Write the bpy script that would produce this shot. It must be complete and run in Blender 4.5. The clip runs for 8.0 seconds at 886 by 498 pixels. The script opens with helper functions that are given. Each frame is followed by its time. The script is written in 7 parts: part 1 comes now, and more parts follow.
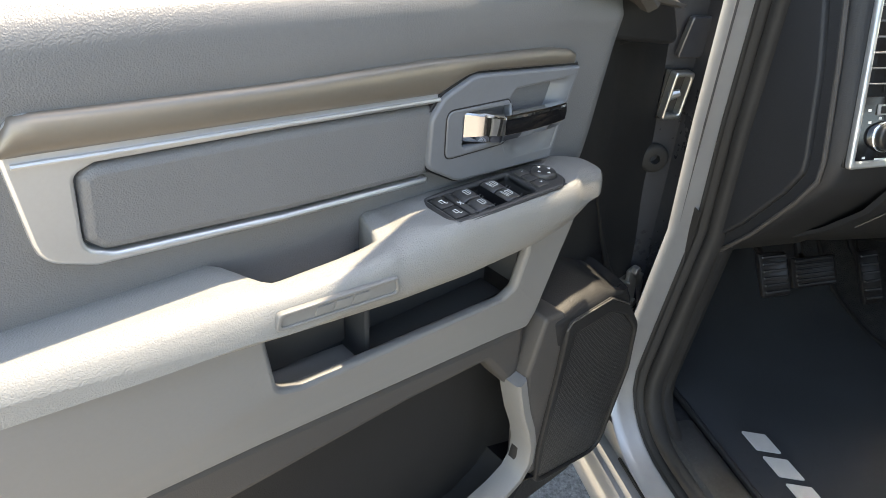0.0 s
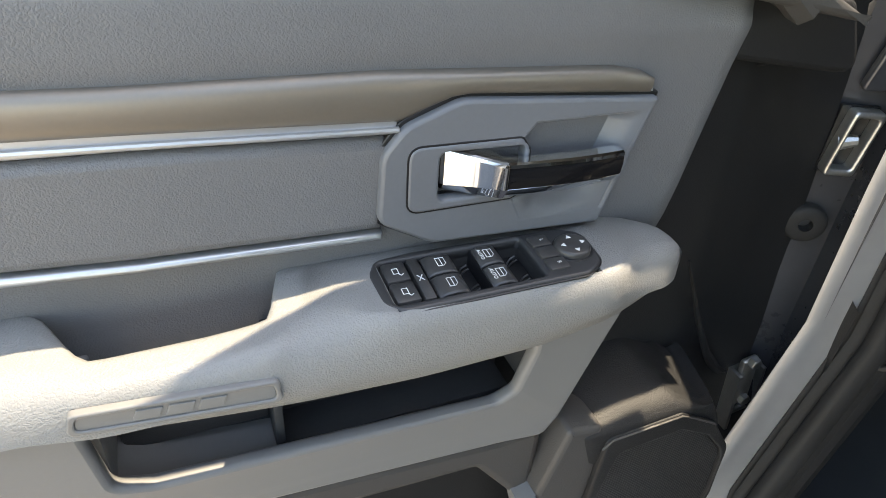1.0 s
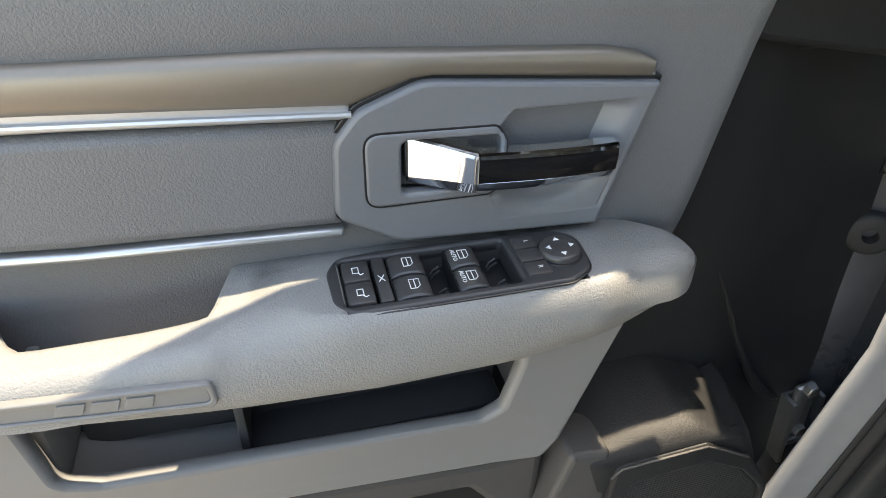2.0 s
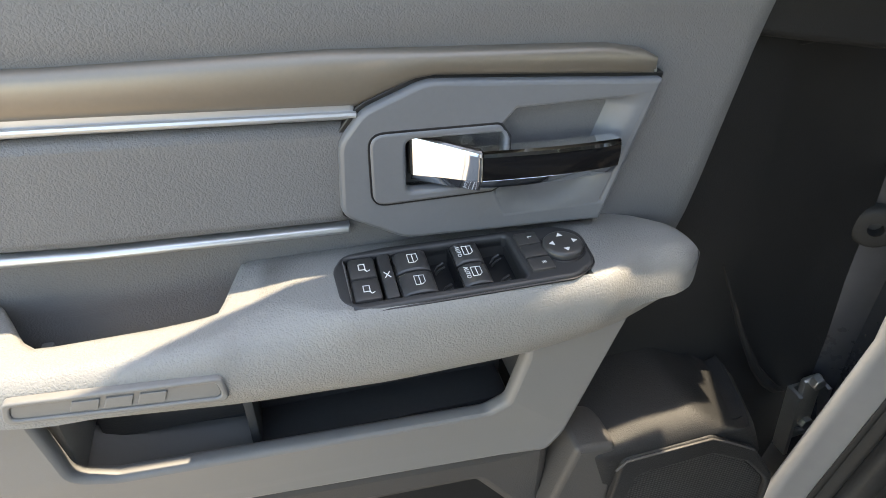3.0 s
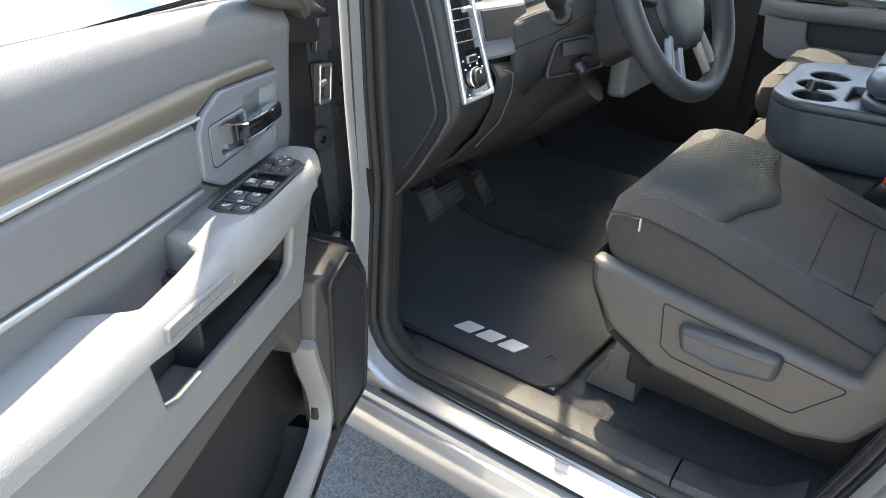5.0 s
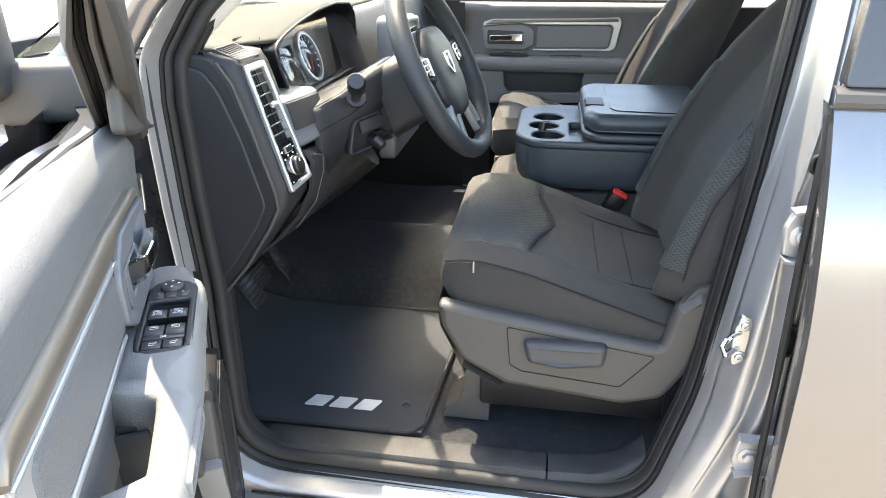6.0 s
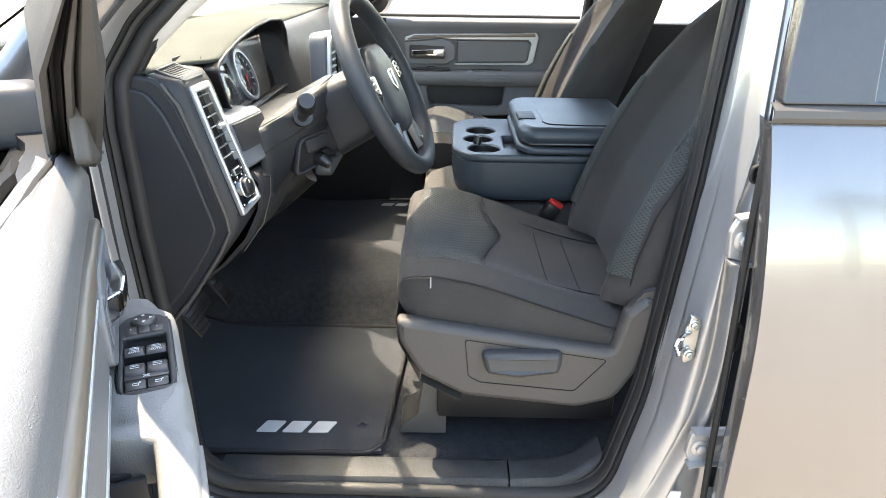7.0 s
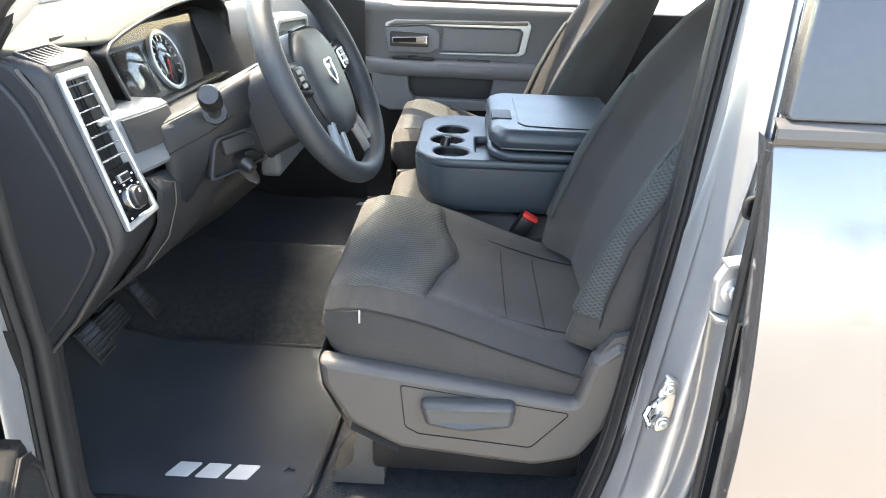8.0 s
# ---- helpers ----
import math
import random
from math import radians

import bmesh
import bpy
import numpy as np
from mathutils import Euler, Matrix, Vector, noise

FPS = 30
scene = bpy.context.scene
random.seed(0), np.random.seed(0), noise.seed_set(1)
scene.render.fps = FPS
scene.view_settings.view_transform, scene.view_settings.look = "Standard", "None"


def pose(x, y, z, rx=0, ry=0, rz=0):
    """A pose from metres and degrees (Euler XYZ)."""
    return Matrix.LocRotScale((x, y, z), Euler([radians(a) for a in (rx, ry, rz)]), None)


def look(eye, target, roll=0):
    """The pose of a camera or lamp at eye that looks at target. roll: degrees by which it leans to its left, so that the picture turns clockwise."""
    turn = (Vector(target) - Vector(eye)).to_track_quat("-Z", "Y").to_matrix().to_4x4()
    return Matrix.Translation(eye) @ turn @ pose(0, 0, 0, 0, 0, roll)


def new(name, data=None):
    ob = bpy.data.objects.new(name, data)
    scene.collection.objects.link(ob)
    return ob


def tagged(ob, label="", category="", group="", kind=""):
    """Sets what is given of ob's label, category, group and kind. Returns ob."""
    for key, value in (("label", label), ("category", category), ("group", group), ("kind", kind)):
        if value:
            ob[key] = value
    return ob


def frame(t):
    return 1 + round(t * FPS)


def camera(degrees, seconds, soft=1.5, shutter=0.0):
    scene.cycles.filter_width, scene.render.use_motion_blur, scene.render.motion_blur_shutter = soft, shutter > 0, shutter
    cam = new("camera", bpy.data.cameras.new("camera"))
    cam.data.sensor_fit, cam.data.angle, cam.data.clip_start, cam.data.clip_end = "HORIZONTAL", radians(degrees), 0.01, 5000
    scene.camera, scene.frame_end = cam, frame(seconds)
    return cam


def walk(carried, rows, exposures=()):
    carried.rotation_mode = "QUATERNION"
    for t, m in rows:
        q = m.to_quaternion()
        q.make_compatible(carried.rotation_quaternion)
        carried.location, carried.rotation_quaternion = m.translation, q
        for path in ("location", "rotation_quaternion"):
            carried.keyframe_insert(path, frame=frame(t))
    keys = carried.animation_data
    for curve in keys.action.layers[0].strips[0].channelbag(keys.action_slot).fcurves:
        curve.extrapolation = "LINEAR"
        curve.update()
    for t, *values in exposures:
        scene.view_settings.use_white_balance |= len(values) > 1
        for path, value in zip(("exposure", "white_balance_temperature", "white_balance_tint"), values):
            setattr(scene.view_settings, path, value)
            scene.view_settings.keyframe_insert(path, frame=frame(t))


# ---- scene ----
cam = camera(67.91, 8.0, soft=0.9)
# seconds, place, yaw, pitch, lean
PATH = [
    (0.0, 0.6490, -0.4947, 1.4032, 73.08, -31.37, 3.73),
    (0.5, 0.5361, -0.3994, 1.3965, 81.49, -34.09, 4.13),
    (1.0, 0.4581, -0.2959, 1.3810, 90.68, -35.00, 4.40),
    (1.5, 0.4173, -0.2310, 1.3544, 97.72, -34.01, 2.40),
    (3.0, 0.4215, -0.2202, 1.3617, 100.24, -35.39, 0.28),
    (3.5, 0.4738, -0.3676, 1.3605, 83.26, -32.90, 2.37),
    (4.0, 0.5267, -0.5008, 1.3795, 68.09, -32.30, 2.13),
    (4.5, 0.6302, -0.6216, 1.4003, 53.16, -30.09, -0.01),
    (5.0, 0.6863, -0.7303, 1.4275, 35.64, -29.13, 1.15),
    (5.2, 0.6645, -0.7678, 1.4397, 29.75, -28.42, 0.73),
    (6.5, 0.4319, -0.9011, 1.5107, 1.88, -23.63, 0.16),
    (7.0, 0.4159, -0.8909, 1.5094, 0.37, -23.65, 0.79),
    (7.5, 0.4450, -0.8353, 1.5046, -1.11, -23.71, 0.86),
    (8.0, 0.5365, -0.6671, 1.4856, 1.30, -24.63, 2.20),
]
walk(cam, [(t, pose(x, y, z, 90 + pitch, 0, yaw) @ pose(0, 0, 0, 0, 0, lean)) for t, x, y, z, yaw, pitch, lean in PATH], [(t, stops, kelvin, 10) for t, stops, kelvin in ((0.0, 2.46, 8900), (3.5, 2.48, 9050), (4.5, 2.30, 8650), (5.2, 2.92, 8150), (6.5, 2.96, 8150), (7.0, 2.90, 8150), (8.0, 3.33, 8000))])
# ---- end of path ----

# ---- light ----
SUN = Vector((-0.280, 0.285, 1.0)).normalized()
world = bpy.data.worlds.new("world")
scene.world = world
world.use_nodes = True
wn = world.node_tree
sky = wn.nodes.new("ShaderNodeTexSky")
sky.sky_type = "NISHITA"
sky.sun_disc = False
sky.sun_elevation = math.asin(SUN.z)
sky.sun_rotation = math.atan2(SUN.x, SUN.y)
sky.air_density, sky.dust_density, sky.ozone_density = 1.0, 0.6, 1.0
wn.links.new(sky.outputs[0], wn.nodes["Background"].inputs[0])
wn.nodes["Background"].inputs[1].default_value = 0.185
sun_data = bpy.data.lights.new("sun", "SUN")
sun_data.energy, sun_data.angle, sun_data.color = 2.35, radians(0.8), (1.0, 0.955, 0.88)
sun = new("sun", sun_data)
sun.matrix_world = look(SUN * 20, (0, 0, 0))


# ---- materials ----
def material(name, color, rough=0.5, metal=0.0, vary=0.12, coarse=9.0, fine=160.0, bump=0.0, grain="noise", size=500.0,
             depth=0.0006, coat=0.0, second=None, spec=0.5, aniso=None, per_object=0.0, sheen=0.0, dust=0.0):
    """A surface with stains (coarse), fine mottling, worn gloss and a fine relief."""
    m = bpy.data.materials.new(name)
    m.use_nodes = True
    t = m.node_tree
    n, link = t.nodes, t.links.new
    bsdf = n["Principled BSDF"]
    where = n.new("ShaderNodeTexCoord").outputs["Object"]
    if aniso:
        stretch = n.new("ShaderNodeMapping")
        stretch.inputs["Scale"].default_value = aniso
        link(where, stretch.inputs[0])
        where_fine = stretch.outputs[0]
    else:
        where_fine = where
    big = n.new("ShaderNodeTexNoise")
    big.inputs["Scale"].default_value, big.inputs["Detail"].default_value = coarse, 5
    link(where, big.inputs["Vector"])
    small = n.new("ShaderNodeTexNoise")
    small.inputs["Scale"].default_value, small.inputs["Detail"].default_value = fine, 3
    link(where_fine, small.inputs["Vector"])
    add = n.new("ShaderNodeMath")
    add.operation = "MULTIPLY_ADD"
    link(big.outputs["Fac"], add.inputs[0])
    add.inputs[1].default_value = 0.6
    half = n.new("ShaderNodeMath")
    half.operation = "MULTIPLY"
    link(small.outputs["Fac"], half.inputs[0])
    half.inputs[1].default_value = 0.4
    link(half.outputs[0], add.inputs[2])
    ramp = n.new("ShaderNodeMapRange")
    ramp.inputs["From Min"].default_value, ramp.inputs["From Max"].default_value = 0.3, 0.7
    link(add.outputs[0], ramp.inputs["Value"])
    mix = n.new("ShaderNodeMix")
    mix.data_type = "RGBA"
    lo = [c * (1 - vary) for c in color] + [1]
    hi = [min(1, c * (1 + vary)) for c in color] + [1]
    if second:
        lo = list(second) + [1]
    mix.inputs["A"].default_value, mix.inputs["B"].default_value = lo, hi
    link(ramp.outputs[0], mix.inputs["Factor"])
    out = mix.outputs["Result"]
    if dust:
        speck = n.new("ShaderNodeTexNoise")
        speck.inputs["Scale"].default_value, speck.inputs["Detail"].default_value = 900, 1
        link(where, speck.inputs["Vector"])
        cut = n.new("ShaderNodeMapRange")
        cut.inputs["From Min"].default_value, cut.inputs["From Max"].default_value = 0.72, 0.78
        cut.inputs["To Max"].default_value = dust
        link(speck.outputs["Fac"], cut.inputs["Value"])
        pale = n.new("ShaderNodeMix")
        pale.data_type = "RGBA"
        pale.inputs["B"].default_value = (0.4, 0.38, 0.34, 1)
        link(out, pale.inputs["A"])
        link(cut.outputs[0], pale.inputs["Factor"])
        out = pale.outputs["Result"]
    if per_object:
        info = n.new("ShaderNodeObjectInfo")
        hue = n.new("ShaderNodeHueSaturation")
        span = n.new("ShaderNodeMapRange")
        span.inputs["To Min"].default_value, span.inputs["To Max"].default_value = 1 - per_object, 1 + per_object
        link(info.outputs["Random"], span.inputs["Value"])
        link(span.outputs[0], hue.inputs["Value"])
        link(out, hue.inputs["Color"])
        out = hue.outputs["Color"]
    link(out, bsdf.inputs["Base Color"])
    gloss = n.new("ShaderNodeMapRange")
    gloss.inputs["To Min"].default_value, gloss.inputs["To Max"].default_value = max(0.02, rough * 0.85), min(1, rough * 1.15)
    link(ramp.outputs[0], gloss.inputs["Value"])
    link(gloss.outputs[0], bsdf.inputs["Roughness"])
    bsdf.inputs["Metallic"].default_value = metal
    bsdf.inputs["Specular IOR Level"].default_value = spec
    if sheen:
        bsdf.inputs["Sheen Weight"].default_value, bsdf.inputs["Sheen Roughness"].default_value = sheen, 0.5
    if coat:
        bsdf.inputs["Coat Weight"].default_value, bsdf.inputs["Coat Roughness"].default_value = coat, 0.03
    if bump:
        if grain == "noise":
            tex = n.new("ShaderNodeTexNoise")
            tex.inputs["Scale"].default_value, tex.inputs["Detail"].default_value = size, 4
            relief = tex.outputs["Fac"]
        else:
            tex = n.new("ShaderNodeTexVoronoi")
            tex.inputs["Scale"].default_value = size
            relief = tex.outputs["Distance"]
            if grain == "weave":
                tex.inputs["Randomness"].default_value = 0.0
            if grain == "hide":
                warp = n.new("ShaderNodeTexNoise")
                warp.inputs["Scale"].default_value = size * 0.4
                link(where_fine, warp.inputs["Vector"])
                push = n.new("ShaderNodeMix")
                push.data_type = "VECTOR"
                push.inputs["Factor"].default_value = 0.004
                link(where_fine, push.inputs["A"])
                link(warp.outputs["Color"], push.inputs["B"])
                where_fine = push.outputs["Result"]
        link(where_fine, tex.inputs["Vector"])
        b = n.new("ShaderNodeBump")
        b.inputs["Strength"].default_value, b.inputs["Distance"].default_value = bump, depth
        b.invert = grain == "hide"
        link(relief, b.inputs["Height"])
        link(b.outputs[0], bsdf.inputs["Normal"])
    return m


def dotted(name, color, spot, size, rough, bump=0.8, depth=0.001, turn=45, across=("X", "Y")):
    """A regular small cell pattern in one plane: knitted seat mesh, perforated grille."""
    m = material(name, color, rough, 0, 0.15, 12, 260)
    t = m.node_tree
    n, link = t.nodes, t.links.new
    bsdf = n["Principled BSDF"]
    where = n.new("ShaderNodeTexCoord").outputs["Object"]
    axes = n.new("ShaderNodeSeparateXYZ")
    link(where, axes.inputs[0])
    flat = n.new("ShaderNodeCombineXYZ")
    for i in range(2):
        link(axes.outputs[across[i]], flat.inputs[i])
    rot = n.new("ShaderNodeMapping")
    rot.inputs["Rotation"].default_value = (0, 0, radians(turn))
    link(flat.outputs[0], rot.inputs[0])
    cell = n.new("ShaderNodeTexVoronoi")
    cell.voronoi_dimensions = "2D"
    cell.inputs["Scale"].default_value, cell.inputs["Randomness"].default_value = size, 0.0
    link(rot.outputs[0], cell.inputs["Vector"])
    cut = n.new("ShaderNodeMapRange")
    cut.inputs["From Min"].default_value, cut.inputs["From Max"].default_value = 0.28, 0.42
    link(cell.outputs["Distance"], cut.inputs["Value"])
    mix = n.new("ShaderNodeMix")
    mix.data_type = "RGBA"
    old = bsdf.inputs["Base Color"].links[0].from_socket
    link(old, mix.inputs["A"])
    mix.inputs["B"].default_value = (*spot, 1)
    link(cut.outputs[0], mix.inputs["Factor"])
    link(mix.outputs["Result"], bsdf.inputs["Base Color"])
    b = n.new("ShaderNodeBump")
    b.inputs["Strength"].default_value, b.inputs["Distance"].default_value = bump, depth
    link(cut.outputs[0], b.inputs["Height"])
    link(b.outputs[0], bsdf.inputs["Normal"])
    return m


VINYL = material("grey_vinyl", (0.222, 0.221, 0.213), 0.46, 0, 0.05, 7, 220, 0.6, "hide", 640, 0.0006)
PAD = material("slate_vinyl", (0.137, 0.139, 0.143), 0.42, 0, 0.06, 7, 220, 0.5, "hide", 680, 0.0006)
SLATE = material("slate_plastic", (0.142, 0.150, 0.162), 0.36, 0, 0.05, 8, 300, 0.15, "noise", 900, 0.0003)
LIGHT_PLASTIC = material("grey_plastic", (0.175, 0.174, 0.172), 0.5, 0, 0.05, 6, 300, 0.2, "noise", 1100, 0.0003)
DARK = material("charcoal_plastic", (0.0185, 0.0185, 0.019), 0.5, 0, 0.18, 9, 300, 0.4, "hide", 700, 0.0005, dust=0.10, spec=0.25)
TAUPE = material("taupe_plastic", (0.060, 0.0565, 0.054), 0.5, 0, 0.1, 9, 300, 0.3, "hide", 700, 0.0004, spec=0.4)
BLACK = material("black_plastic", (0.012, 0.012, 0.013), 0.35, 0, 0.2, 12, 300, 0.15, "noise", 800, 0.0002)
GLOSS = material("gloss_black", (0.008, 0.008, 0.009), 0.08, 0, 0.2, 12, 300)
LINER = material("pocket_rubber", (0.042, 0.044, 0.047), 0.55, 0, 0.2, 12, 260, 0.2, "noise", 700, 0.0003)
CHAMPAGNE = material("champagne_metal_paint", (0.235, 0.205, 0.172), 0.42, 0.6, 0.05, 6, 400, 0.1, "noise", 1500, 0.0001)
SATIN = material("satin_silver", (0.55, 0.56, 0.57), 0.36, 0.75, 0.04, 6, 400)
SPOKE = material("spoke_satin", (0.24, 0.245, 0.25), 0.38, 0.6, 0.04, 6, 400)
CHROME = material("chrome", (0.82, 0.83, 0.84), 0.045, 1.0, 0.03, 10, 300)
PAINT = material("silver_paint", (0.185, 0.185, 0.19), 0.24, 0.8, 0.04, 3, 30, coat=0.8)
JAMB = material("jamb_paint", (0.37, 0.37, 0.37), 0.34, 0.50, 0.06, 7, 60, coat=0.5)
# silver jamb paint again, with the hinge pillar's shade put into the colour
JAMB_SHADED = material("shaded_jamb_paint", (0.055, 0.057, 0.064), 0.30, 0.3, 0.12, 9, 80, coat=0.5)
SWITCH = material("switch_plastic", (0.046, 0.044, 0.043), 0.34, 0, 0.08, 12, 300, 0.12, "noise", 900, 0.0002)
SWITCH_RIM = material("switch_rim_plastic", (0.034, 0.034, 0.035), 0.44, 0, 0.08, 12, 300, 0.15, "noise", 900, 0.0002)
STEEL = material("zinc_steel", (0.5, 0.5, 0.48), 0.35, 0.9, 0.15, 30, 400, 0.2, "noise", 500, 0.0003)
RUBBER = material("door_rubber", (0.026, 0.0255, 0.025), 0.6, 0, 0.25, 12, 300, 0.25, "noise", 500, 0.0004, spec=0.25)
FABRIC = material("charcoal_fabric", (0.043, 0.041, 0.0395), 0.9, 0, 0.25, 9, 500, 0.7, "weave", 900, 0.0008, sheen=0.08, spec=0.2)
MESH = dotted("knitted_mesh", (0.021, 0.0215, 0.0215), (0.055, 0.060, 0.058), 150, 0.85)
BACK_MESH = dotted("knitted_back_mesh", (0.023, 0.024, 0.024), (0.043, 0.050, 0.047), 215, 0.85, across=("Y", "Z"))
GRIP = material("grip_plastic", (0.17, 0.168, 0.162), 0.4, 0, 0.06, 8, 300, 0.2, "noise", 900, 0.0003)
CARPET = material("black_carpet", (0.029, 0.030, 0.033), 0.95, 0, 0.5, 70, 420, 0.9, "noise", 500, 0.003, sheen=0.05, spec=0.1, dust=0.14, aniso=(0.7, 1.0, 1.0))
SILL = material("sill_plastic", (0.030, 0.031, 0.032), 0.6, 0, 0.5, 16, 200, 0.4, "hide", 500, 0.0005, dust=0.3, spec=0.28)
MAT = material("mat_carpet", (0.029, 0.032, 0.037), 0.95, 0, 0.3, 8, 600, 0.9, "noise", 1100, 0.0015, sheen=0.08, spec=0.15, dust=0.12)
BIND = material("mat_binding", (0.01, 0.01, 0.011), 0.8, 0, 0.2, 12, 300, 0.4, "noise", 900, 0.0006)
EMBLEM = material("silver_print", (0.5, 0.5, 0.5), 0.55, 0.2, 0.12, 30, 700, 0.4, "noise", 900, 0.0004)
DASH_TOP = material("dash_vinyl", (0.025, 0.0285, 0.027), 0.8, 0, 0.08, 7, 220, 0.4, "hide", 700, 0.0005, spec=0.12)
DASH = material("dash_plastic", (0.0245, 0.026, 0.029), 0.5, 0, 0.15, 8, 260, 0.4, "hide", 700, 0.0005, spec=0.3)
DASH_GREY = material("dash_grey", (0.10, 0.112, 0.128), 0.42, 0, 0.08, 8, 260, 0.3, "hide", 700, 0.0004)
WHEEL = material("wheel_leather", (0.025, 0.029, 0.034), 0.45, 0, 0.12, 10, 300, 0.5, "hide", 800, 0.0005, spec=0.35)
CONSOLE = material("console_vinyl", (0.036, 0.047, 0.057), 0.36, 0, 0.1, 8, 260, 0.5, "hide", 650, 0.0005)
COLUMN = material("column_plastic", (0.0115, 0.0138, 0.017), 0.5, 0, 0.12, 8, 260, 0.35, "hide", 700, 0.0004, spec=0.28)
STITCH = material("pale_thread", (0.35, 0.34, 0.32), 0.8, 0, 0.2, 30, 500)
SEAM = material("dark_thread", (0.008, 0.008, 0.008), 0.9, 0, 0.2, 30, 500)
RED = material("red_button", (0.62, 0.03, 0.025), 0.45, 0, 0.1, 30, 500)
WHITE = material("white_print", (0.7, 0.7, 0.7), 0.6, 0, 0.05, 30, 500)
ASPHALT = material("asphalt", (0.085, 0.087, 0.093), 0.9, 0, 0.9, 110, 160, 1.0, "noise", 120, 0.006, second=(0.018, 0.019, 0.021))
CONCRETE = material("concrete", (0.36, 0.315, 0.26), 0.9, 0, 0.08, 0.5, 20, 0.1, "noise", 40, 0.002)
HEADLINER = material("headliner", (0.45, 0.43, 0.4), 0.9, 0, 0.06, 8, 300, 0.4, "noise", 700, 0.0006)
FRAME_BLACK = material("frame_black_film", (0.035, 0.036, 0.040), 0.22, 0, 0.1, 5, 90, spec=0.6)
TINT = material("dark_tinted_glass", (0.012, 0.013, 0.015), 0.03, 0, 0.1, 5, 90, spec=0.6, coat=0.5)
CAR_WHITE = material("white_paint", (0.75, 0.75, 0.74), 0.25, 0, 0.04, 2, 60, coat=0.8)
CAR_BLUE = material("blue_paint", (0.05, 0.12, 0.25), 0.25, 0.3, 0.04, 2, 60, coat=0.8)
BARK = material("palm_bark", (0.2, 0.15, 0.1), 0.9, 0, 0.4, 6, 40, 1.0, "noise", 25, 0.02)
FROND = material("palm_leaf", (0.07, 0.11, 0.03), 0.6, 0, 0.35, 3, 40)
YELLOW = material("label_yellow", (0.75, 0.6, 0.05), 0.5, 0, 0.05, 30, 300)
CREAM = material("gauge_paper", (0.55, 0.45, 0.3), 0.6, 0, 0.3, 40, 90)


def clear_glass(name, tint=(0.93, 0.96, 0.95), ior=1.45):
    m = bpy.data.materials.new(name)
    m.use_nodes = True
    b = m.node_tree.nodes["Principled BSDF"]
    b.inputs["Base Color"].default_value = (*tint, 1)
    b.inputs["Transmission Weight"].default_value = 1.0
    b.inputs["Roughness"].default_value = 0.01
    b.inputs["IOR"].default_value = ior
    return m


GLASS = clear_glass("window_glass")
LENS = clear_glass("cluster_lens", (0.97, 0.97, 0.97), 1.13)


# ---- shapes ----
def rounded(pts, r=0.0, steps=4):
    """A closed outline with its corners rounded; a point may bring a radius of its own."""
    out, k = [], len(pts)
    for i in range(k):
        p = Vector(pts[i][:2])
        a, b = Vector(pts[i - 1][:2]), Vector(pts[(i + 1) % k][:2])
        rad = pts[i][2] if len(pts[i]) > 2 else r
        da, db = a - p, b - p
        la, lb = da.length, db.length
        cosang = max(-0.999, min(0.999, da.dot(db) / (la * lb)))
        half = math.acos(cosang) / 2
        cut = min(rad / math.tan(half), la * 0.48, lb * 0.48) if rad > 0 else 0
        if cut < 1e-5:
            out.append((p.x, p.y))
            continue
        s, e = p + da / la * cut, p + db / lb * cut
        for j in range(steps + 1):
            f = j / steps
            q = s * (1 - f) ** 2 + p * 2 * f * (1 - f) + e * f * f
            out.append((q.x, q.y))
    return out


def box_outline(a0, b0, a1, b1, r=0.0):
    return rounded([(a0, b0), (a1, b0), (a1, b1), (a0, b1)], r)


AXES = {  # which way the outline's two axes and the thickness go
    "xz": Matrix(((1, 0, 0, 0), (0, 0, 1, 0), (0, 1, 0, 0), (0, 0, 0, 1))),
    "xy": Matrix.Identity(4),
    "yz": Matrix(((0, 0, 1, 0), (1, 0, 0, 0), (0, 1, 0, 0), (0, 0, 0, 1))),
}


def finish(me, material_, sharp=35):
    me.materials.clear()
    me.materials.append(material_)
    me.shade_smooth()
    me.set_sharp_from_angle(angle=radians(sharp))
    return me


def attach(name, me, parent, label="", m=None):
    ob = new(name, me)
    if m is not None:
        ob.matrix_basis = m
    if parent is not None:
        ob.parent = parent
    if label:
        ob["label"] = label
    return ob


def part(name, bm, material_, parent, label="", m=None, sharp=35):
    """Links a bmesh as one mesh object under a thing or a part."""
    bmesh.ops.recalc_face_normals(bm, faces=bm.faces)
    me = bpy.data.meshes.new(name)
    bm.to_mesh(me)
    bm.free()
    return attach(name, finish(me, material_, sharp), parent, label, m)


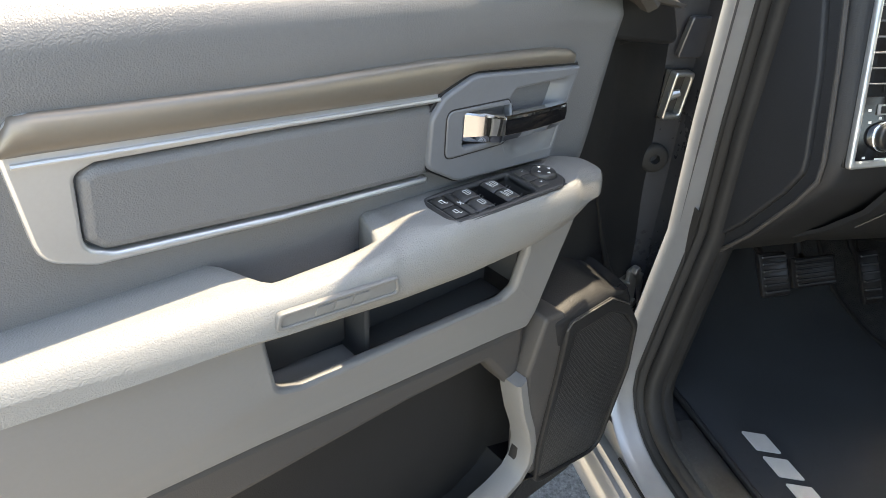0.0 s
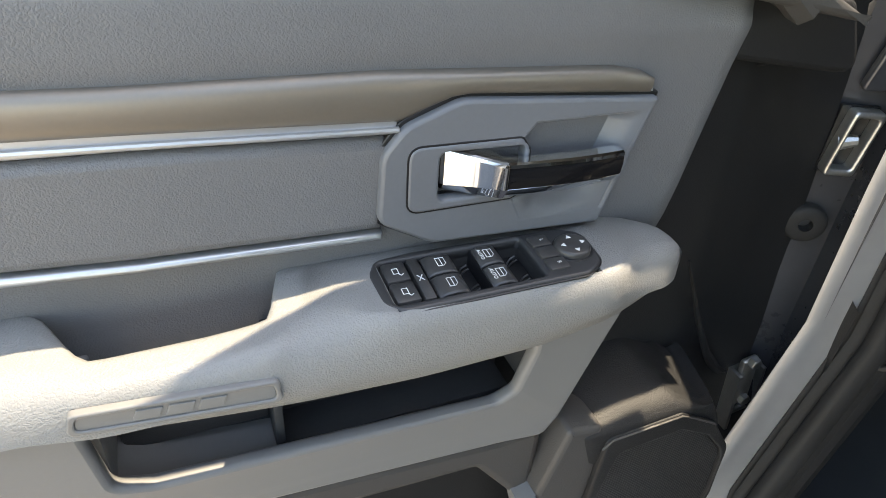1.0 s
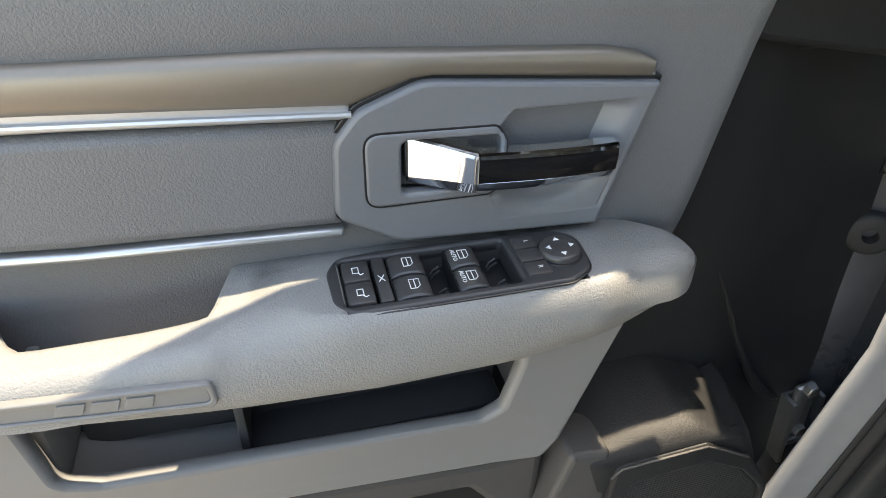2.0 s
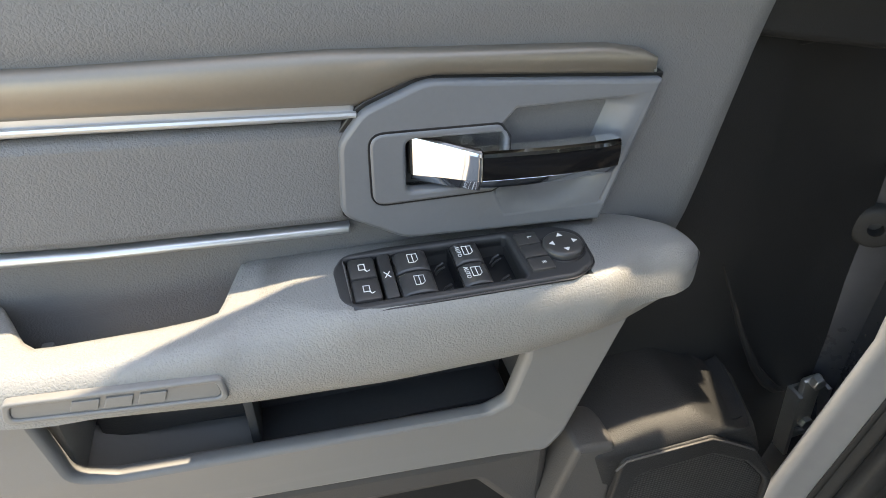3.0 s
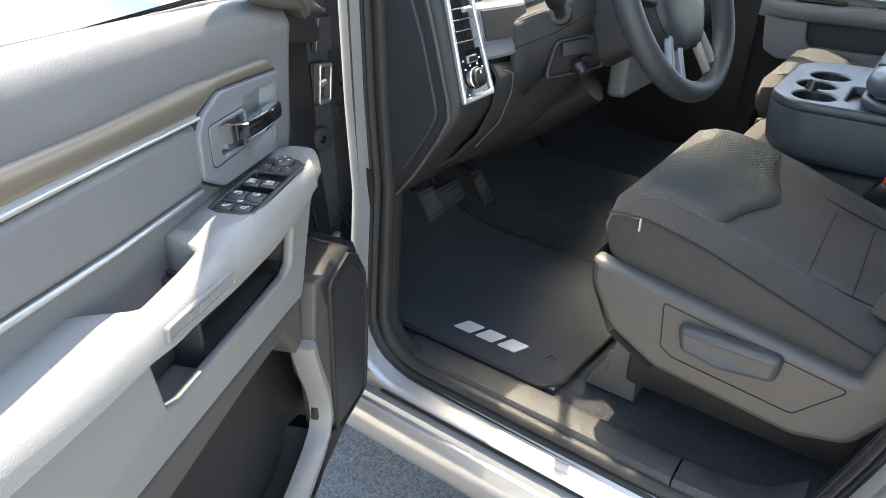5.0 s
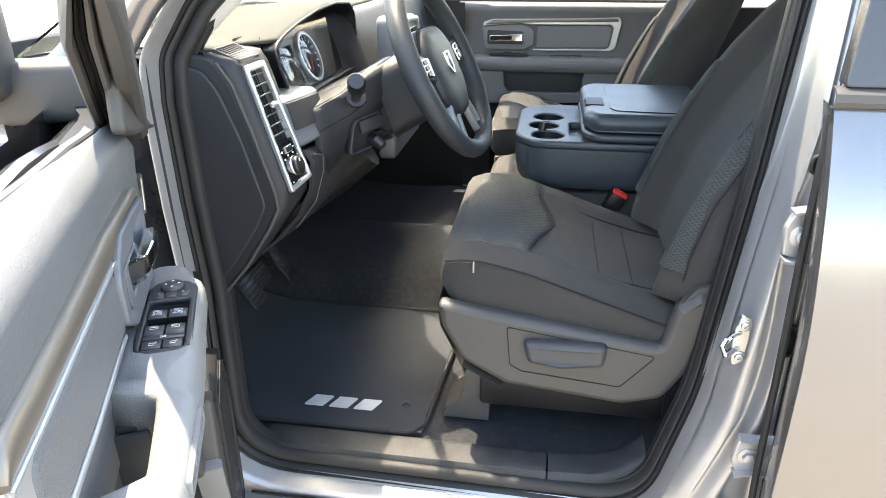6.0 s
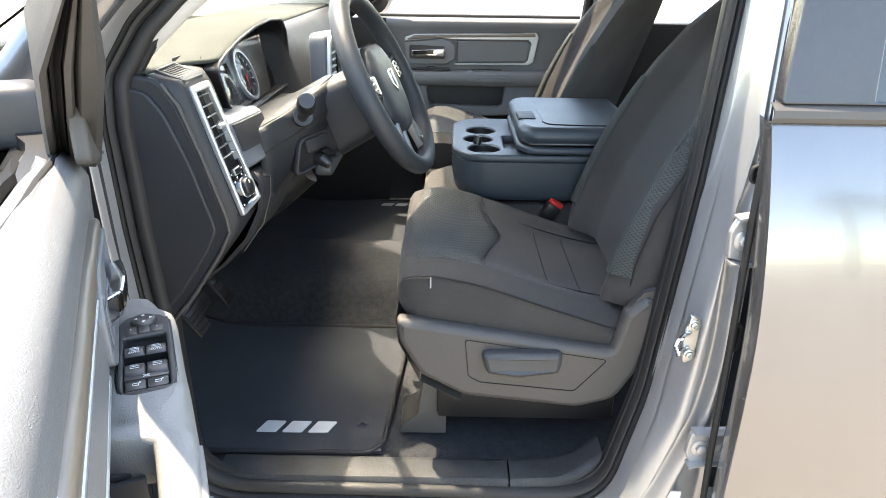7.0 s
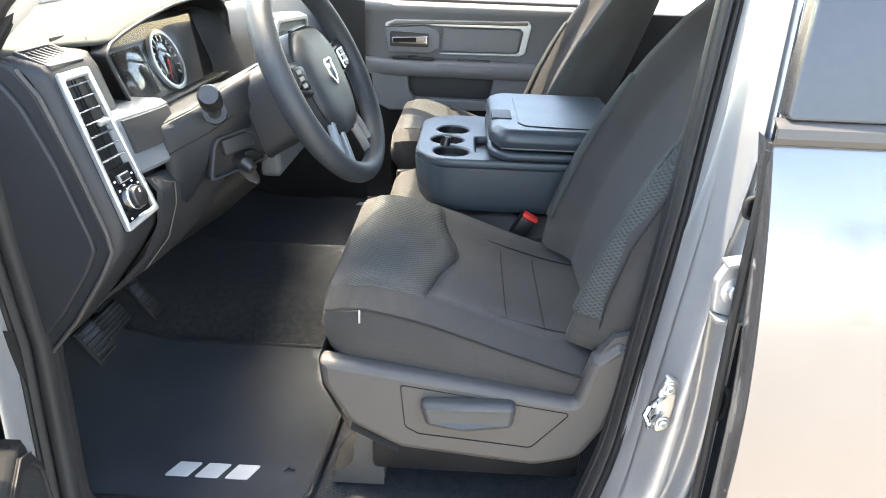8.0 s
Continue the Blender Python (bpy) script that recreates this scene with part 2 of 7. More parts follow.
def plate_mesh(rings, lo, hi, axes="xz", bevel=0.002, m=None):
    """A solid plate with rounded edges from outlines (further rings are holes), between lo and hi along its thickness."""
    cu = bpy.data.curves.new("outline", "CURVE")
    cu.dimensions, cu.fill_mode = "2D", "BOTH"
    thick = hi - lo
    bevel = min(bevel, thick * 0.49)
    cu.bevel_depth, cu.bevel_resolution, cu.offset = bevel, 2, -bevel
    cu.extrude = max(thick / 2 - bevel, 0)
    for ring in rings:
        sp = cu.splines.new("POLY")
        sp.points.add(len(ring) - 1)
        for q, p in zip(sp.points, ring):
            q.co = (p[0], p[1], 0, 1)
        sp.use_cyclic_u = True
    ob = bpy.data.objects.new("outline", cu)
    me = ob.to_mesh().copy()
    ob.to_mesh_clear()
    bpy.data.objects.remove(ob)
    bpy.data.curves.remove(cu)
    full = AXES[axes] @ Matrix.Translation((0, 0, (lo + hi) / 2))
    if m is not None:
        full = m @ full
    me.transform(full)
    if full.determinant() < 0:
        me.flip_normals()
    return me


def plate(name, rings, lo, hi, material_, parent, axes="xz", bevel=0.002, label="", m=None, bend=None):
    me = plate_mesh(rings, lo, hi, axes, bevel)
    if bend:
        bm = bmesh.new()
        bm.from_mesh(me)
        for v in bm.verts:
            v.co = bend(v.co)
        bm.to_mesh(me)
        bm.free()
    me.name = name
    return attach(name, finish(me, material_), parent, label, m)


def loft(rings, closed=True, caps=True):
    """Joins rings of equally many points into one skin."""
    bm = bmesh.new()
    rows = [[bm.verts.new(p) for p in ring] for ring in rings]
    k = len(rows[0])
    for a, b in zip(rows, rows[1:]):
        for i in range(k if closed else k - 1):
            j = (i + 1) % k
            bm.faces.new((a[i], a[j], b[j], b[i]))
    if caps and closed:
        bm.faces.new(rows[0])
        bm.faces.new(list(reversed(rows[-1])))
    return bm


def sheet(rows, thick, toward):
    """A grid of points given a thickness toward a direction."""
    t = Vector(toward) * thick
    k, n = len(rows[0]), len(rows)
    bm = bmesh.new()
    front = [[bm.verts.new(p) for p in r] for r in rows]
    back = [[bm.verts.new(Vector(p) + t) for p in r] for r in rows]
    for i in range(n - 1):
        for j in range(k - 1):
            bm.faces.new((front[i][j], front[i][j + 1], front[i + 1][j + 1], front[i + 1][j]))
            bm.faces.new((back[i][j], back[i + 1][j], back[i + 1][j + 1], back[i][j + 1]))
    for i in range(n - 1):
        for j in (0, k - 1):
            bm.faces.new((front[i][j], front[i + 1][j], back[i + 1][j], back[i][j]))
    for j in range(k - 1):
        for i in (0, n - 1):
            bm.faces.new((front[i][j], front[i][j + 1], back[i][j + 1], back[i][j]))
    return bm


def tube(path, radius, steps=10, closed=False):
    """A round bar along a path; radius may be one number or one for each point."""
    pts = [Vector(p) for p in path]
    k = len(pts)
    rad = radius if isinstance(radius, (list, tuple)) else [radius] * k
    rings, side = [], None
    for i, p in enumerate(pts):
        a = pts[i - 1] if i or closed else p
        b = pts[(i + 1) % k] if i < k - 1 or closed else p
        d = (b - a).normalized()
        ref = side if side is not None else (Vector((0, 0, 1)) if abs(d.z) < 0.9 else Vector((1, 0, 0)))
        e = (ref - d * ref.dot(d)).normalized()
        side = e
        f = d.cross(e)
        rings.append([p + (e * math.cos(q) + f * math.sin(q)) * rad[i] for q in [2 * math.pi * s / steps for s in range(steps)]])
    if closed:
        rings.append(rings[0])
    bm = loft(rings, True, not closed)
    if closed:
        bmesh.ops.remove_doubles(bm, verts=bm.verts, dist=1e-6)
    return bm


def block(x0, y0, z0, x1, y1, z1, bevel=0.003, segments=2):
    bm = bmesh.new()
    bmesh.ops.create_cube(bm, size=1)
    for v in bm.verts:
        v.co = Vector((x0 + (v.co.x + 0.5) * (x1 - x0), y0 + (v.co.y + 0.5) * (y1 - y0), z0 + (v.co.z + 0.5) * (z1 - z0)))
    if bevel:
        bmesh.ops.bevel(bm, geom=bm.edges[:], offset=bevel, segments=segments, affect="EDGES", profile=0.5)
    return bm


def disc(center, axis, radius, depth, steps=28, bevel=0.0015, hole=0.0):
    """A round button, knob or ring along an axis, starting at center."""
    c, ax = Vector(center), Vector(axis).normalized()
    turn = Vector((0, 0, 1)).rotation_difference(ax).to_matrix()
    prof = [(hole, 0), (radius, 0), (radius, depth - bevel), (radius - bevel * 0.4, depth - bevel * 0.3), (radius - bevel, depth), (hole, depth)]
    if hole == 0:
        prof = prof[1:5]
    rings = [[c + turn @ Vector((math.cos(q) * r, math.sin(q) * r, h)) for q in [2 * math.pi * s / steps for s in range(steps)]] for r, h in prof]
    if hole:
        rings.append(rings[0])
        bm = loft(rings, True, False)
        bmesh.ops.remove_doubles(bm, verts=bm.verts, dist=1e-7)
        return bm
    return loft(rings)


def swept(path, profile, closed=True, slim=lambda a, b: 1.0):
    """Carries a profile of (outward, y) round a path in x and z; outward is away from the path's inside (path runs anticlockwise seen along +y from -y)."""
    k = len(path)
    rings = []
    for i in range(k):
        a = Vector(path[i - 1]) if i or closed else Vector(path[0])
        b = Vector(path[(i + 1) % k]) if i < k - 1 or closed else Vector(path[-1])
        d = (b - a).normalized()
        out = Vector((d.y, -d.x))
        k_side = slim(path[i][0], path[i][1])
        rings.append([(path[i][0] + out.x * o * k_side, y, path[i][1] + out.y * o * k_side) for o, y in profile])
    if closed:
        rings.append(rings[0])
    bm = loft(rings, False, False)
    bmesh.ops.remove_doubles(bm, verts=bm.verts, dist=1e-6)
    return bm


def empty(name, m=None, label="", category="", group="", kind=""):
    ob = new(name)
    ob.empty_display_size = 0.05
    if m is not None:
        ob.matrix_basis = m
    return tagged(ob, label, category, group, kind)


def smooth(a, b, x):
    t = max(0.0, min(1.0, (x - a) / (b - a)))
    return t * t * (3 - 2 * t)


def along(pairs, x):
    """Smooth reading between (x, value) pairs."""
    if x <= pairs[0][0]:
        return pairs[0][1]
    for (a, p), (b, q) in zip(pairs, pairs[1:]):
        if x <= b:
            return p + (q - p) * (x - a) / (b - a)
    return pairs[-1][1]


def spaced(a, b, n):
    return [a + (b - a) * i / (n - 1) for i in range(n)]


# ---- ground and surroundings ----
def build_ground():
    bm = bmesh.new()
    edges = [-400, -60, -20, -8, -4, -2, -1, 0, 1, 2, 4, 8, 20, 60, 400]
    grid = [[bm.verts.new((x, y, 0)) for x in edges] for y in edges]
    for a, b in zip(grid, grid[1:]):
        for i in range(len(edges) - 1):
            bm.faces.new((a[i], a[i + 1], b[i + 1], b[i]))
    tagged(part("ground", bm, CONCRETE, None), "pale sunlit concrete of a parking lot", "ground", kind="structure")
    lane = rounded([(-3.2, -0.26), (4.2, -0.26), (4.2, 2.6), (-3.2, 2.6)], 0.15)
    tagged(plate("road", [lane], -0.05, 0.006, ASPHALT, None, "xy", 0.003), "dark coarse asphalt under the pickup truck", "asphalt", kind="structure")


build_ground()

# ---- cab body ----
cab = empty("pickup_cab", None, "silver metallic pickup cab with open front door", "pickup truck")

OPENING = rounded([(-0.122, 1.325, 0.05), (-0.128, 1.25, 0.1), (-0.126, 1.07, 0.3), (-0.118, 0.90, 0.3), (-0.085, 0.535, 0.13), (0.715, 0.525, 0.12),
                   (0.806, 0.774, 0.4), (0.838, 1.161, 0.4), (0.874, 1.50, 0.3), (0.895, 1.75, 0.06), (0.34, 1.740, 0.15), (-0.02, 1.455, 0.3), (-0.075, 1.402, 0.1)], 0, 7)


def inboard(bm, lean=0.26, above=1.3):
    for v in bm.verts:
        v.co.y += 0.065 * smooth(0.56, 0.84, v.co.z)
        if v.co.z > above:
            v.co.y += (v.co.z - above) * lean
    return bm


def at_pillar(x, z):
    """The seal lies flatter along the centre pillar."""
    return 1.0 - 0.62 * smooth(0.62, 0.76, x)


def arc_profile(cx, cy, r, a0, a1, n=6):
    return [(cx + r * math.cos(radians(q)), cy + r * math.sin(radians(q))) for q in spaced(a0, a1, n)]


part("door_seal", inboard(swept(OPENING, [(-0.010, 0.146), (-0.014, 0.136)] + arc_profile(-0.002, 0.128, 0.012, 170, 300, 6) + [(0.008, 0.121), (0.011, 0.126), (0.014, 0.116), (0.019, 0.112), (0.023, 0.117), (0.026, 0.110), (0.030, 0.112), (0.031, 0.124)], slim=at_pillar)),
     RUBBER, cab, "thick black rubber door seal")
part("inner_seal_lip", inboard(swept(OPENING, [(-0.016, 0.162), (-0.020, 0.152), (-0.018, 0.143), (-0.012, 0.141), (-0.009, 0.148)], slim=at_pillar)), DARK, cab, "dark trim lip round the doorway")
part("door_frame", inboard(swept(OPENING, [(0.0285, 0.128), (0.0295, 0.112), (0.0315, 0.104), (0.034, 0.086), (0.0365, 0.071), (0.039, 0.068), (0.041, 0.080)], slim=at_pillar)), JAMB, cab, "stepped silver painted door frame")
# rocker below the doorway
rocker_profile = [(0.049, 0.455), (0.044, 0.446), (0.036, 0.440), (0.031, 0.430), (0.031, 0.41), (0.042, 0.37), (0.07, 0.32), (0.11, 0.29), (0.2, 0.28)]
part("rocker_panel", loft([[(x, y, z) for y, z in rocker_profile] for x in (-0.62, -0.2, 0.2, 0.6, 1.0, 1.5, 2.1)], False, False), JAMB, cab, "silver rocker panel under the doorway")
part("rocker_flange", loft([[(x, y, z) for y, z in ((0.120, 0.515), (0.108, 0.500), (0.09, 0.497), (0.086, 0.478), (0.08, 0.470), (0.062, 0.468), (0.058, 0.456), (0.049, 0.4552))] for x in (-0.18, 0.0, 0.4, 0.8, 0.9)], False, False), JAMB, cab)
part("drip_rail", tube([(x, 0.0785, 0.4725) for x in spaced(-0.05, 0.8, 8)], 0.003, 6), RUBBER, cab)

# hinge pillar between the doorway and the front fender, its shade painted in
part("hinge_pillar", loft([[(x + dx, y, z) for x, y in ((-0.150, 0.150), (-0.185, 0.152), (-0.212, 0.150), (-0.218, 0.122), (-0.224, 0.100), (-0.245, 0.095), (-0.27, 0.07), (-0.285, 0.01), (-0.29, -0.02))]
                           for z, dx in ((0.45, 0.03), (0.6, 0.02), (0.8, 0.0), (1.0, -0.004), (1.2, -0.006), (1.32, -0.006))], False, False), JAMB_SHADED, cab, "glossy silver hinge pillar with its deep shade painted in")


def fender():
    bm = loft([[(x, y, z) for y, z in ((0.02, 0.42), (-0.012, 0.5), (-0.02, 0.75), (-0.018, 1.0), (0.0, 1.14), (0.04, 1.21), (0.12, 1.235))] for x in spaced(-1.5, -0.285, 8)], False, False)
    return part("front_fender", bm, PAINT, cab, "silver front fender")


fender()
part("hood", sheet([[(x, y, 1.215 + 0.07 * math.sin(math.pi * (y - 0.06) / 1.9) ** 0.6 + (x + 0.62) * 0.05) for y in spaced(0.07, 1.95, 13)] for x in spaced(-1.7, -0.60, 7)], 0.02, (0, 0, -1)), PAINT, cab, "silver hood")
part("cowl", sheet([[(x, y, 1.225 + 0.06 * math.sin(math.pi * (y - 0.06) / 1.9) ** 0.6 + (x + 0.6) * 0.18) for y in spaced(0.10, 1.92, 9)] for x in spaced(-0.60, -0.42, 4)], 0.02, (0, 0, -1)), BLACK, cab, "black windshield cowl")
for s in (0.0, 0.55):
    wiper = part("wiper", tube([(-0.52, 0.25 + s, 1.27), (-0.47, 0.40 + s, 1.30), (-0.43, 0.75 + s, 1.325)], [0.009, 0.007, 0.005], 8), BLACK, cab, "black wiper arm")


def pillar_bar(pts, w, name, mat_, label):
    """A tapered flattened bar for a roof pillar."""
    rings = []
    for p, (a, b) in pts:
        rings.append([(p[0] + math.cos(q) * a, p[1] + math.sin(q) * b, p[2] + math.cos(q) * a * w) for q in [2 * math.pi * i / 14 for i in range(14)]])
    return part(name, loft(rings), mat_, cab, label)


pillar_bar([((-0.34, 0.10, 1.21), (0.06, 0.03)), ((-0.215, 0.12, 1.345), (0.04, 0.028)), ((-0.15, 0.14, 1.43), (0.036, 0.028)), ((-0.075, 0.165, 1.51), (0.034, 0.028)), ((0.28, 0.27, 1.785), (0.034, 0.03))],
           -0.8, "front_pillar", PAINT, "silver front roof pillar")
pillar_bar([((-0.20, 0.235, 1.31), (0.03, 0.022)), ((-0.115, 0.24, 1.375), (0.028, 0.022)), ((-0.045, 0.25, 1.44), (0.028, 0.022)), ((0.32, 0.335, 1.735), (0.028, 0.022))],
           -0.8, "pillar_trim", HEADLINER, "pale grey inner pillar trim")
pillar_bar([((-0.30, 1.90, 1.24), (0.075, 0.05)), ((0.0, 1.83, 1.45), (0.045, 0.04)), ((0.2, 1.78, 1.62), (0.04, 0.04)), ((0.42, 1.74, 1.78), (0.04, 0.04))],
           -0.8, "far_front_pillar", HEADLINER, "pale grey inner pillar trim")
roof_rows = [[(x, y, 1.81 - 0.03 * (2 * (y - 1.01) / 1.46) ** 4 - 0.06 * max(0, (0.47 - x) / 0.3) ** 2 - 0.02 * max(0, x - 1.4)) for y in spaced(0.27, 1.75, 15)] for x in spaced(0.165, 2.1, 12)]
part("roof", sheet(roof_rows, 0.015, (0, 0, 1)), PAINT, cab, "silver roof panel")
part("roof_lining", sheet([[(x, y, z - 0.03) for x, y, z in r] for r in roof_rows], 0.012, (0, 0, 1)), HEADLINER, cab, "pale grey headliner")
windshield = part("windshield", sheet([[(-0.47 + f * 0.655, y, 1.295 + f * 0.452) for y in spaced(0.20 + 0.12 * f, 1.82 - 0.12 * f, 9)] for f in spaced(0, 1, 7)], 0.005, (0, 0, 1)), GLASS, cab, "clear windshield glass")
windshield.visible_shadow = False
part("rear_wall", block(2.08, 0.12, 0.5, 2.12, 1.9, 1.4, 0.01), DARK, cab)
part("rear_wall_top", block(2.08, 0.25, 1.66, 2.12, 1.78, 1.85, 0.01), HEADLINER, cab)


def centre_pillar():
    """Pressed sheet metal: a pale flange beside the seal, a step, a winding valley with a ridge, and a deep channel at the rear door."""
    rings = []
    for z in spaced(0.50, 1.78, 52):
        xr = along([(0.5, 0.724), (0.6, 0.756), (0.77, 0.812), (0.95, 0.830), (1.16, 0.848), (1.46, 0.880), (1.8, 0.905)], z)
        xd = along([(0.5, 0.930), (0.65, 0.925), (1.05, 0.915), (1.32, 0.912), (1.8, 0.945)], z)
        deep = 0.06 * smooth(0.56, 0.84, z)
        lean = max(0, z - 1.3) * 0.26
        low = 1 - smooth(1.10, 1.24, z)
        # the step and the ridge wander as they climb
        step = 0.30 + 0.10 * math.sin((z - 0.62) * 7.0) * low
        ridge = 0.60 + 0.13 * math.sin((z - 0.70) * 8.5) * low
        ring = []
        for f in spaced(0, 1, 40):
            y = 0.100 + deep * (1 - smooth(0.0, 0.24, f)) + 0.020 * smooth(0.10, 0.0, f) * low
            y -= 0.026 * smooth(0.05, 0.30, f)
            y += (0.014 * low + 0.004) * smooth(step, step + 0.045, f)
            y -= (0.020 * low + 0.006) * smooth(ridge - 0.16, ridge - 0.02, f)
            y += 0.034 * low * smooth(ridge, ridge + 0.15, f) + 0.006 * smooth(0.80, 1.0, f)
            y -= 0.012 * low * smooth(0.86, 0.97, f)
            ring.append((xr + (xd - xr) * f, y + lean, z))
        rings.append(ring)
    return part("centre_pillar", loft(rings, False, False), JAMB, cab, "sculpted silver centre pillar", sharp=60)


centre_pillar()


def pillar_plug(x, y, z, a, b):
    ring = lambda k: [(x + a * k * math.copysign(abs(math.cos(q)) ** 0.6, math.cos(q)), z + b * k * math.copysign(abs(math.sin(q)) ** 0.6, math.sin(q))) for q in [2 * math.pi * i / 28 for i in range(28)]]
    p = plate("pillar_plug", [ring(1.0), ring(0.72)], y - 0.006, y + 0.002, RUBBER, cab, "xz", 0.003, "oblong black rubber plug")
    plate("plug_cup", [ring(0.74)], y - 0.002, y + 0.002, BLACK, p, "xz", 0.001)
    plate("plug_button", [ring(0.42)], y - 0.005, y + 0.001, RUBBER, p, "xz", 0.002)


pillar_plug(0.890, 0.066, 1.222, 0.022, 0.016)
pillar_plug(0.905, 0.088, 0.925, 0.016, 0.030)
# thin black tube puts the shade of a crease onto the silver metal
part("crease_shade", tube([(along([(1.16, 0.850), (1.46, 0.880), (1.8, 0.905)], z) + 0.024, 0.0745 + max(0, z - 1.3) * 0.26, z) for z in spaced(1.24, 1.74, 10)], [0.0006] + [0.002] * 9, 6), RUBBER, cab)
part("tyre_label", block(0.822, 0.0815, 0.555, 0.872, 0.0835, 0.585, 0), WHITE, cab, "small white and yellow data label")
part("label_stripe", block(0.824, 0.0795, 0.574, 0.840, 0.0815, 0.583, 0), YELLOW, cab)


def striker():
    st = empty("striker", pose(0.832, 0.080, 0.925))
    st.parent = cab
    st["label"] = "zinc-plated steel door striker"
    leaf = rounded([(-0.006, -0.048, 0.006), (0.010, -0.040, 0.012), (0.013, 0.0, 0.012), (0.012, 0.040, 0.012), (-0.004, 0.048, 0.006), (-0.012, 0.020, 0.008), (-0.012, -0.020, 0.008)], 0, 5)
    plate("base_plate", [leaf], -0.005, 0.006, STEEL, st, "xz", 0.002)
    part("loop", tube([(0.000, 0.0, 0.015), (-0.018, -0.018, 0.015), (-0.030, -0.032, 0.015), (-0.036, -0.037, 0.008), (-0.030, -0.037, -0.004), (-0.028, -0.034, -0.012), (-0.016, -0.018, -0.013), (0.000, 0.0, -0.013)], 0.0042, 10), CHROME, st)
    for z in (-0.029, 0.029):
        part("washer", disc((0.002, -0.005, z), (0, -1, 0), 0.0105, 0.002, 24, 0.0008), STEEL, st)
        part("bolt", disc((0.002, -0.007, z), (0, -1, 0), 0.0072, 0.004, 20, 0.0012, 0.0035), STEEL, st)


striker()
jamb = plate("check_bracket", [rounded([(0.100, 1.062), (0.134, 1.062), (0.142, 1.136), (0.108, 1.136)], 0.006), rounded([(0.106, 1.070), (0.128, 1.070), (0.135, 1.129), (0.113, 1.129)], 0.004)], -0.214, -0.196, STEEL, cab, "yz", 0.003, "bright steel bracket frame")
part("bracket_back", block(-0.216, 0.100, 1.06, -0.212, 0.140, 1.137, 0), BLACK, cab)
part("bracket_roller", tube([(-0.206, 0.108, 1.098), (-0.200, 0.124, 1.104)], [0.009, 0.006], 10), STEEL, cab)
part("jamb_grommet", disc((-0.222, 0.118, 0.990), (1, -0.2, 0), 0.024, 0.014, 24, 0.005, 0.008), RUBBER, cab, "round rubber wiring grommet")
plate("jamb_panel", [rounded([(0.108, 1.155), (0.150, 1.155), (0.165, 1.215), (0.120, 1.215)], 0.006)], -0.216, -0.205, JAMB_SHADED, cab, "yz", 0.003)

def rear_hinge(z, upside):
    """A pressed hinge leaf with two bolts and an arm that reaches to the rear door."""
    h = empty("hinge", pose(0.882, 0.050, z))
    h.parent = cab
    h["label"] = "silver painted steel hinge"
    k = upside
    plate("leaf", [rounded([(-0.030, -0.030 * k, 0.008), (-0.034, 0.012 * k, 0.012), (-0.024, 0.036 * k, 0.008), (0.006, 0.030 * k, 0.016), (0.040, 0.044 * k, 0.006), (0.046, -0.038 * k, 0.006), (0.006, -0.040 * k, 0.012)], 0, 5)], -0.006, 0.006, JAMB, h, "xz", 0.003)
    for x, zz, r in ((-0.010, 0.0, 0.0125), (0.030, 0.004 * k, 0.011)):
        part("washer", disc((x, -0.005, zz), (0, -1, 0), r * 1.35, 0.003, 24, 0.001), JAMB, h)
        part("bolt", disc((x, -0.008, zz), (0, -1, 0), r * 0.78, 0.006, 6, 0.0015), JAMB, h)
    for zz, bend in ((0.036 * k, 0.004), (-0.037 * k, -0.004)):
        rows = [[(x, y + 0.005 * math.sin(math.pi * (x + 0.03) / 0.09), zz + bend * math.sin((x + 0.03) * 40)) for y in (-0.022, -0.016, 0.002)] for x in spaced(-0.030, 0.058, 12)]
        part("arm", sheet(rows, 0.004, (0, 0, 1)), JAMB, h)
    part("pin", tube([(0.052, -0.018, -0.045), (0.052, -0.018, 0.045)], 0.0065, 12), STEEL, h)


rear_hinge(1.122, 1)
rear_hinge(0.722, -1)


